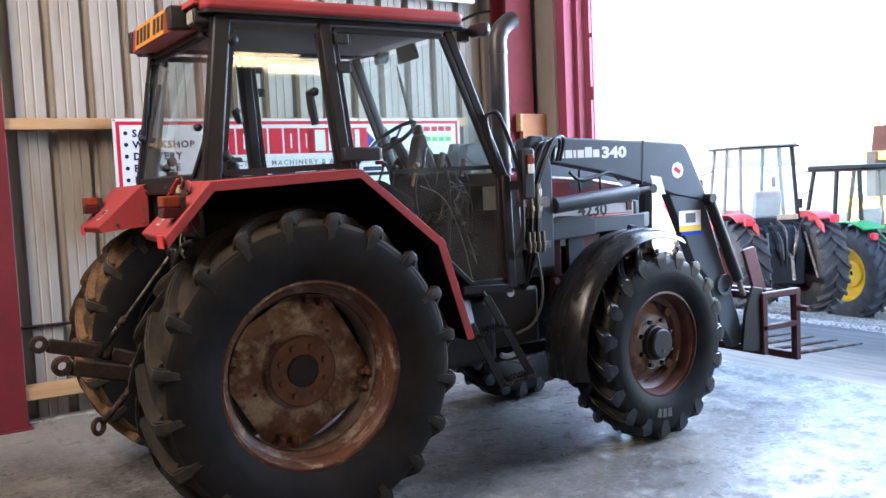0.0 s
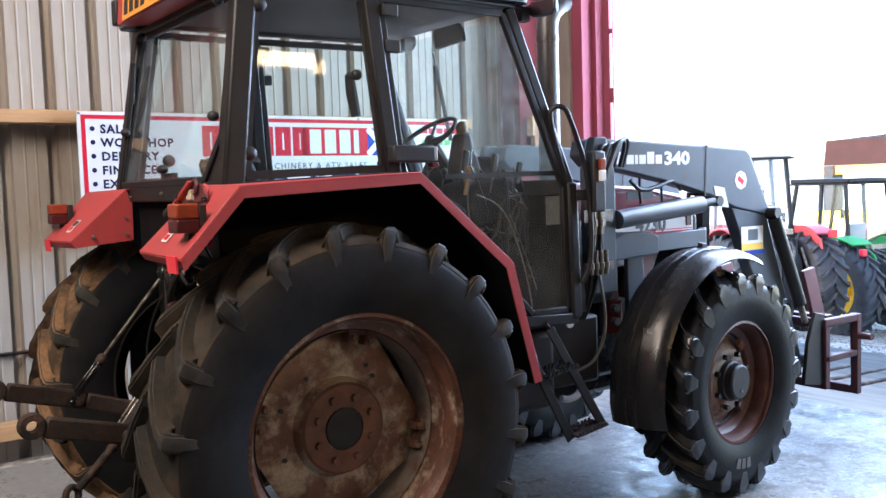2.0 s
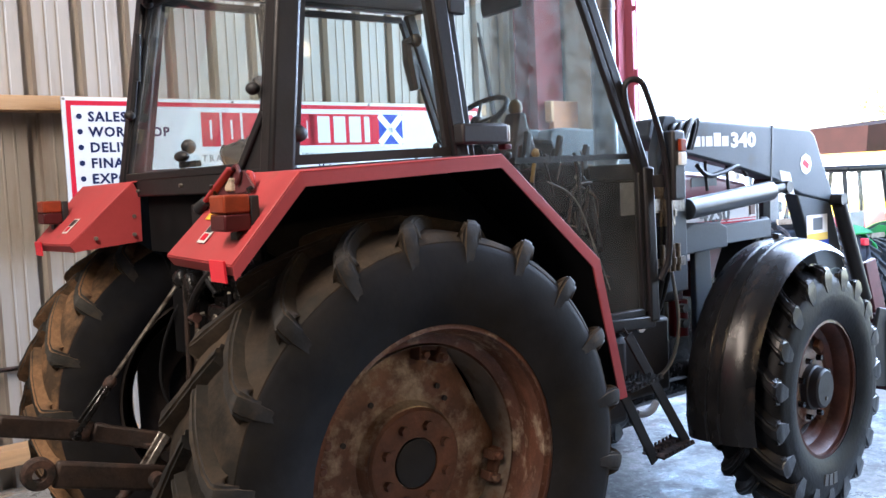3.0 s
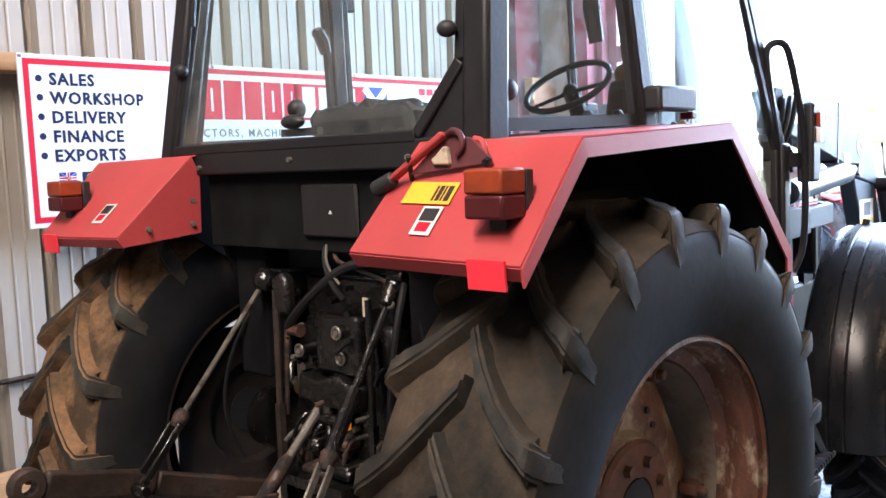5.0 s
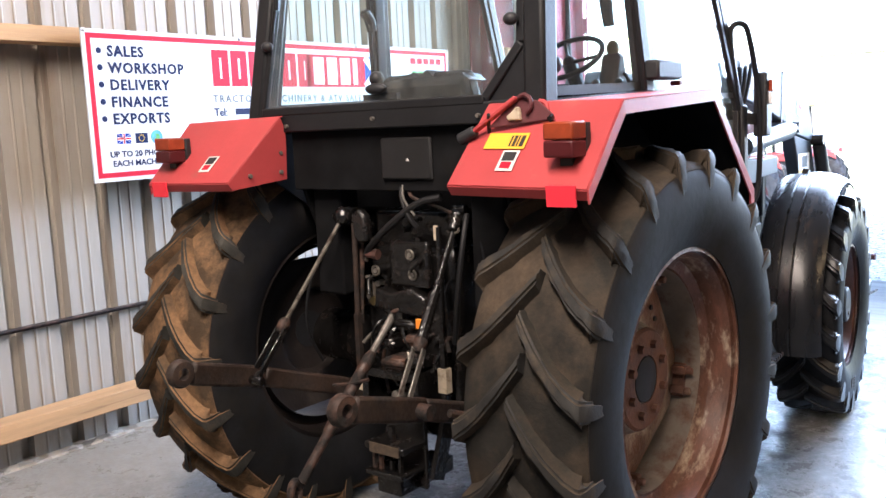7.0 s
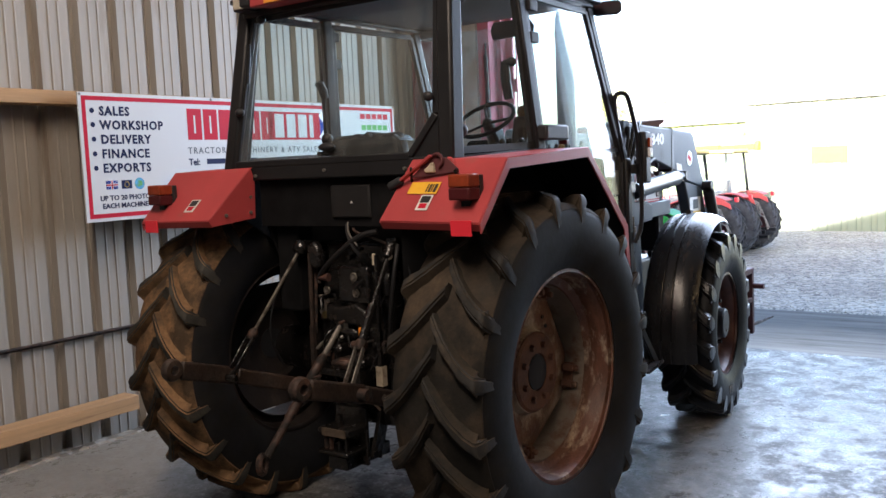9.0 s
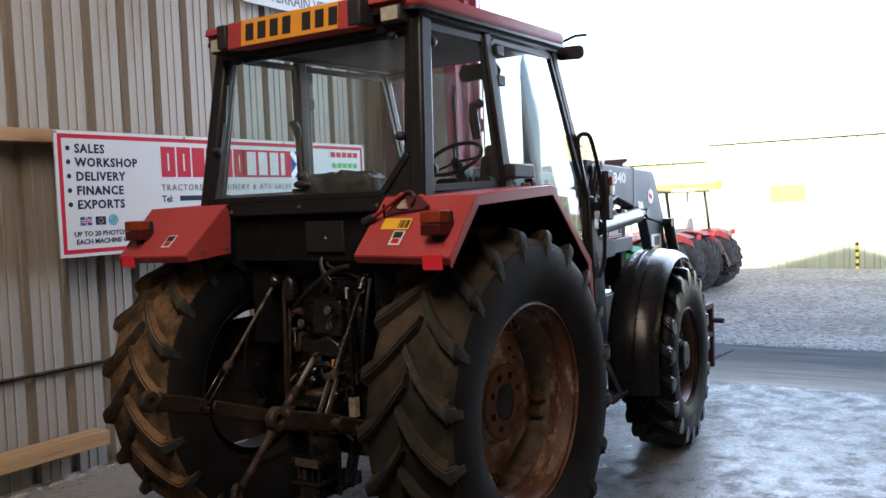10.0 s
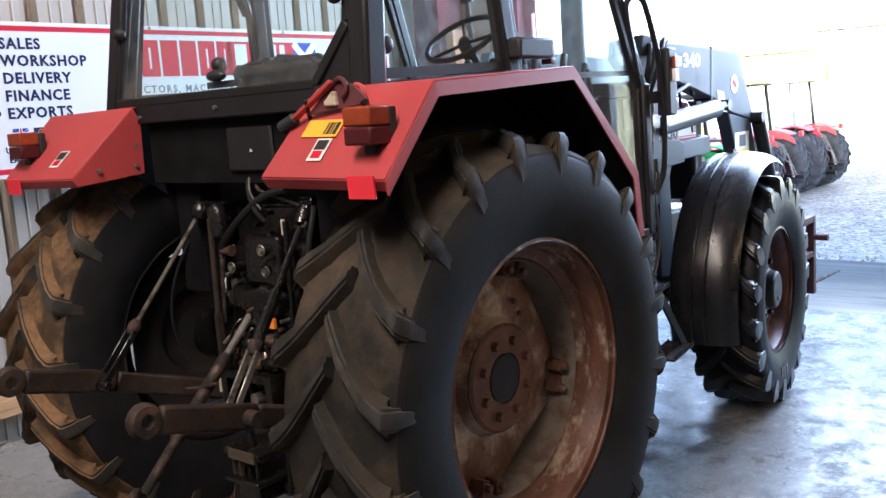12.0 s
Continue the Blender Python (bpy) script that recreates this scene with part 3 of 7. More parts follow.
jamb.add([(x, y, 0.0) for x, y in ring] + [(x, y, 4.6) for x, y in ring], [(i, (i + 1) % k, k + (i + 1) % k, k + i) for i in range(k)])
# outer edge strip with slots of daylight beside it
jamb.box(3.935, 3.95, 1.622, 1.632, 0, 4.6)
for z0, z1 in ((0, 1.2), (2.30, 2.42), (2.86, 2.90), (4.2, 4.6)):
    jamb.box(3.936, 3.949, 1.632, 1.66, z0, z1)
solid("door_frame", jamb, JAMB, "folded red steel door jamb beside the open doorway", "door frame", "structure")
solid("wall_return", Shape().box(3.73, 3.79, 1.92, 2.475, 0.0, EAVE - 0.3), SHEET, "pale sheeted wall between column and door jamb", "wall", "structure")
solid("cable", Shape().tube([(3.716, 2.24, 4.4), (3.716, 2.25, 3.2), (3.716, 2.22, 2.75), (3.716, 2.20, 2.2), (3.716, 2.20, 1.2)], 0.011, 8), BLACK_SATIN, "dark cable hanging down the sheeted wall", "cable", "structure")
solid("door_head", Shape().box(4.40, 4.60, -4.0, 2.25, 4.45, 4.75), STEEL_RED, "red steel beam over the open doorway", "beam", "structure")

# timber rails and the dark steel angle
solid("timber_rail", wall_shape(Shape().box(-0.80, 3.05, 2.205, 2.345, 2.115, 2.195)), WOOD, "sawn pale timber rail carrying the wall sheets", "timber rail", "structure", 0.004)
solid("timber_rail", wall_shape(Shape().box(-5.5, -1.0, 2.205, 2.345, 2.115, 2.195)), WOOD, "sawn pale timber rail carrying the wall sheets", "timber rail", "structure", 0.004)
solid("timber_rail", wall_shape(Shape().box(-0.80, 0.22, 2.19, 2.335, 0.225, 0.315)), WOOD, "low sawn timber rail with a cut end", "timber rail", "structure", 0.004)
solid("timber_rail", wall_shape(Shape().box(3.47, 3.50, 1.93, 2.00, 2.05, 2.21)), WOOD, "pale cut timber end beside the column", "timber rail", "structure", 0.006)
solid("timber_rail", wall_shape(Shape().box(3.503, 3.785, 1.94, 1.99, 1.95, 2.21)), WOOD_RED, "short stained board between column and jamb", "timber rail", "structure", 0.004)
solid("timber_rail", wall_shape(Shape().box(0.9, 3.6, 2.205, 2.345, 0.225, 0.315)), WOOD, "low sawn timber rail behind the tractor", "timber rail", "structure", 0.004)
solid("steel_angle", wall_shape(Shape().box(-0.80, 3.6, 2.32, 2.365, 0.726, 0.732).box(-0.80, 3.6, 2.359, 2.365, 0.708, 0.726)), RUSTY, "thin dark steel angle along the wall", "steel angle", "structure")
solid("trim", wall_shape(Shape().box(-0.78, 0.35, 2.30, 2.405, 0.0, FLOOR + 0.012)), GRAVEL, "dirt gathered along the foot of the wall", "dirt", "structure")

# apron and yard
ap = Shape()
for y0, y1 in ((-9.0, 7.0),):
    ap.box(4.29, 6.25, y0, y1, -0.2, FLOOR - 0.006)
solid("pavement", ap, APRON, "brushed grey concrete apron outside the doorway", "apron", "structure", 0.006)
gx = [-400, -60, -12, 6.2, 7.5, 9.0, 10.5, 12.0, 14.0, 18.0, 28.0, 32.4, 90.0, 700.0]
gz = [-0.3, -0.3, -0.3, 0.01, -0.17, -0.46, -0.72, -0.90, -0.98, -1.0, -1.02, -1.45, -1.5, -1.5]
gy = [-600, -80, -30, -12, -4, 2, 8, 14, 22, 40, 120, 600]
gr = Shape()
gr.add([(x, y, z) for x, z in zip(gx, gz) for y in gy], [(i * 12 + j, (i + 1) * 12 + j, (i + 1) * 12 + j + 1, i * 12 + j + 1) for i in range(13) for j in range(11)])
solid("ground", gr, GRAVEL, "wet grey gravel yard falling away from the shed", "ground", "structure")

# scattered stones on the near yard
rng = random.Random(5)
st = Shape()
for _ in range(5200):
    x, y, r = 6.3 + 12 * rng.random() ** 1.6, rng.uniform(-4, 7), rng.uniform(0.008, 0.026)
    z = float(np.interp(x, gx, gz))
    t = rng.uniform(0, 6.28)
    ring = [(x + r * math.cos(t + k * 1.257) * rng.uniform(0.7, 1.2), y + r * math.sin(t + k * 1.257) * rng.uniform(0.7, 1.2), z - 0.004) for k in range(5)]
    st.add(ring + [(x, y, z + r * 0.8)], [(k, (k + 1) % 5, 5) for k in range(5)])
stones = part("gravel_stones", st, surf("loose_stone", (0.22, 0.205, 0.185), 0.6, var=0.5, scale=9), None)
tagged(stones, "loose grey stones scattered over the yard", "gravel", kind="stuff")


# ---- the big wall sign ----
SIGN_W, SIGN_H = 3.02, 0.76
sign_at = pose(-0.166, 2.107, 1.422) @ Matrix.Rotation(radians(1.86), 4, "Z") @ pose(0, 0, 0, 90, 0, 0)  # x along the sign, y up, z out of it


def flat(x0, x1, y0, y1, z=0.0, t=0.0012):
    return Shape().box(x0, x1, y0, y1, z, z + t)


def sign_part(name, shape, mat, label="", parent=None):
    return part(name, shape, mat, parent or sign, label)


sign = thing("wall_sign", "large white dealer sign with red border, dark lettering and small flags", "sign", at=sign_at)
board = sign_part("board", Shape().box(0, SIGN_W, 0, SIGN_H, -0.010, 0.0), SIGN_WHITE, "white printed board")
bd = Shape()
for a in ((0.022, SIGN_W - 0.022, 0.020, 0.046), (0.022, SIGN_W - 0.022, SIGN_H - 0.046, SIGN_H - 0.020), (0.022, 0.048, 0.046, SIGN_H - 0.046), (SIGN_W - 0.048, SIGN_W - 0.022, 0.046, SIGN_H - 0.046)):
    bd.box(*a, 0.0, 0.0010)
sign_part("border", bd, SIGN_RED, "red border line")
for i, (t, v) in enumerate((("SALES", 0.655), ("WORKSHOP", 0.572), ("DELIVERY", 0.487), ("FINANCE", 0.401), ("EXPORTS", 0.316))):
    words(t, 0.074, SIGN_NAVY, sign, pose(0.135, v - 0.026, 0.001), squeeze=1.0, bold=0.0024, gap=1.15)
    sign_part("bullet", Shape().cyl((0.088, v, 0.0), (0.088, v, 0.0012), 0.015, n=20), SIGN_NAVY)
# small flags and globe
fl = sign_part("flag", flat(0.148, 0.228, 0.188, 0.240), SIGN_BLUE, "small blue flag with white and red cross")
sign_part("cross", Shape().box(0.148, 0.228, 0.206, 0.222, 0.0012, 0.0018).box(0.180, 0.196, 0.188, 0.240, 0.0012, 0.0018).beam((0.150, 0.190, 0.0014), (0.226, 0.238, 0.0014), 0.009, 0.0006, (0, 0, 1)).beam((0.150, 0.238, 0.0014), (0.226, 0.190, 0.0014), 0.009, 0.0006, (0, 0, 1)), WHITE, parent=fl)
sign_part("red_cross", Shape().box(0.148, 0.228, 0.210, 0.218, 0.0018, 0.0024).box(0.184, 0.192, 0.188, 0.240, 0.0018, 0.0024), SIGN_RED, parent=fl)
fl = sign_part("flag", flat(0.256, 0.330, 0.188, 0.240), SIGN_NAVY, "small navy flag with a ring of yellow dots")
dots = Shape()
for k in range(12):
    a = k * math.pi / 6
    dots.cyl((0.293 + 0.016 * math.cos(a), 0.214 + 0.016 * math.sin(a), 0.0012), (0.293 + 0.016 * math.cos(a), 0.214 + 0.016 * math.sin(a), 0.0018), 0.0026, n=6)
sign_part("dots", dots, YELLOW, parent=fl)
sign_part("globe", Shape().cyl((0.386, 0.216, 0.0), (0.386, 0.216, 0.0012), 0.036, n=28), SIGN_SKY, "round blue and green globe")
words("UP TO 20 PHOTOS", 0.043, SIGN_NAVY, sign, pose(0.100, 0.122, 0.001), squeeze=1.05, bold=0.0008)
words("EACH MACHINE ON", 0.043, SIGN_NAVY, sign, pose(0.112, 0.075, 0.001), squeeze=1.05, bold=0.0008)
# the dealer's mark, drawn as plain blocks
x = 0.790
for w in (0.135, 0.135, 0.130, 0.130, 0.135, 0.130):
    sign_part("mark_block", flat(x, x + w - 0.016, 0.482, 0.684), SIGN_RED, "plain red block of the dealer's mark")
    if w != 0.130 or x > 1.3:
        sign_part("mark_slot", flat(x + 0.053, x + w - 0.069, 0.525, 0.640, 0.0012, 0.0008), SIGN_WHITE)
    x += w
sign_part("mark_field", flat(1.530, 2.075, 0.482, 0.684), SIGN_RED, "red field of the dealer's mark")
for k in range(4):
    w = 0.092 if k < 3 else 0.042
    sign_part("mark_bar", flat(1.590 + k * 0.122, 1.590 + k * 0.122 + w, 0.498, 0.668, 0.0012), SIGN_WHITE, "white block of the dealer's mark")
sign_part("saltire_field", flat(2.075, 2.275, 0.482, 0.684), SIGN_BLUE, "blue field with a white diagonal cross")
sign_part("saltire", Shape().beam((2.080, 0.488, 0.0016), (2.270, 0.678, 0.0016), 0.045, 0.0008, (1, -1, 0)).beam((2.080, 0.678, 0.0016), (2.270, 0.488, 0.0016), 0.045, 0.0008, (1, 1, 0)), WHITE)
words("TRACTORS, MACHINERY & ATV SALES", 0.058, SIGN_GREY, sign, pose(0.782, 0.393, 0.001), squeeze=1.0, bold=0.0008, gap=1.33)
words("Tel:", 0.062, SIGN_NAVY, sign, pose(0.782, 0.317, 0.001), squeeze=1.0, bold=0.001)
words("Mob:", 0.062, SIGN_NAVY, sign, pose(1.580, 0.317, 0.001), squeeze=1.0, bold=0.001)
for x0 in (0.935, 1.20, 1.76, 2.02):
    sign_part("number_bar", flat(x0, x0 + 0.20, 0.322, 0.357), SIGN_NAVY, "plain dark bar in place of a number")
for k in range(5):
    sign_part("maker_block", flat(2.567 + k * 0.075, 2.567 + k * 0.075 + 0.062, 0.648, 0.690), SIGN_RED, "plain red block of a maker's mark")
    sign_part("maker_block", flat(2.580 + k * 0.070, 2.580 + k * 0.070 + 0.058, 0.558, 0.600), SIGN_GREEN, "plain green block of a maker's mark")
for u in (0.012, 1.0, 2.0, 3.008):
    sign_part("screw", Shape().cyl((u, 0.748, 0.0), (u, 0.748, 0.004), 0.008, n=8), BARE)

upper = thing("wall_sign", "white sign with dark lettering fixed high on the wall", "sign", at=pose(1.62, 2.30, 3.24) @ Matrix.Rotation(radians(1.8), 4, "Z") @ pose(0, 0, 0, 90, 0, 0))
part("board", Shape().box(0, 1.55, 0, 0.50, -0.010, 0), SIGN_WHITE, upper)
words("TERRAIN VEH", 0.13, SIGN_GREY, upper, pose(0.28, 0.05, 0.001), squeeze=0.95, bold=0.001)

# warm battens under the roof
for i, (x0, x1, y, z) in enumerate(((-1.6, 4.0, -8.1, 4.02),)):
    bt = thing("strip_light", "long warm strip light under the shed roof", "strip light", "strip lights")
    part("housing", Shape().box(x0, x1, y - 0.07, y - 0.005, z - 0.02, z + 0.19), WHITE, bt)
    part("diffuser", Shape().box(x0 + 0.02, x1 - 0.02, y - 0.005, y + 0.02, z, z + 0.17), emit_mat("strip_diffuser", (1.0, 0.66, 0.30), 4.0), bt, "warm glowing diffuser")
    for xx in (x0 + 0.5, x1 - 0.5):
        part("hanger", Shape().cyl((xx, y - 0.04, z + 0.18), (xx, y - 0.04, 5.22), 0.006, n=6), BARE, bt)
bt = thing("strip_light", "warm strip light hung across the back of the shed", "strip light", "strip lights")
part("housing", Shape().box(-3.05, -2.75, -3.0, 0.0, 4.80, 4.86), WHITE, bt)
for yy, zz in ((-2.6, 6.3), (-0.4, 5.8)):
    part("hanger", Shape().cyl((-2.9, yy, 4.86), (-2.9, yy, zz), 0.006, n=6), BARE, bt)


# ---- wheels ----
def tyre_section(R, rim, W, deep):
    c = R - deep
    h = c - rim
    half = [(0.0, c), (0.35, c - 0.003), (0.70, c - 0.010), (0.86, c - 0.016), (0.945, c - 0.030), (0.985, c - 0.056), (1.0, c - 0.095), (1.01, rim + h * 0.55), (0.985, rim + h * 0.36), (0.93, rim + h * 0.20), (0.82, rim + 0.010)]
    return half


def lug(R, W, deep, row, skew, thick, foot=1.0):
    """One slanting tread bar that wraps over the shoulder and fades down the sidewall, on a wheel round the origin."""
    k, c, v = R / 0.757, R - deep, []
    st = [(-0.07, 0.0, 0.85, -0.06), (0.10, -0.001, 0.95, 0.17), (0.28, -0.002, 1.0, 0.40), (0.52, -0.005, 1.0, 0.66), (0.76, -0.008, 1.0, 0.86), (0.91, -0.012, 1.05, 0.95), (0.965, -0.020, 1.15, 0.985), (0.992, -0.044, 1.25, 1.0), (1.003, -0.080, 1.3, 1.005), (1.006, -0.118, 1.15, 1.01), (0.998, -0.158, 0.85, 1.01)]
    for wf, drop, tw, sk in st:
        a, rt, flank = skew * sk, R + drop * k, drop < -0.03
        rb, wb = (rt - 0.014 * k, wf * 0.86) if flank else (c - 0.02, min(wf, 0.90))
        tw *= foot if flank else 1.0
        y, yb = row * wf * W / 2, row * wb * W / 2
        ht, hb = thick * tw / 2 / R, thick * tw * (0.60 if flank else 0.95) / R
        v += [(r * math.cos(q), w, r * math.sin(q)) for r, q, w in ((rb, a - hb, yb), (rt, a - ht, y), (rt, a + ht, y), (rb, a + hb, yb))]
    n = len(st)
    s = Shape()
    s.add(v, [(4 * i + j, 4 * i + j + 1, 4 * i + 5 + j, 4 * i + 4 + j) for i in range(n - 1) for j in range(3)] + [(0, 1, 2, 3), (4 * n - 1, 4 * n - 2, 4 * n - 3, 4 * n - 4)])
    return s


def tread(wheel, R, W, deep, count, cx, cy, cz, skew, thick, material, phase=0.0, soft=0.006, flank=None, worn=0.0025, foot=1.0):
    """Two rows of bars, half a step apart, all sharing two meshes; flank: the mud on the sides of the bars."""
    for row in (-1, 1):
        me = mesh_of("tread_bar", lug(R, W, deep, row, skew, thick, foot), material)
        bm = bmesh.new()
        bm.from_mesh(me)
        bmesh.ops.bevel(bm, geom=[e for e in bm.edges if abs(e.verts[0].index - e.verts[1].index) == 4 and e.calc_face_angle(0) > 0.5], offset=soft, segments=2, affect="EDGES")
        if flank:
            me.materials.append(flank)
            bm.normal_update()
            for face in bm.faces:
                out = face.calc_center_median()
                out.y = 0.0
                if abs(face.normal.dot(out.normalized())) < 0.72 and abs(face.normal.y) < 0.90:
                    face.material_index = 1
        bmesh.ops.subdivide_edges(bm, edges=bm.edges[:], cuts=1, use_grid_fill=True)
        bm.normal_update()
        for vert in bm.verts:
            chips = noise.noise(vert.co * 38.0) + 0.7 * noise.noise(vert.co * 95.0)
            vert.co += vert.normal * worn * chips
        bm.to_mesh(me)
        bm.free()
        for i in range(count):
            bar = new("tread_bar", me)
            bar.parent = wheel
            bar.matrix_world = Matrix.Translation((cx, cy, cz)) @ Matrix.Rotation(-2 * math.pi * (i + phase + (0.5 if row > 0 else 0)) / count, 4, "Y")


def lugs(R, W, deep, count, cx, cy, cz, skew, thick):
    s = Shape()
    for row in (-1, 1):
        for i in range(count):
            q = lug(R, W, deep, row, skew, thick).moved(Matrix.Translation((cx, cy, cz)) @ Matrix.Rotation(-2 * math.pi * (i + (0.5 if row > 0 else 0)) / count, 4, "Y"))
            s.add(q.v, q.f)
    return s


def rim_profile(rim, W):
    h = W / 2 * 0.81
    outer = [(rim - 0.004, h), (rim + 0.014, h - 0.004), (rim + 0.012, h - 0.018), (rim - 0.006, h - 0.024), (rim - 0.022, h - 0.055), (rim - 0.026, h - 0.095), (rim - 0.040, h - 0.108), (rim - 0.058, h - 0.114), (rim - 0.063, h - 0.122), (rim - 0.066, 0.0)]
    inner = [(r, -w) for r, w in reversed(outer[:-1])]
    line = outer + inner
    return line + [(r + 0.010, w * 0.985) for r, w in reversed(line[1:-1])]


def rear_wheel(parent, s):
    cx, cy, cz, R, rim, W = 0.005, 0.798 if s > 0 else -0.762, 0.787, 0.757, 0.430, 0.415
    wheel = part("rear_wheel", Shape().lathe(rim_profile(rim, W), cx, cy, cz, s, 72), RIM if s < 0 else DARK_RIM, parent, "rusted rear wheel rim" if s < 0 else "rear wheel rim in a darker colour")
    half = tyre_section(R, rim, W, 0.042)
    prof = [(r, w * W / 2) for w, r in reversed(half[1:])] + [(r, -w * W / 2) for w, r in half]
    prof += [(r + 0.014, w) for r, w in ((rim, -0.16), (rim, 0.16))]
    part("tyre", Shape().lathe(prof, cx, cy, cz, s, 96), RUBBER, wheel, "dirty black rear tractor tyre" if s < 0 else "black rear tractor tyre caked with tan mud")
    c = R - 0.042
    band = [(c + h, k * W / 2) for k, h in ((0.955, -0.032), (0.87, -0.015), (0.70, -0.008), (0.35, 0.0), (0.0, 0.003), (-0.35, 0.0), (-0.70, -0.008), (-0.87, -0.015), (-0.955, -0.032))]
    part("tread_face", Shape().lathe(band + [(r - 0.006, w) for r, w in reversed(band)], cx, cy, cz, s, 96), TREAD_MUD if s < 0 else MUDDY, wheel, "mud-dusted tread face" if s < 0 else "tan mud caked between the bars")
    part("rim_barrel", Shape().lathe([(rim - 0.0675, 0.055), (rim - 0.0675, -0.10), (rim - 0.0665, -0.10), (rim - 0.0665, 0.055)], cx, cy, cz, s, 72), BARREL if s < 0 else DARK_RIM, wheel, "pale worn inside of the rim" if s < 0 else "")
    tread(wheel, R, W, 0.042, 20, cx, cy, cz, 0.285, 0.047, LUG_RUBBER if s < 0 else MUD_LUG, 0.583 if s < 0 else 0.97, 0.007, TREAD_MUD if s < 0 else MUDDY, 0.0045)
    # dished square-cornered disc
    n, c0 = 72, radians(75 if s < 0 else 45)
    rings = [(0.0, 0.022), (0.072, 0.022), (0.155, 0.020), (0.172, 0.012), (0.186, -0.018), (0.205, -0.024), (0.230, -0.020), (0.265, -0.018), (0.285, -0.024), (1.0, -0.036)]
    d = Shape()

    def edge(phi):
        return min(0.366, 0.318 / math.cos((phi - c0) % (math.pi / 2) - math.pi / 4))
    for back in (0.0, 0.012):
        for r, w in rings[1:]:
            for k in range(n):
                phi = 2 * math.pi * k / n
                rr = edge(phi) if r == 1.0 else min(r, edge(phi) - 0.01)
                d.v.append((cx + rr * math.cos(phi), cy + s * (w - back - 0.005), cz + rr * math.sin(phi)))
    m = len(rings) - 1
    for b in range(2):
        for j in range(m - 1):
            for k in range(n):
                q = b * m * n
                d.f.append((q + j * n + k, q + j * n + (k + 1) % n, q + (j + 1) * n + (k + 1) % n, q + (j + 1) * n + k))
    for k in range(n):
        a = (m - 1) * n
        d.f.append((a + k, a + (k + 1) % n, m * n + a + (k + 1) % n, m * n + a + k))
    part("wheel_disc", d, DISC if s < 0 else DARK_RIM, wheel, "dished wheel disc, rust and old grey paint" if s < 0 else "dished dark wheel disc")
    part("hub_ring", Shape().lathe([(0.078, 0.014), (0.080, 0.026), (0.160, 0.025), (0.170, 0.016), (0.165, 0.006)], cx, cy, cz, s, 48), DISC_RUST, wheel, "deeply rusted hub ring")
    part("hub_cap", Shape().lathe([(0.0001, 0.030), (0.060, 0.030), (0.074, 0.026), (0.078, 0.0), (0.0001, 0.0)], cx, cy, cz, s, 32), BLACK_SATIN, wheel, "dark dirty hub cap")
    for k in range(8):
        a = radians(22.5 + 45 * k)
        p = (cx + 0.118 * math.cos(a), cy + s * 0.022, cz + 0.118 * math.sin(a))
        part("wheel_nut", Shape().cyl(p, (p[0], p[1] + s * 0.022, p[2]), 0.016, 0.015, 6), DISC_RUST, wheel)
    for k in range(4):
        a = c0 + k * math.pi / 2
        lug = Shape()
        for q in (-0.042, 0.042):
            ca, sa = math.cos(a + q / 0.39), math.sin(a + q / 0.39)
            lug.beam((cx + 0.312 * ca, cy - s * 0.004, cz + 0.312 * sa), (cx + 0.364 * ca, cy - s * 0.004, cz + 0.364 * sa), 0.050, 0.030, (0, 1, 0))
            lug.cyl((cx + 0.333 * ca, cy + s * 0.018, cz + 0.333 * sa), (cx + 0.333 * ca, cy + s * 0.040, cz + 0.333 * sa), 0.014, n=6)
        lug.beam((cx + 0.346 * math.cos(a), cy - s * 0.02, cz + 0.346 * math.sin(a)), (cx + 0.365 * math.cos(a), cy - s * 0.02, cz + 0.365 * math.sin(a)), 0.05, 0.12, (0, 1, 0))
        part("rim_clamp", lug, DISC_RUST, wheel, "rusted rim clamp with bolts", 0.003, 1)
    for k, rr in ((2.15, 0.235), (2.75, 0.25), (1.05, 0.245), (0.85, 0.225), (3.5, 0.24)):
        p = (cx + rr * math.cos(k), cy + s * -0.016, cz + rr * math.sin(k))
        part("bolt_hole", Shape().cyl(p, (p[0], p[1] + s * 0.006, p[2]), 0.009, n=10), INK, wheel)
    return wheel


STEER = radians(6)


def steered(ob, s):
    """Turns a wheel or its guard a little to the left about the kingpin."""
    pin = Vector((2.266, s * 0.50, 0.0))
    ob.matrix_basis = Matrix.Translation(pin) @ Matrix.Rotation(STEER, 4, "Z") @ Matrix.Translation(-pin)
    return ob


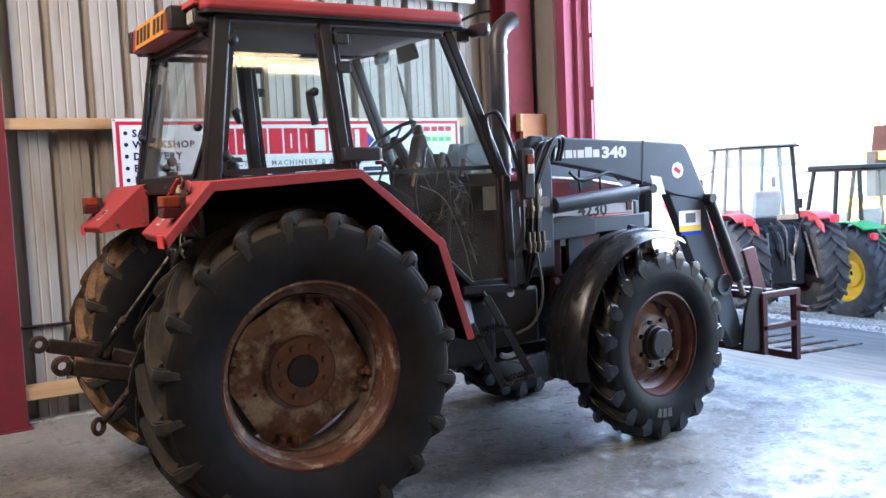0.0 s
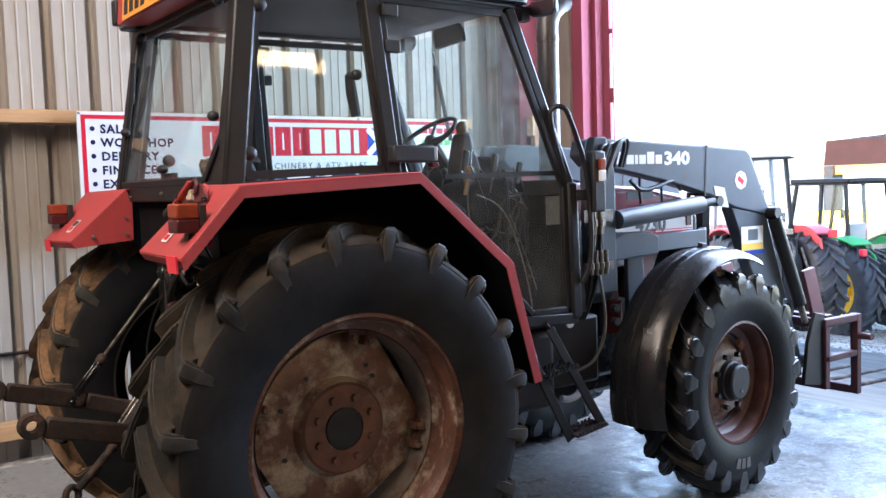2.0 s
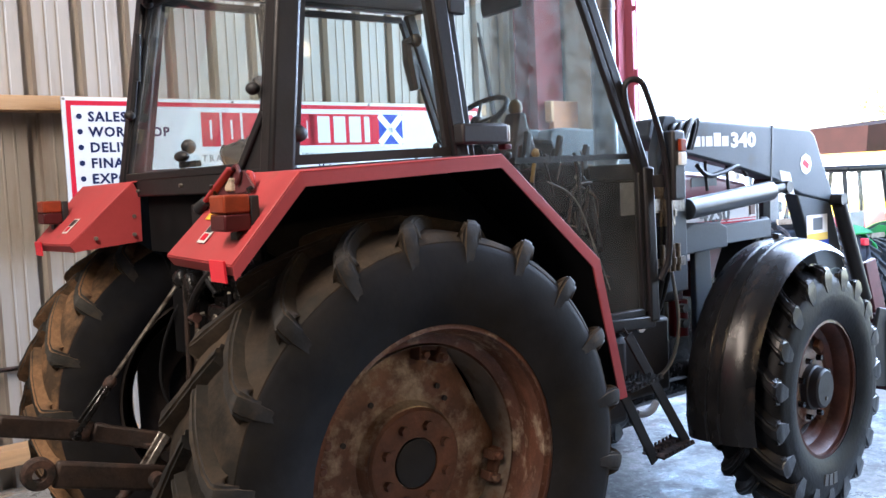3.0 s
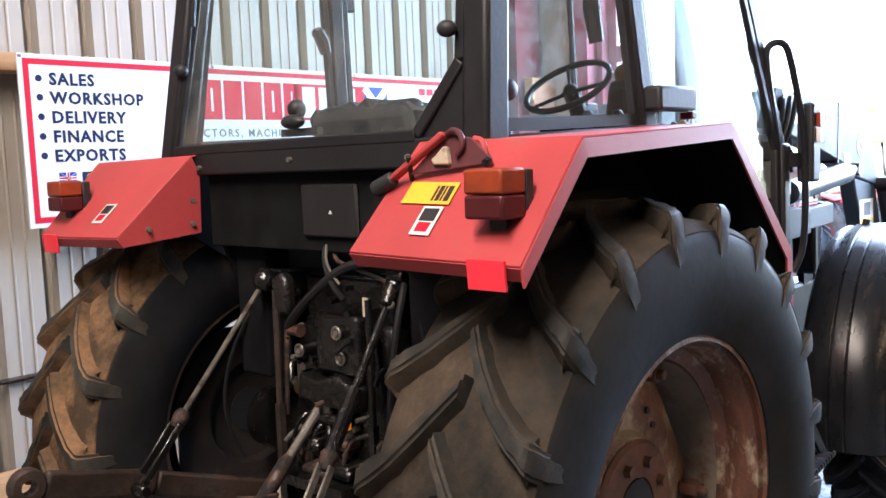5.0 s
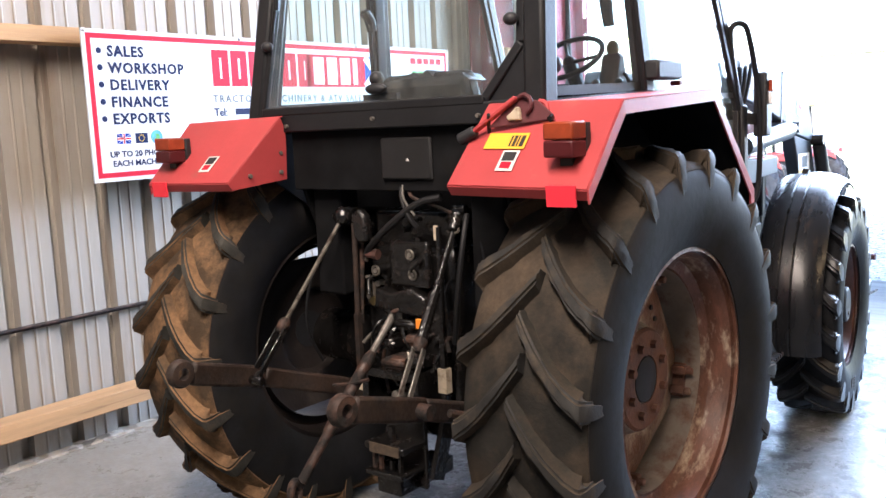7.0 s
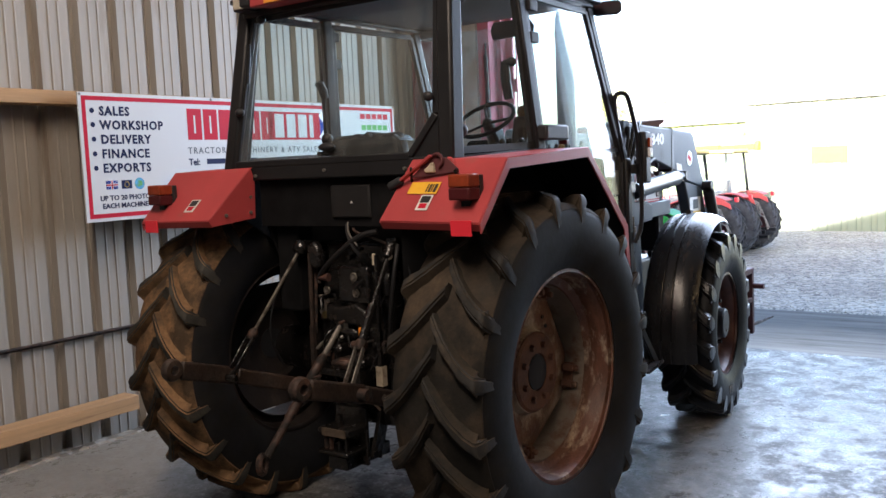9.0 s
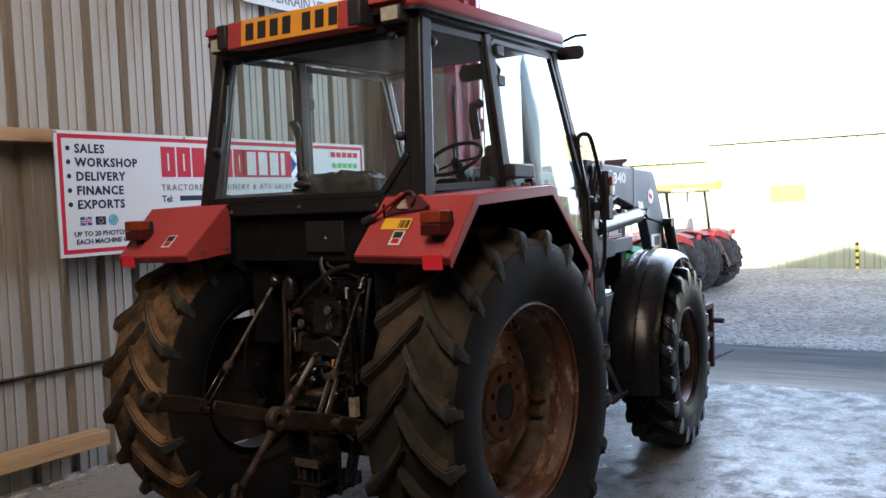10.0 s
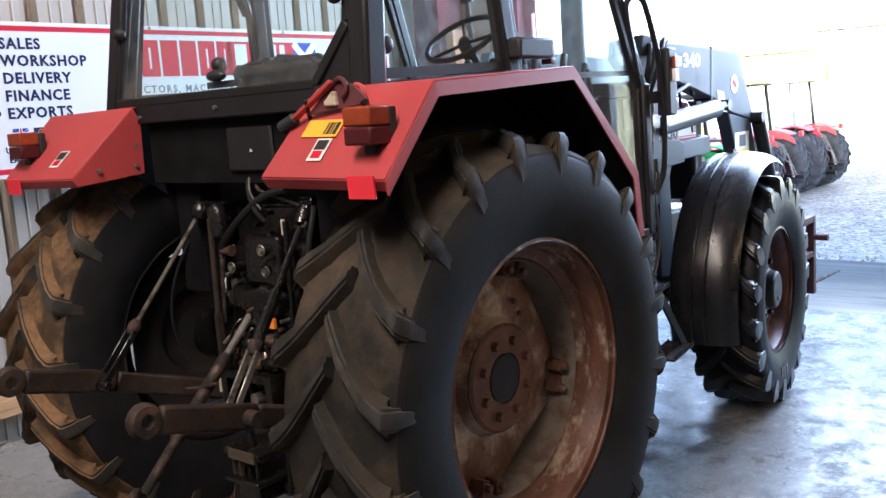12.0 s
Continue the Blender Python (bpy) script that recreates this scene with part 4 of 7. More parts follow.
def front_wheel(parent, s):
    cx, cy, cz, R, rim, W = 2.266, s * 0.685, 0.612, 0.572, 0.308, 0.325
    wheel = part("front_wheel", Shape().lathe(rim_profile(rim, W), cx, cy, cz, s, 64), FRONT_RIM, parent, "rusted front wheel rim")
    half = tyre_section(R, rim, W, 0.036)
    prof = [(r, w * W / 2) for w, r in reversed(half[1:])] + [(r, -w * W / 2) for w, r in half]
    prof += [(rim + 0.014, -0.12), (rim + 0.014, 0.12)]
    part("tyre", Shape().lathe(prof, cx, cy, cz, s, 84), CLEAN_RUBBER, wheel, "black front tractor tyre, damp and clean")
    tread(wheel, R, W, 0.033, 19, cx, cy, cz, 0.33, 0.054, WET_LUG, 0.0, 0.010, None, 0.002, 1.55)
    part("wheel_disc", Shape().lathe([(0.07, 0.052), (0.160, 0.050), (0.178, 0.030), (0.205, -0.010), (0.232, -0.026), (0.243, -0.028), (0.243, -0.043), (0.20, -0.025), (0.16, 0.038), (0.07, 0.040)], cx, cy, cz, s, 56), FRONT_DISC, wheel, "front wheel disc, rust and old grey paint")
    part("planetary_hub", Shape().lathe([(0.0001, 0.125), (0.080, 0.125), (0.090, 0.118), (0.096, 0.085), (0.104, 0.080), (0.106, 0.045), (0.0001, 0.045)], cx, cy, cz, s, 40), BLACK_SATIN, wheel, "dark round axle hub")
    part("hub_bolt", Shape().cyl((cx, cy + s * 0.124, cz - 0.045), (cx, cy + s * 0.130, cz - 0.045), 0.010, n=6), BARE, wheel)
    for k in range(8):
        a = radians(22.5 + 45 * k)
        p = (cx + 0.140 * math.cos(a), cy + s * 0.060, cz + 0.140 * math.sin(a))
        part("wheel_nut", Shape().cyl(p, (p[0], p[1] + s * 0.024, p[2]), 0.016, 0.014, 6), GREASY, wheel)
    for k in range(4):
        a = radians(45 + 90 * k)
        part("rim_clamp", Shape().beam((cx + 0.205 * math.cos(a), cy + s * 0.02, cz + 0.205 * math.sin(a)), (cx + 0.250 * math.cos(a), cy + s * 0.02, cz + 0.250 * math.sin(a)), 0.03, 0.055), DISC_RUST, wheel, "", 0.004, 1)
    for q in (-0.115, 0.0, 0.115):
        a = radians(-97) + q
        r0, r1 = rim + 0.075, rim + 0.125
        p = [(cx + r * math.cos(a + d), cy + s * (W / 2 * 0.995 + 0.002), cz + r * math.sin(a + d)) for r, d in ((r0, -0.042), (r0, 0.042), (r1, 0.042), (r1, -0.042))]
        part("maker_block", Shape().slab(p, 0.004), surf("pale_rubber_mark", (0.10, 0.10, 0.10), 0.7), wheel, "plain pale block of the tyre maker's mark")
    return steered(wheel, s)


# ---- the tractor in the shed ----
tractor = thing("tractor", "used red and black cab tractor with front loader and rusty wheels", "tractor")
for s in (-1, 1):
    rear_wheel(tractor, s)
    front_wheel(tractor, s)


# rear mudguards
def rear_fender(s):
    out = [(-0.625, 0.946, 1.458), (-0.422, 0.942, 1.680), (0.303, 0.900, 1.712), (0.760, 0.865, 1.345), (0.960, 0.795, 0.820)]
    inn = [(-0.612, 0.488, 1.465), (-0.370, 0.470, 1.688), (0.303, 0.560, 1.714), (0.760, 0.560, 1.349), (0.960, 0.600, 0.823)]
    out, inn = [(x, s * y, z) for x, y, z in out], [(x, s * y, z) for x, y, z in inn]
    rows_o = [Vector(out[0]).lerp(Vector(out[1]), k / 8) for k in range(8)] + [Vector(p) for p in out[1:]]
    rows_i = [Vector(inn[0]).lerp(Vector(inn[1]), k / 8) for k in range(8)] + [Vector(p) for p in inn[1:]]
    a, b = (rows_o, rows_i) if s > 0 else (rows_i, rows_o)
    sheet = Shape().strip(b, a, 0.005)
    fender = part("rear_fender", sheet, RED, tractor, "red steel rear mudguard, dusty and scuffed", 0.002, 1, 20)
    # folded outer lip, inner plate and rear lip
    lip = Shape()
    drop = [(0.006, -0.036), (0.012, -0.036), (-0.004, -0.038), (-0.034, -0.020), (-0.040, -0.004)]
    for i in range(4):
        p, q = Vector(out[i]), Vector(out[i + 1])
        dp, dq = Vector((drop[i][0], 0, drop[i][1])), Vector((drop[i + 1][0], 0, drop[i + 1][1]))
        lip.slab([p, q, q + dq, p + dp], 0.006)
    part("folded_edge", lip, RED, fender, "folded red edge")
    rl = Shape().slab([out[0], inn[0], Vector(inn[0]) + Vector((0.020, 0, -0.026)), Vector(out[0]) + Vector((0.020, 0, -0.026))], 0.006)
    part("lip", rl, RED, fender)
    side = Shape().slab([(-0.612, s * 0.490, 1.465), (-0.370, s * 0.472, 1.688), (-0.345, s * 0.476, 1.640), (-0.345, s * 0.486, 1.462), (-0.590, s * 0.490, 1.440)], 0.006)
    part("side_plate", side, RED, fender, "red inner side plate")
    for x, z in ((-0.39, 1.63), (-0.375, 1.49), (-0.52, 1.485), (-0.372, 1.56)):
        p = (x, s * 0.484, z)
        part("bolt", Shape().cyl(p, (x, s * 0.474, z), 0.008, n=8), BARE, fender)
    # second sheet in a dark colour, just below the red one
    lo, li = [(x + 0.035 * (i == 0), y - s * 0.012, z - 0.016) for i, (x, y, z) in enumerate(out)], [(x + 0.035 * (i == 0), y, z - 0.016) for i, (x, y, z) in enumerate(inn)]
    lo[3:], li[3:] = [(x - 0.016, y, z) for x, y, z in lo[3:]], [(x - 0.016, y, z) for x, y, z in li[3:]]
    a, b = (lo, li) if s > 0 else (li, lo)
    part("underside", Shape().strip(b, a, 0.004), CAB_DARK, fender, "underside sheet in a dark colour")
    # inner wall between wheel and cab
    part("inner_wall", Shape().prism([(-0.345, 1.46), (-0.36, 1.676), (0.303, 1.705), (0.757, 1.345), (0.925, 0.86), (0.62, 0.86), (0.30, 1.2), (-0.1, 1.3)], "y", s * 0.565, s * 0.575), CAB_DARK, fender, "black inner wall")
    # frame on the sloping rear face: t runs up the slope, y across
    d = (Vector((-0.418, 0, 1.682)) - Vector((-0.618, 0, 1.461))).normalized()
    nrm = Vector((-d.z, 0, d.x))

    def on(t, y, h=0.0):
        """A point on the bent rear face: t metres up the slope, y across, h off it."""
        u = (y - 0.479) / 0.474
        low, high = Vector(inn[0]).lerp(Vector(out[0]), u), Vector(inn[1]).lerp(Vector(out[1]), u)
        return low.lerp(high, t / 0.298) + nrm * (h + 0.0065)
    # maker's sticker as plain shapes
    part("sticker", Shape().slab([on(0.050, 0.632, 0.002), on(0.050, 0.690, 0.002), on(0.120, 0.690, 0.002), on(0.120, 0.632, 0.002)], 0.0015), WHITE_STICKER, fender, "white sticker with a black and a red block")
    part("sticker_block", Shape().slab([on(0.084, 0.639, 0.0035), on(0.084, 0.683, 0.0035), on(0.114, 0.683, 0.0035), on(0.114, 0.639, 0.0035)], 0.0012), INK, fender)
    part("sticker_block", Shape().slab([on(0.058, 0.643, 0.0035), on(0.058, 0.679, 0.0035), on(0.080, 0.679, 0.0035), on(0.080, 0.643, 0.0035)], 0.0012), SIGN_RED, fender)
    # tail lamp on its bracket
    lamp = part("tail_lamp", Shape().box(-0.618, -0.545, s * 0.812, s * 0.902, 1.540, 1.584), RED_LENS, fender, "tail lamp, dark red below and amber above", 0.006)
    part("indicator_lens", Shape().box(-0.618, -0.545, s * 0.812, s * 0.902, 1.585, 1.632), AMBER, lamp, "amber indicator lens", 0.006)
    part("lamp_body", Shape().box(-0.545, -0.520, s * 0.811, s * 0.901, 1.530, 1.628), BLACK_SATIN, lamp, "", 0.004)
    part("lamp_bracket", Shape().box(-0.575, -0.555, s * 0.838, s * 0.876, 1.49, 1.536), BLACK, fender)
    part("reflector", Shape().slab([(-0.632, s * 0.828, 1.470), (-0.632, s * 0.915, 1.470), (-0.628, s * 0.915, 1.415), (-0.628, s * 0.828, 1.415)], 0.006), RED_REFLECT, fender, "bright red reflector flap")
    return fender, on


fender_r, on_r = rear_fender(-1)
fender_l, on_l = rear_fender(1)
# yellow warning sticker and lift lever on the right mudguard
part("warning_sticker", Shape().slab([on_r(0.126, 0.552, 0.002), on_r(0.126, 0.698, 0.002), on_r(0.182, 0.698, 0.002), on_r(0.182, 0.552, 0.002)], 0.0015), YELLOW_STICKER, fender_r, "yellow warning sticker, part scraped")
for y0, y1 in ((0.640, 0.646), (0.651, 0.662), (0.666, 0.671), (0.676, 0.690)):
    part("sticker_bar", Shape().slab([on_r(0.134, y0, 0.0035), on_r(0.134, y1, 0.0035), on_r(0.172, y1, 0.0035), on_r(0.172, y0, 0.0035)], 0.001), INK, fender_r)
lever = part("lift_lever", Shape().beam((-0.472, -0.640, 1.704), (-0.492, -0.500, 1.612), 0.012, 0.026, (0, 0.5, 0.8)), RED, fender_r, "flat red lift lever with a dark knob", 0.003, 1)
part("knob", Shape().cyl((-0.491, -0.506, 1.616), (-0.498, -0.452, 1.590), 0.016, 0.019, 12), BLACK_SATIN, lever, "", 0.005)
part("lever_bracket", Shape().slab([(-0.478, -0.540, 1.620), (-0.460, -0.755, 1.640), (-0.458, -0.750, 1.652), (-0.456, -0.700, 1.692), (-0.457, -0.635, 1.706)], 0.007), RED_DULL, lever, "dull red bracket", 0.002, 1)
part("lever_hook", Shape().tube([(-0.466, -0.640, 1.702), (-0.468, -0.662, 1.712), (-0.470, -0.684, 1.700), (-0.472, -0.688, 1.676), (-0.474, -0.672, 1.660)], 0.0065, 8, 2), RED_DULL, lever, "red bent hook")
part("lever_hook", Shape().tube([(-0.450, -0.700, 1.690), (-0.448, -0.722, 1.686), (-0.450, -0.728, 1.656), (-0.455, -0.722, 1.640)], 0.007, 8, 2), RED, lever)
part("tape", Shape().prism([(-0.655, 1.640), (-0.612, 1.640), (-0.606, 1.652), (-0.622, 1.662), (-0.640, 1.678), (-0.650, 1.676)], "x", -0.482, -0.466), CREAM, lever, "grubby cream tape", 0.004)
part("bracket_bolt", Shape().cyl((-0.464, -0.748, 1.645), (-0.476, -0.749, 1.640), 0.009, n=8), GREASY, lever)
part("cable", Shape().tube([(-0.50, -0.56, 1.66), (-0.46, -0.53, 1.60), (-0.40, -0.52, 1.50), (-0.36, -0.50, 1.42)], 0.006, 6, 2), HOSE, fender_r)

# ---- cab ----
RT, RB, BT, BB, AT, AM, AL = (-0.215, 0.57, 2.435), (-0.325, 0.625, 1.665), (0.298, 0.575, 2.435), (0.355, 0.628, 1.700), (1.025, 0.552, 2.435), (1.325, 0.600, 1.640), (1.345, 0.600, 1.030)


def sd(p, s):
    return (p[0], s * p[1], p[2])


cab = part("cab_frame", Shape().beam((-0.33, -0.625, 1.668), (-0.33, 0.625, 1.668), 0.07, 0.05, (0, 0, 1)), BLACK, tractor, "black steel cab frame", 0.006)
for s in (-1, 1):
    part("rear_pillar", Shape().beam(sd(RB, s), sd(RT, s), 0.075, 0.085, (0, 1, 0)), BLACK, cab, "", 0.014)
    part("middle_pillar", Shape().beam(sd(BB, s), sd(BT, s), 0.045, 0.062, (0, 1, 0)), BLACK, cab, "", 0.008)
    part("front_pillar", Shape().beam(sd(AM, s), sd(AT, s), 0.030, 0.056, (0, 1, 0)), BLACK, cab, "", 0.010)
    part("front_post", Shape().beam(sd(AL, s), (AM[0] + 0.004, s * AM[1], AM[2] + 0.02), 0.050, 0.058, (0, 1, 0)), BLACK, cab, "", 0.010)
    part("roof_rail", Shape().beam((-0.25, s * 0.57, 2.450), (1.05, s * 0.552, 2.450), 0.05, 0.036, (0, 1, 0)), BLACK, cab, "", 0.008)
    part("sill_rail", Shape().beam((-0.34, s * 0.625, 1.675), (0.38, s * 0.628, 1.702), 0.06, 0.045, (0, 1, 0)), BLACK, cab, "", 0.006)
    # quarter window with its hinges and catch
    q = [sd((-0.262, 0.612, 1.722), s), sd((0.318, 0.618, 1.738), s), sd((0.262, 0.580, 2.402), s), sd((-0.170, 0.578, 2.402), s)]
    win = part("quarter_window", Shape().slab(q, 0.005), GLASS, cab, "clear side window pane")
    win.visible_shadow = False
    seal = Shape()
    for i in range(4):
        seal.beam(q[i], q[(i + 1) % 4], 0.022, 0.030, (0, 1, 0))
    part("seal", seal, BLACK_SATIN, win)
    for z, x, y in ((2.335, -0.175, 0.600), (1.800, -0.252, 0.632)):
        part("hinge", Shape().ball((x, s * y, z), 0.026, 8, (1.2, 0.8, 1.0)).box(x - 0.05, x, s * (y - 0.008), s * (y + 0.012), z - 0.014, z + 0.014), BLACK_SATIN, win)
    low = 1.945 if s < 0 else 2.035
    part("catch", Shape().tube([(0.225, s * 0.58, 2.105), (0.215, s * 0.555, 2.100), (0.225, s * 0.548, low * 0.4 + 1.26), (0.240, s * 0.552, low)], [0.018, 0.021, 0.024, 0.020], 8).ball((0.235, s * 0.575, 2.105), 0.022, 6), BLACK_SATIN, win, "hanging black window catch")
    # door: upper and lower glass in one narrow frame
    d = [sd((0.402, 0.622, 1.720), s), sd((1.085, 0.598, 1.075), s), sd((1.300, 0.598, 1.075), s), sd((1.290, 0.598, 1.640), s), sd((0.985, 0.556, 2.405), s), sd((0.345, 0.578, 2.405), s)]
    door = part("cab_door", Shape().slab([d[0], d[1], d[2], d[3]], 0.005).slab([d[0], d[3], d[4], d[5]], 0.005), GLASS if s > 0 else GLASS_DIRTY, cab, "glazed cab door, lower pane dusty")
    door.visible_shadow = False
    fr = Shape()
    for i in range(6):
        fr.beam(d[i], d[(i + 1) % 6], 0.026, 0.030, (0, 1, 0))
    part("door_frame_rail", fr, BLACK, door, "", 0.005)
    part("door_bar", Shape().beam(sd((0.62, 0.600, 1.700), s), sd((1.30, 0.590, 1.705), s), 0.018, 0.022, (0, 1, 0)), BLACK, door)
    part("door_bottom_rail", Shape().beam(sd((1.02, 0.60, 1.045), s), sd((1.35, 0.60, 1.030), s), 0.04, 0.05, (0, 1, 0)), BLACK, cab, "", 0.006)
    part("handrail", Shape().tube([sd((1.300, 0.600, 1.690), s), sd((1.222, 0.596, 1.930), s), sd((1.222, 0.602, 2.000), s), sd((1.262, 0.645, 2.005), s), sd((1.290, 0.655, 1.950), s), sd((1.390, 0.664, 1.700), s), sd((1.410, 0.660, 1.30), s), sd((1.370, 0.630, 1.20), s)], 0.0125, 10, 2), BLACK, cab, "black tubular grab rail")
    for z, x in ((2.36, 0.345), (2.22, 0.35)):
        part("door_hinge", Shape().box(x, x + 0.07, s * 0.585, s * 0.615, z - 0.025, z + 0.025), BLACK_SATIN, door, "", 0.006)
rw = [(-0.345, 0.585, 1.708), (-0.345, -0.440, 1.708), (-0.318, -0.560, 1.868), (-0.236, -0.530, 2.375), (-0.236, 0.530, 2.375)]
rwin = part("rear_window", Shape().slab(rw, 0.005), GLASS_REAR, cab, "large rear window pane, dusty and smeared")
rwin.visible_shadow = False
fr = Shape()
for i in range(5):
    fr.beam(rw[i], rw[(i + 1) % 5], 0.024, 0.030, (1, 0, 0))
part("window_frame", fr, BLACK, rwin, "", 0.005)
part("corner_panel", Shape().slab([(-0.340, -0.440, 1.690), (-0.340, -0.600, 1.690), (-0.312, -0.600, 1.880), (-0.316, -0.560, 1.868)], 0.012), BLACK, cab)
part("rear_top_rail", Shape().beam((-0.236, -0.57, 2.415), (-0.236, 0.57, 2.415), 0.07, 0.06, (0, 0, 1)), BLACK, cab, "", 0.008)
for p in ((-0.345, 0.0, 1.765), (-0.330, -0.540, 1.938), (-0.322, 0.555, 1.95), (-0.262, -0.470, 2.365), (-0.262, 0.44, 2.365)):
    big = p[1] == 0.0
    k = Shape().ball((p[0] - 0.012, p[1], p[2]), 0.024, 8, (0.9, 1.9 if big else 1.0, 0.8))
    if big:
        k.box(-0.34, -0.32, -0.075, 0.075, 1.728, 1.748).ball((-0.318, 0.03, 1.800), 0.026, 8)
    part("window_catch", k, BLACK_SATIN, rwin)
part("gas_strut", Shape().cyl((-0.300, 0.520, 2.16), (-0.322, 0.545, 1.95), 0.007, n=8).cyl((-0.292, 0.515, 2.26), (-0.305, 0.525, 2.08), 0.012, n=8), BLACK, rwin)
ws = [(1.30, 0.565, 1.66), (1.30, -0.565, 1.66), (1.035, -0.52, 2.40), (1.035, 0.52, 2.40)]
wind = part("windscreen", Shape().slab(ws, 0.005), GLASS_SCREEN, cab, "water-spotted front windscreen")
wind.visible_shadow = False
part("wiper", Shape().tube([(1.075, 0.10, 2.33), (1.16, 0.16, 2.14), (1.215, 0.20, 2.00)], 0.006, 6).beam((1.10, 0.12, 2.27), (1.24, 0.20, 1.90), 0.022, 0.010), BLACK, wind)
part("scuttle", Shape().beam((1.315, -0.60, 1.64), (1.315, 0.60, 1.64), 0.07, 0.06, (0, 0, 1)), BLACK, cab, "", 0.008)
part("firewall", Shape().box(1.31, 1.345, -0.575, 0.575, 1.03, 1.62), CAB_DARK, cab, "black cab front wall")
part("cab_floor", Shape().box(0.55, 1.34, -0.575, 0.575, 1.00, 1.045).box(-0.08, 0.60, -0.50, 0.50, 1.30, 1.34), surf("muddy_cab_floor", (0.055, 0.044, 0.033), 0.85, var=0.5, scale=12, bump=0.5), cab, "muddy cab floor")
part("bulkhead", Shape().box(-0.10, -0.09, -0.47, 0.47, 1.22, 1.66), CAB_DARK, cab, "black bulkhead under the cab")
part("rear_panel", Shape().box(-0.315, -0.300, -0.475, 0.475, 1.42, 1.645), CAB_DARK, cab, "black panel below the rear window", 0.004)
part("rear_cover", Shape().box(-0.330, -0.316, -0.20, 0.02, 1.46, 1.60), surf("worn_black_cover", (0.014, 0.014, 0.015), 0.6, var=0.3, spec=0.25, dirt=(0.03, 0.028, 0.026), dirt_at=(0.6, 0.8), dirt_scale=9), cab, "scuffed dark cover plate", 0.008)
part("cover_badge", Shape().prism([(-0.100, 1.532), (-0.093, 1.522), (-0.107, 1.522)], "x", -0.332, -0.3302), GREY_BONNET, cab, "small pale triangle mark")
for x, y, z in ((-0.366, 0.02, 1.667), (-0.366, 0.45, 1.655), (-0.366, -0.42, 1.66)):
    part("bolt", Shape().cyl((x, y, z), (x + 0.012, y, z), 0.007, n=8), BARE, cab)

# roof
rp = []
for cx, cy, a0 in ((1.06, 0.55, 0), (-0.26, 0.57, 90), (-0.26, -0.57, 180), (1.06, -0.55, 270)):
    rp += [(cx + 0.055 * math.cos(radians(a0 + k * 22.5)), cy + 0.055 * math.sin(radians(a0 + k * 22.5))) for k in range(5)]
roof = part("roof", Shape().prism(rp, "z", 2.462, 2.535), RED, tractor, "red cab roof with rounded edges", 0.026, 4)
part("headliner", Shape().box(-0.20, 1.0, -0.53, 0.53, 2.450, 2.463), LINER, roof, "grey cab headliner")
part("gutter", Shape().prism([(x * 1.004, y * 1.008) for x, y in rp], "z", 2.452, 2.466), BLACK, roof, "black roof gutter")
visor = part("rear_visor", Shape().prism([(-0.395, 2.395), (-0.385, 2.520), (-0.240, 2.530), (-0.240, 2.41)], "y", -0.385, 0.385), RED, roof, "red number-plate panel", 0.008)
plate = part("number_plate", Shape().slab([(-0.400, 0.285, 2.402), (-0.400, -0.285, 2.402), (-0.391, -0.285, 2.516), (-0.391, 0.285, 2.516)], 0.004), YELLOW_PLATE, roof, "yellow plate with plain dark bars")
for y0 in (0.255, 0.180, 0.105, 0.030, -0.085, -0.160, -0.235):
    part("plate_bar", Shape().slab([(-0.4015, y0, 2.422), (-0.4015, y0 - 0.048, 2.422), (-0.3955, y0 - 0.048, 2.498), (-0.3955, y0, 2.498)], 0.002), INK, plate)
for s in (-1, 1):
    part("lamp_box", Shape().box(-0.400, -0.30, s * 0.335 if s < 0 else 0.385, s * 0.405 if s < 0 else 0.445, 2.405, 2.515), BLACK_SATIN, roof, "", 0.008)
    wl = part("work_lamp", Shape().box(-0.335, -0.255, s * 0.455, s * 0.560, 2.405, 2.480), BLACK_SATIN, roof, "square work lamp with a yellowed lens", 0.010)
    part("lens", Shape().box(-0.341, -0.335, s * 0.465, s * 0.550, 2.413, 2.470), LENS, wl, "", 0.003)
    part("visor_wing", Shape().prism([(-0.345, 2.490), (-0.335, 2.525), (-0.240, 2.530), (-0.240, 2.488)], "y", s * 0.40, s * 0.585), RED, roof, "", 0.006)
part("aerial", Shape().tube([(-0.28, -0.40, 2.53), (-0.30, -0.42, 2.62), (-0.36, -0.46, 2.72)], 0.004, 6), BLACK, roof)
for s in (-1, 1):
    m = part("mirror_arm", Shape().tube([(1.05, s * 0.54, 2.44), (1.11, s * 0.52, 2.455), (1.19, s * 0.50, 2.455)], 0.010, 8).box(1.145, 1.195, s * 0.485 - 0.022, s * 0.485 + 0.022, 2.395, 2.465), BLACK, cab)
    part("mirror", Shape().slab([(1.215, s * 0.475, 2.432), (1.215, s * 0.475, 2.468), (1.222, s * 0.50, 2.485), (1.226, s * 0.635, 2.482), (1.226, s * 0.652, 2.465), (1.226, s * 0.652, 2.425), (1.224, s * 0.63, 2.408), (1.220, s * 0.51, 2.412)], 0.034), MIRROR_BACK, m, "black exterior mirror", 0.008)
    part("lamp_stalk", Shape().tube([(1.08, s * 0.57, 2.48), (1.17, s * 0.63, 2.525), (1.24, s * 0.66, 2.535)], 0.008, 6), BLACK, cab)
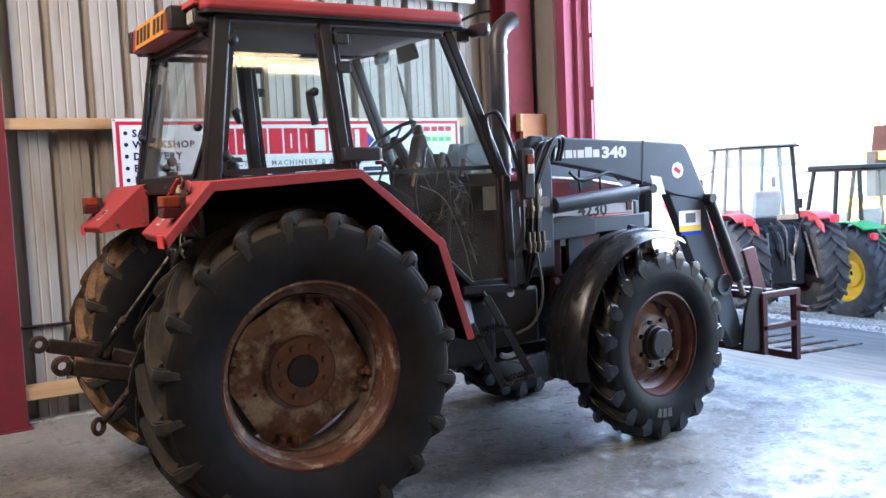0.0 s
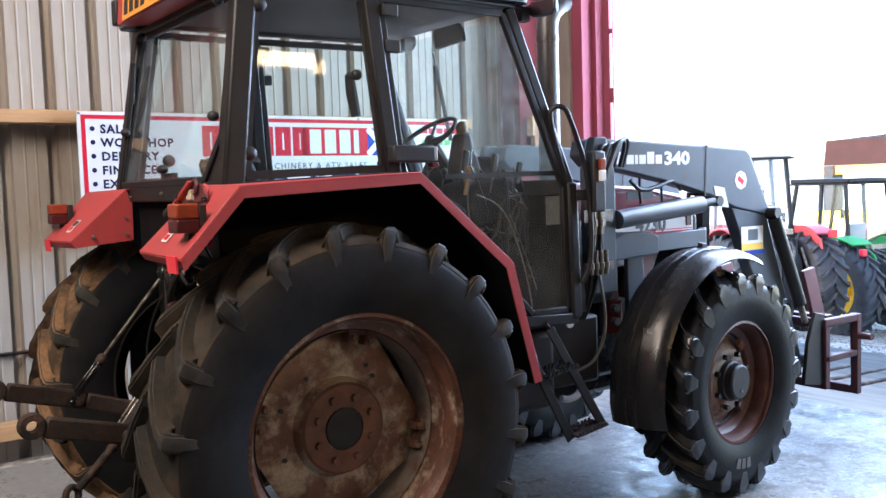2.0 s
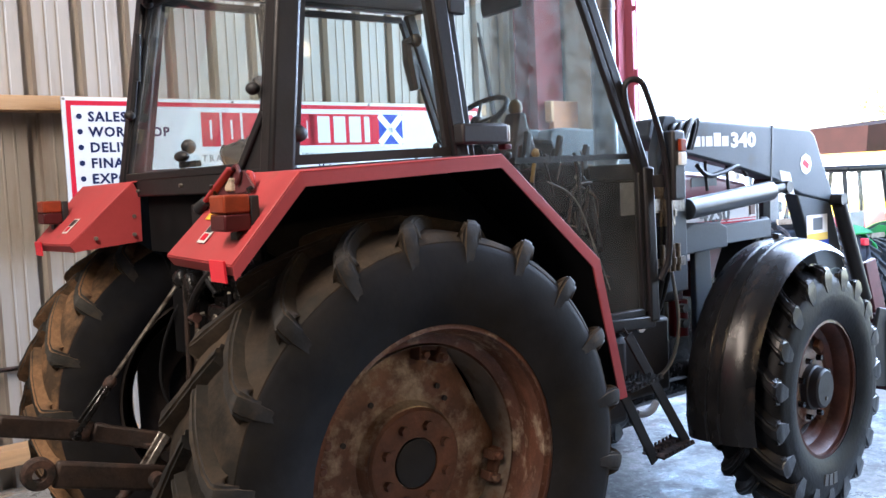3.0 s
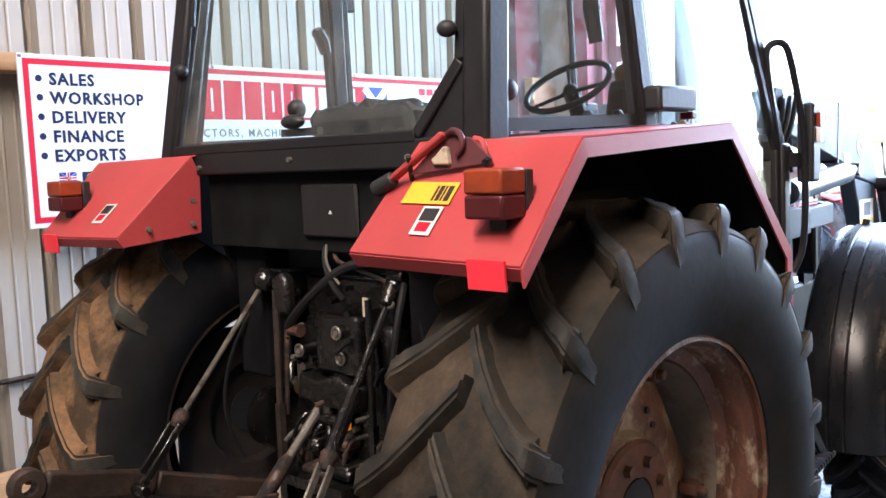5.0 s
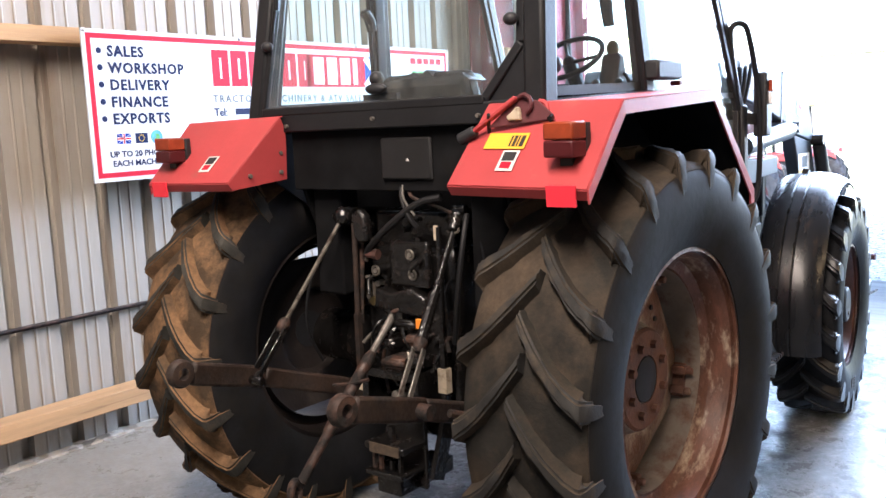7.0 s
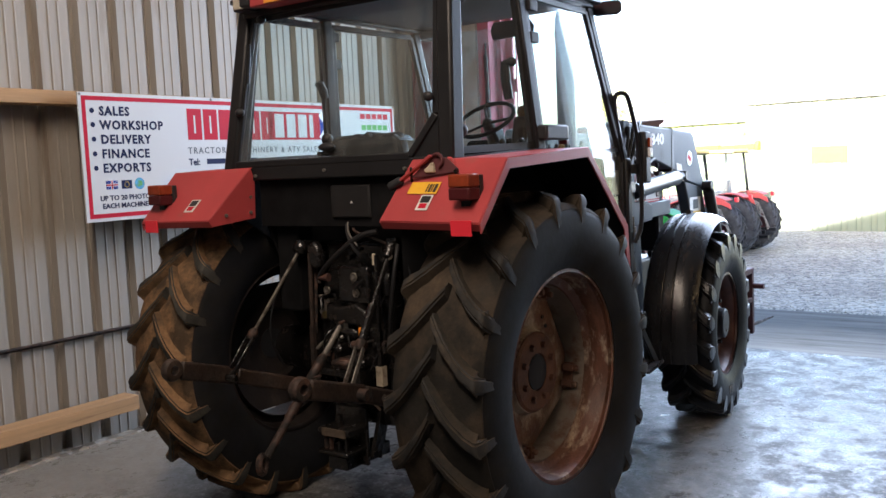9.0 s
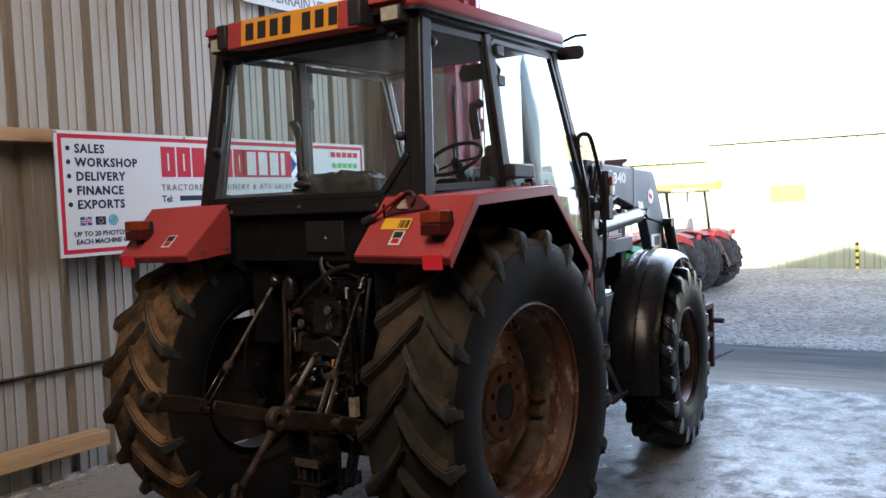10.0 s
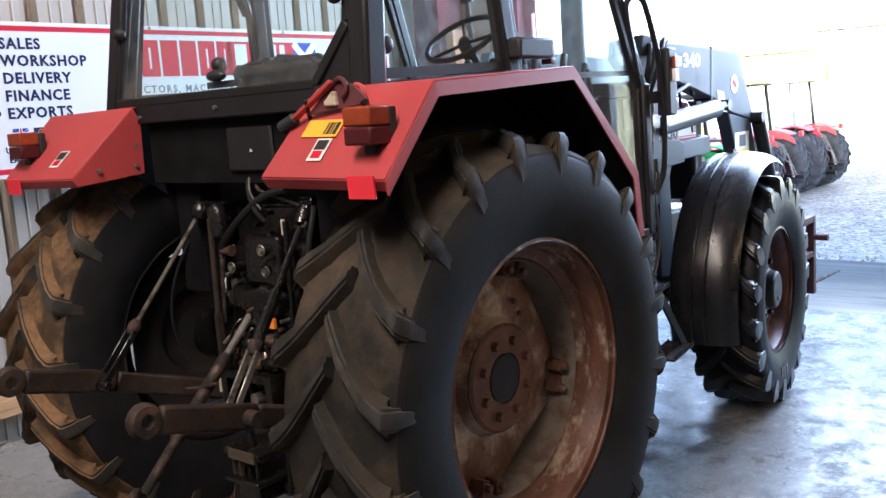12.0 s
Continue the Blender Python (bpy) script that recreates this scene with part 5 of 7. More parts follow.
part("interior_mirror", Shape().slab([(1.03, -0.23, 2.340), (1.05, 0.03, 2.335), (1.06, 0.05, 2.385), (1.03, 0.01, 2.425), (1.01, -0.22, 2.420), (1.01, -0.25, 2.38)], 0.02), MIRROR_BACK, cab, "black interior mirror", 0.004, 1)

# inside the cab
seat = part("seat", Shape().box(0.02, 0.46, -0.22, 0.22, 1.50, 1.60), SEAT_VINYL, tractor, "black vinyl driver's seat", 0.04, 3)
part("backrest", Shape().slab([(0.0, -0.21, 1.56), (0.0, 0.21, 1.56), (-0.10, 0.20, 1.815), (-0.10, -0.20, 1.815)], 0.085), SEAT_VINYL, seat, "", 0.03, 3)
srng, ridge = random.Random(8), []
for k in range(15):
    ridge.append((-0.215 + 0.43 * k / 14, 1.822 + srng.uniform(-0.016, 0.014) - 0.05 * abs(k / 14 - 0.55)))
cover = Shape()
for k in range(14):
    (ya, za), (yb, zb) = ridge[k], ridge[k + 1]
    bulge = srng.uniform(0.006, 0.022)
    cover.add([(-0.125, ya, za), (-0.125, yb, zb), (-0.095 - bulge * 0.5, yb, 1.70), (-0.095 - bulge, ya, 1.70), (-0.02, yb, zb - 0.004), (-0.02, ya, za - 0.004), (-0.062, ya, 1.60), (-0.062, yb, 1.60)], [(0, 1, 2, 3), (0, 5, 4, 1), (3, 2, 7, 6)])
part("seat_cover", cover, surf("crumpled_plastic_cover", (0.035, 0.037, 0.041), 0.22, var=0.5, scale=16, spec=0.6, bump=0.9, grain=30), seat, "crumpled shiny plastic seat cover", 0.0, 2, 12)
part("seat_base", Shape().box(0.06, 0.42, -0.17, 0.17, 1.34, 1.50), CAB_DARK, seat, "", 0.02)
steer = part("steering_wheel", Shape().tube([(1.0 + 0.165 * math.cos(a) * 0.82, 0.07 + 0.165 * math.sin(a), 1.905 + 0.165 * math.cos(a) * 0.57) for a in [k * math.pi / 14 for k in range(29)]], 0.012, 8), BLACK_SATIN, tractor, "black steering wheel")
sp = Shape()
for a in (0.5, 2.6, 4.7):
    sp.tube([(1.0 + 0.157 * math.cos(a) * 0.82, 0.07 + 0.157 * math.sin(a), 1.905 + 0.157 * math.cos(a) * 0.57), (1.02, 0.07, 1.885)], 0.008, 6)
part("spokes", sp.ball((1.02, 0.07, 1.888), 0.030, 8), BLACK_SATIN, steer)
part("column", Shape().tube([(1.02, 0.07, 1.89), (1.14, 0.07, 1.70), (1.20, 0.07, 1.45)], 0.035, 10), BLACK_SATIN, steer)
dash = part("dashboard", Shape().prism([(1.08, 1.68), (1.14, 1.80), (1.26, 1.80), (1.31, 1.66), (1.31, 1.35), (1.12, 1.45)], "y", -0.16, 0.30), CAB_DARK, tractor, "dark dashboard", 0.02)
gaiter = part("lever_gaiter", Shape().prism([(1.000, 1.70), (1.012, 1.77), (1.035, 1.87), (1.050, 1.915), (1.105, 1.915), (1.115, 1.86), (1.150, 1.78), (1.175, 1.70)], "y", -0.165, -0.075), surf("brown_leather", (0.034, 0.022, 0.017), 0.65, var=0.4, scale=12, bump=0.4), dash, "creased brown lever gaiter", 0.02, 3)
part("gear_knob", Shape().ball((1.078, -0.12, 1.935), 0.030, 10, (1, 1, 1.25)), surf("tan_knob", (0.14, 0.085, 0.03), 0.5, var=0.2), gaiter, "tan lever knob")
cons = part("side_console", Shape().prism([(0.10, 1.34), (0.10, 1.62), (0.62, 1.66), (0.80, 1.56), (0.80, 1.05), (0.58, 1.05)], "y", -0.52, -0.33), CAB_DARK, tractor, "dark side console with levers", 0.02)
for x, y, z, dx in ((0.30, -0.42, 1.62, 0.03), (0.40, -0.38, 1.64, 0.05), (0.50, -0.44, 1.64, 0.02), (0.62, -0.40, 1.62, 0.07), (0.68, -0.45, 1.60, 0.05)):
    part("lever", Shape().tube([(x, y, z - 0.05), (x + dx, y, z + 0.12)], 0.006, 6).ball((x + dx, y, z + 0.125), 0.016, 6), BLACK_SATIN, cons)
part("pedal", Shape().box(1.10, 1.22, -0.30, -0.20, 1.10, 1.13).tube([(1.16, -0.25, 1.12), (1.26, -0.25, 1.40)], 0.010, 6), BLACK, cons)
part("tool_box", Shape().prism([(0.84, 1.56), (0.86, 1.66), (1.00, 1.70), (1.12, 1.69), (1.12, 1.50), (0.90, 1.46)], "y", -0.46, -0.20), CAB_DARK, cons, "", 0.02)
part("work_bag", Shape().prism([(0.92, 1.10), (0.90, 1.34), (0.98, 1.42), (1.14, 1.40), (1.20, 1.26), (1.18, 1.10)], "y", -0.50, -0.26), CAB_DARK, cons, "", 0.05, 3)
crng = random.Random(11)
DUSTY_CABLE = surf("dusty_grey_cable", (0.10, 0.095, 0.085), 0.6, var=0.4, scale=20)
for k in range(40):
    p = Vector((crng.uniform(0.78, 1.22), crng.uniform(-0.56, -0.15), crng.uniform(1.56, 1.76)))
    q = Vector((crng.uniform(0.85, 1.28), crng.uniform(-0.57, -0.25), crng.uniform(1.08, 1.50)))
    m1, m2 = p.lerp(q, 0.3) + Vector((crng.uniform(-0.10, 0.10), crng.uniform(-0.05, 0.02), 0.05)), p.lerp(q, 0.7) + Vector((crng.uniform(-0.12, 0.12), 0, -0.03))
    part("cable", Shape().tube([p, m1, m2, q], (0.009, 0.004, 0.003, 0.006)[k % 4], 6, 2), (HOSE, HOSE, DUSTY_CABLE, RUSTY)[k % 4], cons)
part("cable", Shape().tube([(0.80, -0.585, 1.62), (0.93, -0.588, 1.57), (1.00, -0.588, 1.45), (1.06, -0.588, 1.28), (1.10, -0.586, 1.10)], 0.0035, 6, 2), DUSTY_CABLE, cons, "thin pale cable behind the door glass")
for k in range(46):
    c = Vector((crng.uniform(0.78, 1.20), crng.uniform(-0.50, -0.22), 0))
    c.z = crng.uniform(1.08, 1.30 + 0.9 * max(0.0, 0.40 - abs(c.x - 0.98)))
    u = Vector((crng.gauss(0, 1), crng.gauss(0, 1), crng.gauss(0, 1))).normalized()
    part("control_link", Shape().beam(c - u * crng.uniform(0.02, 0.05), c + u * crng.uniform(0.02, 0.05), crng.uniform(0.008, 0.03), crng.uniform(0.006, 0.02), u.orthogonal()), (GREASY, RUSTY, BLACK_SATIN, GREASY, BARE)[k % 5], cons, "", 0.003, 1)
for k, (x, y, h) in enumerate(((0.90, -0.35, 0.12), (0.97, -0.24, 0.07), (1.03, -0.40, 0.10), (1.10, -0.30, 0.05), (1.16, -0.42, 0.06))):
    part("control_knob", Shape().beam((x, y, 1.66), (x + 0.03, y, 1.70 + h), 0.022, 0.028), BLACK_SATIN, cons, "", 0.006)
part("yellow_lever", Shape().tube([(0.80, -0.50, 1.62), (0.84, -0.48, 1.72)], 0.008, 6).ball((0.845, -0.48, 1.73), 0.018, 6), surf("dusty_yellow_knob", (0.22, 0.13, 0.02), 0.6), cons)
part("hoop", Shape().tube([(1.02, -0.25, 1.68), (1.06, -0.20, 1.82), (1.16, -0.10, 1.84), (1.22, -0.08, 1.68)], 0.009, 8, 2), BLACK, dash)
part("paper_label", Shape().box(1.19, 1.275, -0.5885, -0.588, 1.47, 1.60), surf("dusty_paper", (0.16, 0.16, 0.165), 0.7, var=0.3, scale=20), cons, "pale paper label inside the glass")
part("control_box", Shape().box(0.320, 0.520, -0.695, -0.640, 1.758, 1.826), BLACK_SATIN, tractor, "black lamp arm beside the cab door", 0.010)
part("lamp_lens", Shape().box(0.520, 0.528, -0.692, -0.646, 1.764, 1.820), LENS, tractor, "pale front lamp lens", 0.003)
part("lamp_lens", Shape().box(0.505, 0.535, -0.690, -0.650, 1.738, 1.757), RED_LENS, tractor, "small red lens under the lamp arm", 0.004)

# lower link frame, transmission and axles
body = part("transmission", Shape().box(-0.22, 1.35, -0.20, 0.20, 0.52, 1.22), GREASY, tractor, "greasy dark gearbox and rear axle casing", 0.04, 3)
part("axle_tube", Shape().cyl((0, -0.66, 0.787), (0, 0.66, 0.787), 0.105, n=28).cyl((0, -0.42, 0.787), (0, 0.42, 0.787), 0.15, n=28), GREASY, body)
part("lift_housing", Shape().box(-0.20, 0.40, -0.19, 0.19, 1.20, 1.34).cyl((-0.05, -0.25, 1.30), (-0.05, 0.25, 1.30), 0.055, n=18), GREASY, body, "", 0.02)
part("back_plate", Shape().prism([(-0.17, 0.62), (0.17, 0.62), (0.19, 0.95), (0.16, 1.20), (-0.16, 1.20), (-0.19, 0.95)], "x", -0.25, -0.22), GREASY, body, "", 0.008)
for y, z in ((-0.10, 1.12), (0.10, 1.12), (-0.13, 0.9), (0.13, 0.9), (-0.1, 0.7), (0.1, 0.7)):
    part("bolt", Shape().cyl((-0.25, y, z), (-0.268, y, z), 0.013, n=6), GREASY, body)
for s in (-1, 1):
    part("cab_support", Shape().box(-0.26, -0.16, s * 0.30, s * 0.44, 1.02, 1.46), CAB_DARK, body, "", 0.01)
    part("under_panel", Shape().prism([(-0.30, 1.46), (0.2, 1.46), (0.2, 1.0), (-0.12, 1.0)], "y", s * 0.455, s * 0.470), CAB_DARK, body)
for x, y, z in ((-0.290, -0.062, 1.128), (-0.302, -0.064, 1.200), (-0.300, 0.100, 1.135)):
    cp = part("oil_coupler", Shape().cyl((-0.24, y, z), (x, y, z), 0.019, n=14), GREASY, body, "oily hydraulic coupler")
    part("coupler_ring", Shape().tube([(x, y + 0.016 * math.cos(k * math.pi / 8), z + 0.016 * math.sin(k * math.pi / 8)) for k in range(17)], 0.0045, 6), CHROME, cp, "worn bright ring")
    part("socket", Shape().cyl((x, y, z), (x - 0.004, y, z), 0.009, n=10), BARE, cp)
part("valve_block", Shape().box(-0.285, -0.25, -0.13, 0.05, 1.08, 1.245), GREASY, body, "", 0.012)
part("valve_block", Shape().prism([(-0.12, 0.985), (-0.13, 1.05), (-0.06, 1.085), (0.03, 1.06), (0.10, 1.075), (0.11, 1.0)], "x", -0.31, -0.25), GREASY, body, "", 0.010)
part("valve_spool", Shape().cyl((-0.27, 0.137, 1.11), (-0.265, 0.140, 1.01), 0.011, n=10), CHROME, body, "bright valve spool")
part("brass_nut", Shape().cyl((-0.255, 0.137, 1.019), (-0.285, 0.137, 1.019), 0.018, n=6), surf("oily_brass", (0.16, 0.12, 0.05), 0.4, metal=0.7, var=0.4), body)
grng = random.Random(4)
for k in range(12):
    y, z = grng.uniform(-0.24, 0.16), grng.uniform(0.80, 1.30)
    part("fitting", Shape().tube([(-0.26, y, z), (-0.30, y + grng.uniform(-0.02, 0.02), z + grng.uniform(-0.02, 0.03)), (-0.315, y + grng.uniform(-0.03, 0.03), z - grng.uniform(0.02, 0.06))], 0.0075, 8, 1), (GREASY, CHROME, GREASY, RUSTY)[k % 4], body, "oily pipe fitting")
for k in range(26):
    y, z = grng.uniform(-0.17, 0.19), grng.uniform(0.66, 1.32)
    r = grng.uniform(0.007, 0.014)
    part("stud", Shape().cyl((-0.25, y, z), (-0.262 - grng.uniform(0, 0.03), y, z), r, n=6), GREASY if k % 4 else BARE, body)
for k in range(7):
    y, z = grng.uniform(-0.15, 0.12), grng.uniform(0.84, 1.05)
    part("pipe", Shape().tube([(-0.25, y, z), (-0.31, y + 0.02, z - 0.01), (-0.32, y + grng.uniform(-0.06, 0.06), z - 0.10), (-0.29, y + grng.uniform(-0.08, 0.08), z - 0.22)], 0.0065, 6, 2), GREASY if k % 3 else RUSTY, body, "thin oily pipe")
for k, (y, w, z) in enumerate(((-0.02, 0.07, 0.95), (-0.06, 0.05, 0.90), (0.05, 0.06, 0.88), (-0.09, 0.06, 0.83), (0.00, 0.08, 0.82))):
    part("linkage_bracket", Shape().box(-0.30 - 0.012 * k, -0.25, y - w / 2, y + w / 2, z - 0.022, z + 0.018).cyl((-0.295 - 0.012 * k, y - w / 2 - 0.012, z), (-0.295 - 0.012 * k, y + w / 2 + 0.012, z), 0.013, n=8), (GREASY, RUSTY, GREASY)[k % 3], body, "", 0.005, 1)

part("orange_reflector", Shape().box(-0.330, -0.320, -0.128, -0.100, 0.952, 0.985), surf("orange_reflector_lens", (0.80, 0.26, 0.02), 0.4, var=0.1), body, "small orange reflector")
part("pto_guard", Shape().prism([(-0.13, 0.66), (-0.13, 0.80), (0.13, 0.80), (0.13, 0.66), (0.10, 0.66), (0.10, 0.77), (-0.10, 0.77), (-0.10, 0.66)], "x", -0.37, -0.25), GREASY, body)
part("pto_shaft", Shape().cyl((-0.25, 0, 0.70), (-0.34, 0, 0.70), 0.020, n=14), BARE, body)
hitch = part("tow_hitch", Shape().box(-0.40, -0.10, -0.055, 0.055, 0.36, 0.42).box(-0.43, -0.28, -0.085, 0.085, 0.43, 0.45).box(-0.42, -0.28, -0.09, 0.09, 0.52, 0.545).box(-0.30, -0.28, -0.09, 0.09, 0.36, 0.62), GREASY, body, "oily dark tow hitch", 0.006)
part("hitch_pin", Shape().cyl((-0.37, 0.0, 0.42), (-0.37, 0.0, 0.60), 0.014, n=10), GREASY, hitch)
part("hitch_plate", Shape().box(-0.426, -0.421, -0.075, 0.06, 0.515, 0.55), surf("scraped_plate", (0.075, 0.055, 0.038), 0.5, var=0.6, scale=40, bump=0.4), hitch, "scraped plate edge")
for y in (-0.06, -0.02, 0.03, 0.06):
    part("plate_bolt", Shape().cyl((-0.40, y, 0.45), (-0.40, y, 0.47 + abs(y)), 0.010, n=6), GREASY if y < 0 else RUSTY, hitch)
for s in (-1, 1):
    part("hitch_strap", Shape().beam((-0.20, s * 0.12, 0.62), (-0.28, s * 0.12, 0.40), 0.02, 0.06), GREASY, hitch)

# three-point linkage
LINK_IRON = surf("rusty_link_iron", (0.034, 0.021, 0.0155), 0.48, var=0.6, spec=0.4, scale=10, bump=0.5, dirt=(0.014, 0.012, 0.011), dirt_at=(0.45, 0.65), dirt_scale=13)
link = part("linkage", Shape().cyl((-0.06, -0.27, 1.30), (-0.06, 0.27, 1.30), 0.032, n=16), GREASY, tractor, "greasy rear three-point linkage")
for s in (-1, 1):
    top = (-0.285, s * 0.262, 1.322) if s > 0 else (-0.235, -0.225, 1.325)
    low = (-0.690, s * 0.335, 0.800)
    part("lift_arm", Shape().beam((-0.05, s * 0.23, 1.30), top, 0.035, 0.070), GREASY, link, "", 0.010)
    part("rod_eye", Shape().ball(top, 0.036, 8).cyl((top[0], top[1] - 0.04, top[2]), (top[0], top[1] + 0.04, top[2]), 0.016, n=10), GREASY, link)
    t, l = Vector(top), Vector(low)
    part("lift_rod", Shape().tube([t, t.lerp(l, 0.66)], 0.008 if s > 0 else 0.011, 10), CHROME if s > 0 else GREASY, link, "worn bright lift rod" if s > 0 else "oily lift rod")
    if s < 0:
        part("rod_sleeve", Shape().tube([t.lerp(l, 0.42), t.lerp(l, 0.66)], 0.019, 10), GREASY, link)
    part("rod_collar", Shape().tube([t.lerp(l, 0.64), t.lerp(l, 0.665), t.lerp(l, 0.70), t.lerp(l, 0.72)], [0.014, 0.023, 0.020, 0.012], 10), RUSTY, link)
    yk = Shape()
    for o in (-0.020, 0.020):
        yk.beam(t.lerp(l, 0.70) + Vector((0, o, 0)), l + Vector((0, o, 0)), 0.008, 0.022)
    part("yoke", yk.cyl((low[0], low[1] - 0.045, low[2]), (low[0], low[1] + 0.045, low[2]), 0.016, n=10), BARE if s < 0 else GREASY, link, "worn forked rod end", 0.003, 1)
    ball, mid, root = Vector((-0.978, 0.334 if s > 0 else -0.386, 0.893)), Vector((-0.62, s * 0.365, 0.790)), Vector((-0.12, s * 0.30, 0.62))
    arm = Shape().beam(ball + Vector((0.04, 0, -0.010)), mid, 0.028, 0.076).beam(mid, root, 0.028, 0.070)
    la = part("lower_link", arm, LINK_IRON, link, "dark heavy lower link arm", 0.010)
    part("ball_end", Shape().lathe([(0.020, 0.020), (0.040, 0.019), (0.046, 0.010), (0.046, -0.010), (0.040, -0.019), (0.020, -0.020)], ball.x, ball.y, ball.z, 1, 28), LINK_IRON if s > 0 else RUSTY, la, "rusty ball end")
    part("link_boss", Shape().cyl((-0.655, s * 0.34, 0.800), (-0.655, s * 0.425, 0.800), 0.024, n=16), RUSTY, la, "rusty boss")
    part("check_chain", Shape().tube([(-0.52, s * 0.385, 0.755), (-0.38, s * 0.43, 0.70), (-0.16, s * 0.40, 0.60)], 0.014, 8, 1), RUSTY, link)
    # pick-up rods with cream tape
    part("pickup_rod", Shape().cyl((-0.300, s * 0.195, 1.30), (-0.305, s * 0.197, 0.95), 0.010, n=10).box(-0.315, -0.295, s * 0.187, s * 0.207, 0.70, 0.97), LINK_IRON if s > 0 else GREASY, link, "upright pick-up rod")
    z0 = 0.735 if s < 0 else 0.690
    part("tape", Shape().box(-0.3205, -0.2895, s * 0.179, s * 0.215, z0, z0 + (0.085 if s < 0 else 0.05)), CREAM, link, "cream tape on the rod")
tl = [Vector((-0.270, 0.044, 0.990)), Vector((-0.460, 0.063, 0.785)), Vector((-0.735, 0.076, 0.502))]
part("top_link", Shape().tube([tl[0].lerp(tl[1], 0.62), tl[0].lerp(tl[1], 0.70), tl[1], tl[1].lerp(tl[2], 0.52), tl[1].lerp(tl[2], 0.58)], [0.014, 0.021, 0.021, 0.021, 0.014], 14), RUSTY, link, "rusty top link hanging down")
part("link_screw", Shape().tube([tl[0], tl[0].lerp(tl[1], 0.30), tl[0].lerp(tl[1], 0.64)], [0.015, 0.013, 0.012], 10), BARE, link, "bright screw end")
part("link_screw", Shape().tube([tl[1].lerp(tl[2], 0.56), tl[2]], 0.0165, 12), RUSTY, link)
part("link_handle", Shape().tube([tl[1] + Vector((-0.02, -0.07, 0.012)), tl[1] + Vector((-0.03, 0.0, -0.01)), tl[1] + Vector((-0.05, 0.07, -0.02))], 0.006, 6, 1), RUSTY, link)
part("top_link_eye", Shape().tube([(-0.762 + 0.027 * math.cos(a), 0.078 + 0.010 * math.cos(a), 0.478 + 0.036 * math.sin(a)) for a in [k * math.pi / 10 for k in range(21)]], 0.014, 8), RUSTY, link)
part("top_link_fork", Shape().box(-0.285, -0.24, 0.0, 0.07, 0.96, 1.03).cyl((-0.268, -0.02, 0.995), (-0.268, 0.09, 0.995), 0.014, n=10), BARE, link, "", 0.006)
part("lift_eye", Shape().prism([(0.125, 1.24), (0.135, 1.33), (0.165, 1.355), (0.205, 1.33), (0.195, 1.25), (0.165, 1.225)], "x", -0.31, -0.27), GREASY, link, "", 0.012)
part("upright_rod", Shape().cyl((-0.250, 0.205, 1.26), (-0.279, 0.204, 0.93), 0.0095, n=10), RUSTY, link, "thin upright rod")
part("hose", Shape().tube([(-0.30, -0.21, 1.40), (-0.325, -0.13, 1.385), (-0.34, -0.02, 1.31), (-0.325, 0.10, 1.225), (-0.31, 0.13, 1.19)], 0.013, 8, 2), HOSE, link, "black hydraulic hose")
part("hose_end", Shape().tube([(-0.315, 0.125, 1.195), (-0.31, 0.075, 1.195)], [0.012, 0.019], 10), surf("faded_pink_cap", (0.085, 0.040, 0.032), 0.6, var=0.4, scale=30), link, "faded pinkish cap")
part("hose", Shape().tube([(-0.28, -0.06, 1.44), (-0.32, -0.09, 1.40), (-0.31, -0.17, 1.38), (-0.26, -0.22, 1.345)], 0.006, 8, 2), RUSTY, link)
part("hose", Shape().tube([(-0.29, -0.04, 1.46), (-0.33, -0.06, 1.40), (-0.335, -0.10, 1.33), (-0.32, -0.12, 1.30)], 0.008, 8, 2), HOSE, link)
part("hose", Shape().tube([(-0.24, -0.27, 1.34), (-0.29, -0.28, 1.22), (-0.30, -0.26, 1.05), (-0.27, -0.22, 0.90)], 0.010, 8, 2), HOSE, link)
part("hose", Shape().tube([(-0.23, -0.30, 1.36), (-0.26, -0.34, 1.25), (-0.25, -0.36, 1.10)], 0.006, 8, 2), HOSE, link)
part("swivel", Shape().cyl((-0.245, -0.232, 1.335), (-0.275, -0.236, 1.285), 0.022, n=12).cyl((-0.232, -0.205, 1.355), (-0.232, -0.262, 1.355), 0.017, n=10), GREASY, link, "", 0.004, 1)
part("swivel_ring", Shape().tube([(-0.272 + 0.004 * math.sin(k * math.pi / 6), -0.236 + 0.022 * math.cos(k * math.pi / 6), 1.288 + 0.022 * math.sin(k * math.pi / 6) * 0.4) for k in range(13)], 0.005, 6), CHROME, link)
part("tag", Shape().box(-0.300, -0.296, -0.190, -0.172, 1.255, 1.305), CREAM, link, "pale strip of tape")
part("chain_hook", Shape().tube([(-0.315, -0.06, 1.44), (-0.33, -0.07, 1.40), (-0.335, -0.10, 1.365), (-0.33, -0.12, 1.34)], 0.004, 8, 1), BARE, link)
part("cable_loop", Shape().tube([(-0.22, 0.34, 1.30), (-0.30, 0.44, 1.10), (-0.33, 0.46, 0.90), (-0.28, 0.42, 0.76)], 0.006, 6, 2), HOSE, link)

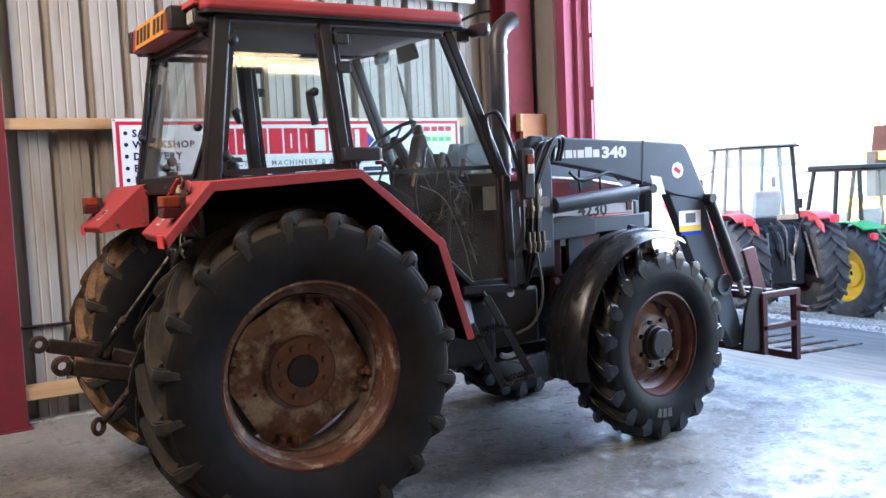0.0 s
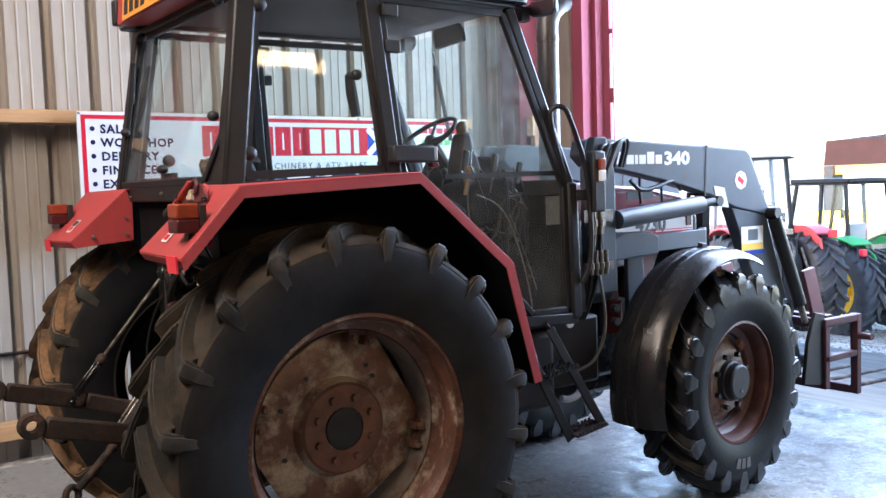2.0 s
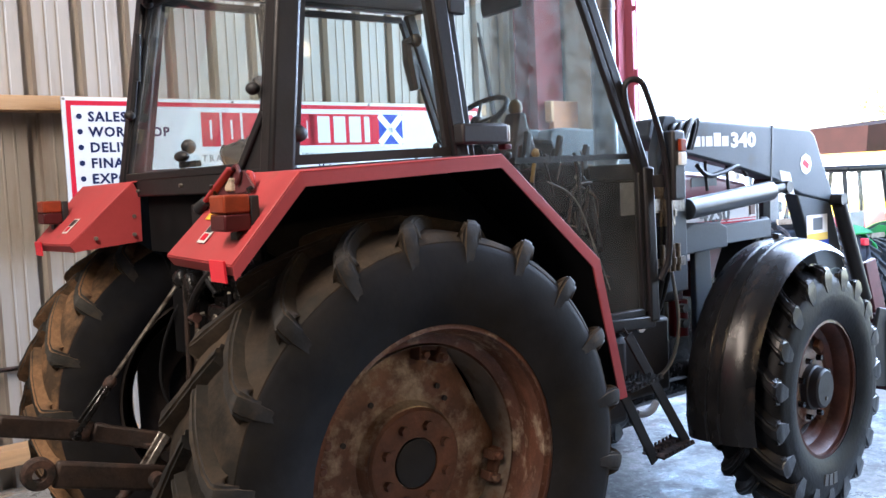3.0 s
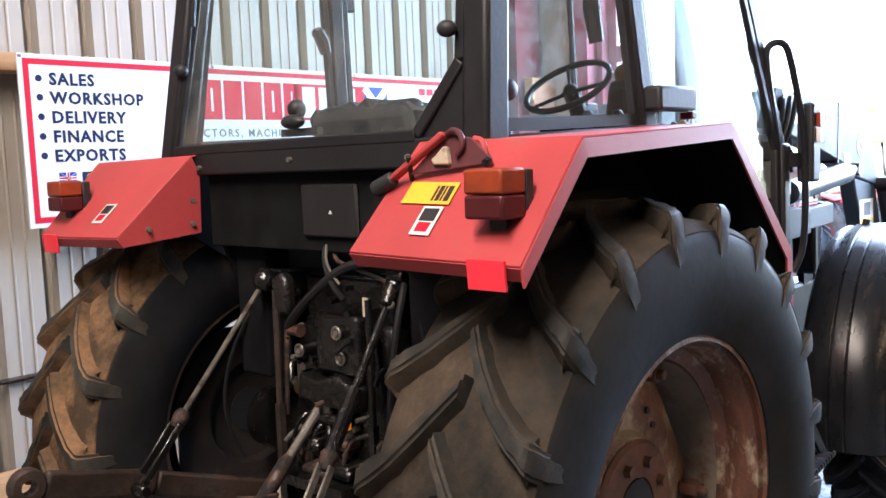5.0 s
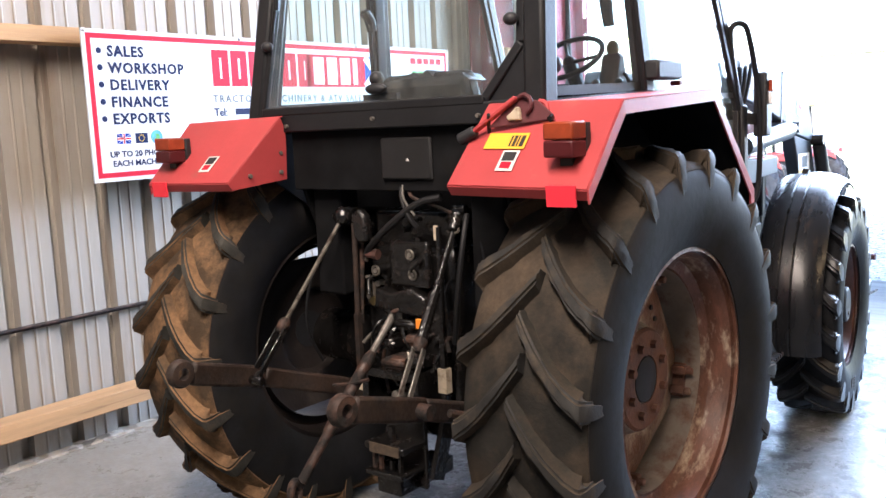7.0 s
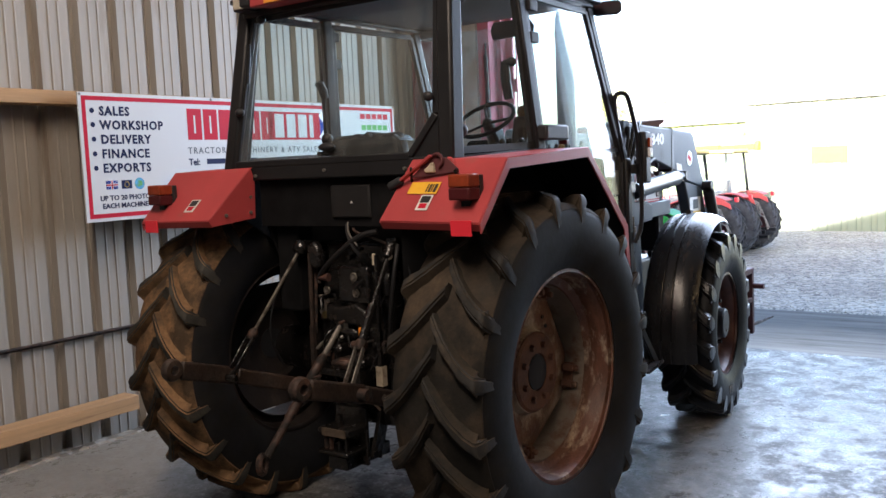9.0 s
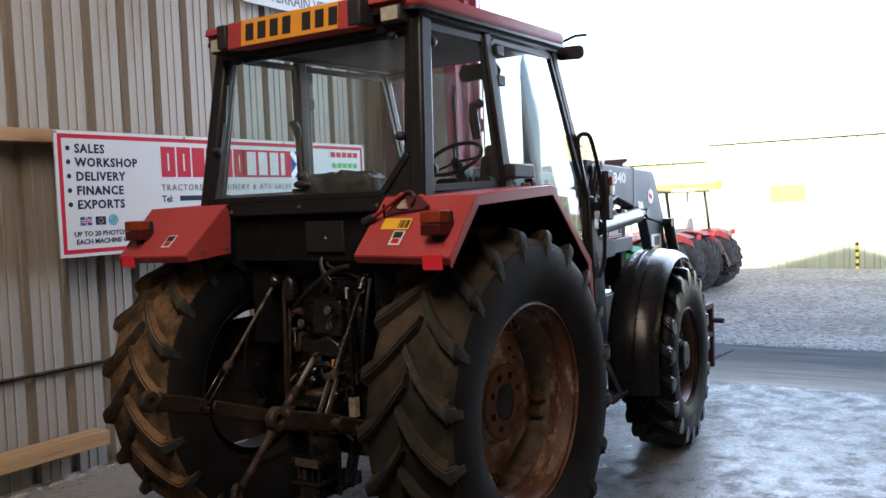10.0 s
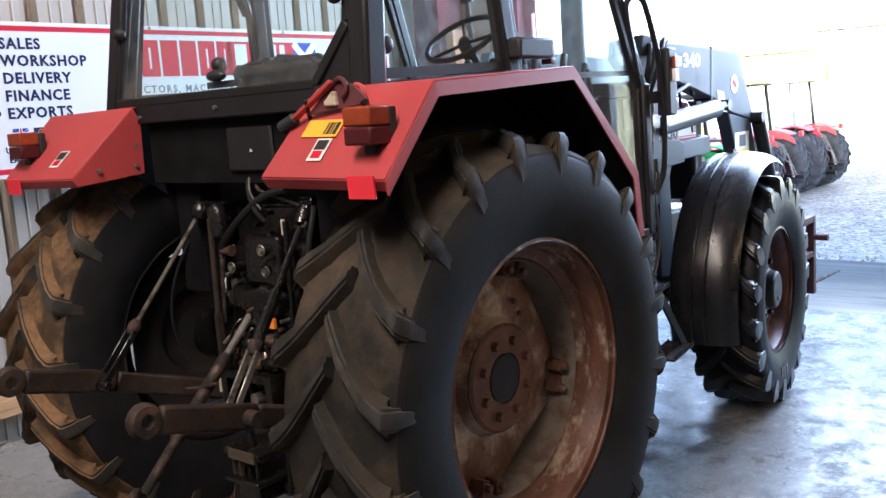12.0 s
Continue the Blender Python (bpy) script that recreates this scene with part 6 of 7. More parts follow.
# steps on both sides
for s in (-1, 1):
    stp = part("cab_step", Shape().beam((1.010, s * 0.690, 0.875), (1.180, s * 0.735, 0.510), 0.012, 0.045, (0, 1, 0)), BLACK, tractor, "black steel cab step ladder with toothed treads", 0.003, 1)
    part("stringer", Shape().beam((1.150, s * 0.640, 1.005), (1.375, s * 0.735, 0.545), 0.012, 0.045, (0, 1, 0)), BLACK, stp, "", 0.003, 1)
    for (x0, x1, y, z0, z1) in ((1.180, 1.372, 0.725, 0.530, 0.555), (1.040, 1.235, 0.690, 0.812, 0.838)):
        m = pose(x0, 0, z0, 0, -math.degrees(math.atan2(z1 - z0, x1 - x0)), 0)
        tread = Shape().box(0, x1 - x0, s * (y - 0.055), s * (y + 0.055), -0.004, 0.004)
        for k in range(8):
            for yy in (y - 0.055, y, y + 0.055):
                tread.box(0.010 + k * 0.023, 0.022 + k * 0.023, s * (yy - 0.003), s * (yy + 0.003), 0, 0.016)
        part("tread", tread.moved(m), RUSTY if z0 < 0.6 else GREASY, stp, "toothed step tread")
    part("step_hanger", Shape().beam((1.01, s * 0.69, 0.87), (1.06, s * 0.56, 1.03), 0.012, 0.05), BLACK, stp)
    part("step_hanger", Shape().beam((1.15, s * 0.64, 1.0), (1.20, s * 0.56, 1.04), 0.012, 0.05), BLACK, stp)
part("fuel_tank", Shape().box(0.72, 1.30, -0.52, -0.22, 0.60, 0.98), BLACK_SATIN, tractor, "black side fuel tank", 0.04, 3)
part("tank_strap", Shape().tube([(1.30, -0.545, 0.645), (1.34, -0.550, 0.632), (1.40, -0.545, 0.640), (1.44, -0.53, 0.660)], 0.016, 8, 2), surf("pale_blue_band", (0.50, 0.54, 0.60), 0.35, var=0.15, scale=12), tractor, "pale glossy band behind the steps")
part("fuel_tank", Shape().box(0.72, 1.30, 0.22, 0.52, 0.60, 0.98), BLACK_SATIN, tractor, "black side fuel tank", 0.04, 3)

# engine, bonnet and front axle
eng = part("engine", Shape().box(1.36, 2.35, -0.20, 0.20, 0.60, 1.20), GREASY, tractor, "dark greasy engine block", 0.03, 2)
part("sump", Shape().box(1.45, 2.2, -0.15, 0.15, 0.50, 0.62), GREASY, eng, "", 0.03)
part("front_support", Shape().box(2.2, 2.78, -0.19, 0.19, 0.62, 0.98), BLACK, eng, "", 0.02)
part("air_filter", Shape().cyl((1.55, -0.28, 1.10), (1.85, -0.28, 1.10), 0.075, n=18), BLACK_SATIN, eng)
part("filter", Shape().cyl((1.95, -0.26, 0.85), (1.95, -0.26, 1.02), 0.045, n=16), surf("filter_red", (0.30, 0.03, 0.03), 0.5), eng)
part("red_casting", Shape().box(1.86, 1.98, -0.27, -0.20, 1.02, 1.28).prism([(2.12, 1.26), (2.32, 1.26), (2.22, 1.08), (2.05, 1.02)], "y", -0.26, -0.20), RED_DULL, eng, "dull red engine side parts", 0.01)
axle = part("front_axle", Shape().beam((2.266, -0.50, 0.60), (2.266, 0.50, 0.60), 0.16, 0.17, (0, 0, 1)), GREASY, tractor, "dark front axle beam", 0.03)
for s in (-1, 1):
    part("steering_knuckle", Shape().cyl((2.266, s * 0.50, 0.46), (2.266, s * 0.50, 0.76), 0.09, n=18).cyl((2.266, s * 0.50, 0.62), (2.266, s * 0.73, 0.622), 0.10, n=20), GREASY, axle)
part("drive_shaft", Shape().cyl((1.35, 0.0, 0.55), (2.2, 0.0, 0.58), 0.04, n=14), GREASY, axle)
part("steering_ram", Shape().cyl((2.12, -0.42, 0.66), (2.12, 0.42, 0.66), 0.028, n=12), BARE, axle)
bon = part("bonnet", Shape().prism([(1.40, 1.46), (1.40, 1.665), (1.75, 1.655), (2.25, 1.615), (2.50, 1.575), (2.60, 1.50), (2.62, 1.42)], "y", -0.275, 0.275), BONNET_RED, tractor, "dark red bonnet top", 0.045, 4)
part("side_panel", Shape().prism([(1.42, 1.20), (1.42, 1.462), (2.60, 1.462), (2.60, 1.345), (2.30, 1.335), (2.05, 1.20)], "y", -0.268, 0.268), GREY_BONNET, bon, "grey bonnet side panel with red pinstripes", 0.010)
part("grille", Shape().box(2.60, 2.66, -0.25, 0.25, 1.02, 1.46), BLACK_SATIN, bon, "black front grille", 0.02)
for s in (-1, 1):
    part("pinstripe", Shape().box(1.95, 2.585, s * 0.2690, s * 0.2700, 1.358, 1.370).box(1.95, 2.585, s * 0.2690, s * 0.2700, 1.378, 1.383), SIGN_RED, bon)
    part("grille_side", Shape().box(2.05, 2.25, s * 0.277, s * 0.2785, 1.555, 1.60), INK, bon)
    part("side_lamp", Shape().box(2.535, 2.575, s * 0.268, s * 0.2745, 1.395, 1.455), RED_LENS, bon)
words("4230", 0.116, INK, bon, pose(2.125, -0.2688, 1.374, 90, 0, 0), squeeze=1.04, bold=0.003, depth=0.0012)
ex, ey = 1.70, -0.06
stack = part("exhaust", Shape().tube([(ex, ey, 1.58), (ex, ey, 2.43), (ex + 0.003, ey, 2.50), (ex + 0.030, ey, 2.56), (ex + 0.085, ey - 0.005, 2.605), (ex + 0.125, ey - 0.007, 2.62)], [0.057, 0.057, 0.057, 0.056, 0.055, 0.054], 20), EXHAUST, tractor, "dull steel exhaust stack with a curved tip")
part("exhaust_mouth", Shape().cyl((ex + 0.120, ey - 0.007, 2.619), (ex + 0.128, ey - 0.007, 2.622), 0.047, n=16), INK, stack)
for z0, r in ((2.40, 0.061), (1.70, 0.064)):
    part("exhaust_band", Shape().cyl((ex, ey, z0), (ex, ey, z0 + 0.028), r, n=20), EXHAUST, stack)
part("exhaust_collar", Shape().cyl((ex, ey, 1.56), (ex, ey, 1.665), 0.085, 0.070, 20), EXHAUST, stack)

# front mudguards
def front_guard(s):
    cx, cz = 2.266, 0.612
    prof = [(0.0, y, h) for y, h in ((0.480, -0.035), (0.492, -0.012), (0.520, 0.002), (0.560, 0.009), (0.594, 0.012), (0.600, 0.006), (0.606, 0.012), (0.652, 0.013), (0.658, 0.007), (0.664, 0.012), (0.705, 0.007), (0.745, -0.004), (0.775, -0.020), (0.792, -0.042))]
    rows = []
    for a in range(66, 178, 6):
        r = 0.678
        rows.append((cx + r * math.cos(radians(a)), cz + r * math.sin(radians(a)), math.cos(radians(a)), math.sin(radians(a))))
    rows += [(cx - 0.680, cz - 0.03, -1, 0), (cx - 0.672, cz - 0.08, -1, 0), (cx - 0.660, cz - 0.13, -1, 0)]
    sh, n = Shape(), len(prof)
    v = [(x + c * h, s * y, z + q * h) for x, z, c, q in rows for _, y, h in prof]
    v2 = [(x + c * (h - 0.006), s * y * (0.995 if y > 0.7 else 1.004), z + q * (h - 0.006)) for x, z, c, q in rows for _, y, h in prof]
    m = len(rows)
    sh.v = v + v2
    N = m * n
    for i in range(m - 1):
        for j in range(n - 1):
            a, b, c, d = i * n + j, i * n + j + 1, (i + 1) * n + j + 1, (i + 1) * n + j
            sh.f += [(a, b, c, d), (N + a, N + d, N + c, N + b)]
    for i in range(m - 1):
        for j in (0, n - 1):
            a, d = i * n + j, (i + 1) * n + j
            sh.f.append((a, d, N + d, N + a))
    for i in (0, m - 1):
        for j in range(n - 1):
            a, b = i * n + j, i * n + j + 1
            sh.f.append((a, b, N + b, N + a))
    g = part("front_mudguard", sh, MUDGUARD, tractor, "black plastic front mudguard, creased and worn")
    part("mudguard_bracket", Shape().beam((1.95, s * 0.46, 0.85), (1.72, s * 0.62, 1.02), 0.03, 0.05).beam((2.2, s * 0.50, 0.80), (2.26, s * 0.60, 1.32), 0.03, 0.05).beam((2.26, s * 0.46, 0.76), (1.92, s * 0.46, 0.86), 0.04, 0.06), BLACK, g)
    steered(g, s)


front_guard(-1)
front_guard(1)

# ---- front loader ----
loader = part("loader", Shape().cyl((3.335, -0.33, 0.83), (3.335, 0.33, 0.83), 0.062, n=24), LOADER, tractor, "charcoal front loader with worn paint")
BEAM = [(1.640, 1.790), (1.660, 1.868), (1.750, 1.880), (2.600, 1.842), (2.960, 1.822), (3.005, 1.795), (3.185, 1.465), (3.175, 1.425), (2.870, 1.478), (2.640, 1.560), (2.300, 1.640), (1.950, 1.705), (1.700, 1.735)]
LEG = [(2.835, 1.485), (3.172, 1.430), (3.325, 1.020), (3.505, 0.560), (3.530, 0.400), (3.440, 0.372), (3.300, 0.560), (3.180, 0.90), (3.060, 1.010)]
for s in (-1, 1):
    lo, hi = sorted((s * 0.265, s * 0.360))
    arm = part("loader_arm", Shape().prism(BEAM, "y", lo, hi), LOADER, loader, "charcoal bent loader arm", 0.012)
    part("arm_leg", Shape().prism(LEG, "y", lo + 0.008, hi - 0.008), LOADER, arm, "", 0.010)
    part("arm_seam", Shape().beam((2.590, s * 0.313, 1.560), (2.610, s * 0.313, 1.844), 0.100, 0.010, (0, 1, 0)), BLACK, arm)
    part("tower", Shape().prism([(1.580, 1.10), (1.580, 1.72), (1.640, 1.880), (1.720, 1.880), (1.780, 1.70), (1.780, 1.10)], "y", s * 0.405, s * 0.455), LOADER, loader, "charcoal loader tower", 0.008)
    part("tower_cap", Shape().cyl((1.690, s * 0.40, 1.815), (1.690, s * 0.468, 1.815), 0.030, n=16), BLACK, loader)
    part("subframe", Shape().prism([(1.50, 1.235), (1.50, 1.30), (1.78, 1.345), (1.90, 1.392), (2.10, 1.385), (2.16, 1.36), (2.16, 1.265), (1.80, 1.248)], "y", s * 0.320, s * 0.400), LOADER, loader, "charcoal loader subframe bracket", 0.008)
    part("subframe_rail", Shape().beam((2.08, s * 0.345, 1.318), (2.64, s * 0.305, 1.322), 0.040, 0.095).beam((2.62, s * 0.305, 1.322), (2.80, s * 0.175, 1.322), 0.040, 0.095), LOADER, loader, "charcoal loader subframe rail", 0.006)
    part("front_post", Shape().beam((2.815, s * 0.160, 1.56), (2.795, s * 0.160, 0.90), 0.06, 0.065).beam((2.62, s * 0.175, 0.98), (2.80, s * 0.165, 0.98), 0.03, 0.08), BLACK, loader)
    part("mid_post", Shape().prism([(1.98, 0.70), (1.98, 1.26), (2.10, 1.26), (2.14, 0.70)], "y", s * 0.31, s * 0.34), LOADER, loader, "", 0.006)
    cyl = part("lift_ram", Shape().cyl((1.800, s * 0.440, 1.462), (2.450, s * 0.440, 1.517), 0.048, n=22), surf("ram_paint", (0.055, 0.065, 0.078), 0.32, var=0.2), loader, "grey hydraulic lift ram")
    part("ram_rod", Shape().cyl((2.450, s * 0.440, 1.517), (2.590, s * 0.440, 1.530), 0.024, n=14).cyl((2.590, s * 0.350, 1.530), (2.590, s * 0.465, 1.530), 0.030, n=14), BLACK, cyl)
    tilt = part("tilt_ram", Shape().cyl((3.182, s * 0.394, 1.410), (3.440, s * 0.394, 0.865), 0.040, n=20), BLACK, loader, "black tilt ram")
    part("ram_rod", Shape().cyl((3.440, s * 0.394, 0.865), (3.497, s * 0.394, 0.745), 0.020, n=12), CHROME, tilt, "bright ram rod")
    part("knee_pin", Shape().cyl((3.180, s * 0.340, 1.440), (3.180, s * 0.425, 1.440), 0.034, n=16), BLACK, loader)
    part("eye_ring", Shape().lathe([(0.050, 0.0), (0.050, 0.020), (0.072, 0.022), (0.074, 0.0)], 3.335, s * 0.353, 0.83, s, 28), LOADER, loader)
    part("sticker", Shape().slab([(2.700, s * 0.3615, 1.500), (2.800, s * 0.3615, 1.485), (2.760, s * 0.3615, 1.600), (2.665, s * 0.3615, 1.615)], 0.001), WHITE_STICKER, arm, "pale sticker")
    part("sticker", Shape().cyl((2.912, s * 0.3605, 1.640), (2.912, s * 0.3620, 1.640), 0.055, n=8), WHITE_STICKER, arm, "pale round sticker")
    part("sticker_mark", Shape().beam((2.885, s * 0.3624, 1.655), (2.935, s * 0.3624, 1.625), 0.001, 0.030), SIGN_RED, arm)
    mk = part("maker_sticker", Shape().box(2.925, 3.130, s * 0.3525, s * 0.3535, 1.225, 1.365), WHITE, arm, "white, yellow and blue maker's sticker")
    part("sticker_band", Shape().box(2.925, 3.130, s * 0.3535, s * 0.3542, 1.225, 1.265), YELLOW, mk)
    part("sticker_band", Shape().box(2.940, 3.145, s * 0.3535, s * 0.3542, 1.198, 1.225), SIGN_BLUE, mk)
    part("sticker_mark", Shape().box(2.985, 3.080, s * 0.3535, s * 0.3542, 1.282, 1.348), SIGN_GREY, mk)
    x0 = 1.880
    for k, w in enumerate((0.082, 0.064, 0.032, 0.060, 0.066, 0.060)):
        h = 0.064 if k in (0, 4) else 0.048
        part("name_block", Shape().box(x0, x0 + w - 0.010, s * 0.3605, s * 0.3618, 1.744, 1.744 + h), WHITE_STICKER, arm, "plain white block of the maker's name")
        x0 += w
    words("340", 0.096, WHITE_STICKER, arm, pose(2.252, -0.3607, 1.740, 90, 0, 0) if s < 0 else pose(2.48, 0.3607, 1.740, 90, 0, 180), squeeze=1.45, bold=0.004)
    part("tool_arm", Shape().prism([(3.44, 0.36), (3.48, 0.62), (3.56, 0.80), (3.66, 0.78), (3.70, 0.40), (3.62, 0.33)], "y", s * 0.40, s * 0.425), BLACK, loader, "charcoal tool carrier plate", 0.006)
    part("red_plate", Shape().prism([(3.58, 1.05), (3.70, 1.07), (3.83, 0.72), (3.83, 0.42), (3.73, 0.42), (3.70, 0.72)], "y", s * 0.30, s * 0.33), RED_DULL, loader, "dull red tool plate", 0.006)
part("cross_tube", Shape().cyl((3.60, -0.40, 0.48), (3.60, 0.40, 0.48), 0.04, n=16), LOADER, loader)
for x in (2.092, 2.260):
    part("hose_hanger", Shape().tube([(x, -0.33, 1.675), (x - 0.004, -0.335, 1.60), (x - 0.003, -0.34, 1.535)], 0.008, 8, 1), BLACK, loader)
# hoses on the loader's right tower
COUPLING = surf("tarnished_coupling", (0.15, 0.125, 0.09), 0.4, metal=0.7, var=0.4, scale=30, dirt=(0.06, 0.035, 0.02), dirt_at=(0.5, 0.66), dirt_scale=30)
for k in range(5):
    y, x = -0.47 - 0.012 * (k % 2), 1.60 + 0.022 * k
    part("hose", Shape().tube([(x - 0.02, y + 0.01, 1.60), (x + 0.01, y - 0.02, 1.72), (x + 0.06 + 0.014 * k, y - 0.01, 1.835 + 0.010 * k), (x + 0.14 + 0.016 * k, y + 0.02, 1.835 + 0.008 * k), (x + 0.15 + 0.01 * k, y + 0.06, 1.73)], 0.011, 8, 2), HOSE, loader, "black looped hose")
    cpl = part("coupling", Shape().cyl((x - 0.02, y + 0.005, 1.40), (x - 0.02, y + 0.005, 1.60), 0.012, n=10).cyl((x - 0.02, y + 0.005, 1.44), (x - 0.02, y + 0.005, 1.47), 0.019, n=8).cyl((x - 0.02, y + 0.005, 1.53), (x - 0.02, y + 0.005, 1.57), 0.019, n=8), COUPLING, loader, "tarnished hose coupling")
    part("hose", Shape().tube([(x - 0.02, y + 0.005, 1.40), (x - 0.03, y + 0.01, 1.20), (x - 0.05 - 0.02 * k, y + 0.05, 0.95), (x - 0.12 - 0.02 * k, y + 0.14, 0.84)], 0.010, 8, 2), HOSE, loader)
for z0, z1 in ((1.46, 1.52), (1.22, 1.26)):
    part("coupling_bracket", Shape().box(1.54, 1.74, -0.475, -0.460, z0, z1), BARE, loader)
for k in range(4):
    part("coupling", Shape().cyl((1.575 + 0.035 * k, -0.478, 1.20), (1.575 + 0.035 * k, -0.478, 1.32), 0.012, n=8).cyl((1.575 + 0.035 * k, -0.478, 1.23), (1.575 + 0.035 * k, -0.478, 1.26), 0.018, n=8), COUPLING, loader)
part("pale_cable", Shape().tube([(1.62, -0.49, 1.20), (1.66, -0.50, 0.95), (1.58, -0.50, 0.78), (1.46, -0.48, 0.74)], 0.008, 8, 2), surf("grey_hose", (0.20, 0.19, 0.17), 0.5), loader)
part("hose", Shape().tube([(2.0, -0.35, 1.66), (2.06, -0.36, 1.60), (2.20, -0.36, 1.62), (2.34, -0.35, 1.66), (2.42, -0.33, 1.60)], 0.012, 8, 2), HOSE, loader)
sl = part("side_lamp_box", Shape().box(1.40, 1.475, -0.690, -0.630, 1.52, 1.80), BLACK_SATIN, tractor, "black bracket with a small orange and white side lamp", 0.010)
part("side_lens", Shape().box(1.425, 1.462, -0.706, -0.690, 1.715, 1.765), AMBER, sl, "orange lens", 0.004)
part("side_lens", Shape().box(1.425, 1.462, -0.706, -0.690, 1.660, 1.712), WHITE, sl, "white lens", 0.004)
part("side_arm", Shape().beam((1.34, -0.60, 1.60), (1.44, -0.65, 1.60), 0.04, 0.05), BLACK, sl)
part("cab_side_panel", Shape().prism([(1.36, 1.02), (1.36, 1.62), (1.52, 1.58), (1.56, 1.02)], "y", -0.46, -0.44), BLACK_SATIN, tractor, "black panel behind the hoses", 0.006)
part("battery_box", Shape().box(1.30, 1.66, -0.44, -0.22, 0.66, 1.00), BLACK_SATIN, tractor, "dark box under the cab front", 0.02)
part("round_plate", Shape().cyl((1.44, -0.46, 0.98), (1.44, -0.468, 0.98), 0.025, n=14), WHITE_STICKER, tractor)
for z in (0.93, 1.0):
    part("bolt", Shape().cyl((1.86, -0.345, z), (1.86, -0.375, z), 0.022, n=8), BARE, loader)

# red fork frame on the loader
fork = thing("fork_frame", "dark maroon steel fork frame with long tines on the loader", "loader fork")
for s in (-1, 1):
    y0, y1 = s * 0.395, s * 0.445
    fr = Shape().box(4.00, 4.05, y0, y1, 0.215, 0.745).box(3.64, 4.00, y0, y1, 0.700, 0.745).box(3.64, 4.00, y0, y1, 0.47, 0.51)
    fr.box(3.64, 3.69, y0, y1, 0.30, 0.700)
    part("side_frame", fr, FORK, fork, "", 0.006)
    part("pin", Shape().cyl((4.025, s * 0.445, 0.60), (4.025, s * 0.53, 0.60), 0.022, n=14), FORK, fork)
for x, z in ((3.64, 0.690), (3.64, 0.30), (3.995, 0.215)):
    part("cross_bar", Shape().box(x, x + 0.055, -0.395, 0.395, z, z + 0.055), FORK, fork, "", 0.006)
part("cross_bar", Shape().box(3.78, 3.86, -0.36, 0.36, 0.715, 0.750), FORK, fork, "", 0.006)
for y in (-0.33, -0.11, 0.11, 0.33):
    part("tine", Shape().tube([(4.02, y, 0.235), (4.50, y, 0.215), (4.95, y, 0.195)], [0.016, 0.014, 0.007], 10), RUSTY, fork, "long thin tine")


# ---- parked machines in the yard ----
def ground_z(x):
    return float(np.interp(x, gx, gz))


def yard_wheel(name, parent, cx, cy, R, W, s, disc_mat, n=18):
    rim = R * 0.56
    w = part(name, Shape().lathe([(rim * 0.1, 0.02), (rim * 0.5, 0.03), (rim * 0.55, -0.02), (rim * 0.93, -0.02), (rim, W * 0.42), (rim * 1.04, W * 0.42), (rim * 1.04, -W * 0.42), (rim, -W * 0.42), (rim * 0.9, -0.05), (rim * 0.1, -0.02)], cx, cy, R, s, 32), disc_mat, parent)
    half = tyre_section(R, rim, W, 0.05)
    prof = [(r, q * W / 2) for q, r in reversed(half[1:])] + [(r, -q * W / 2) for q, r in half]
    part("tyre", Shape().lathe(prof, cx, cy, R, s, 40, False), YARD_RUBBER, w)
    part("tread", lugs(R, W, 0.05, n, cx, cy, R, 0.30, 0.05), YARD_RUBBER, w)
    return w


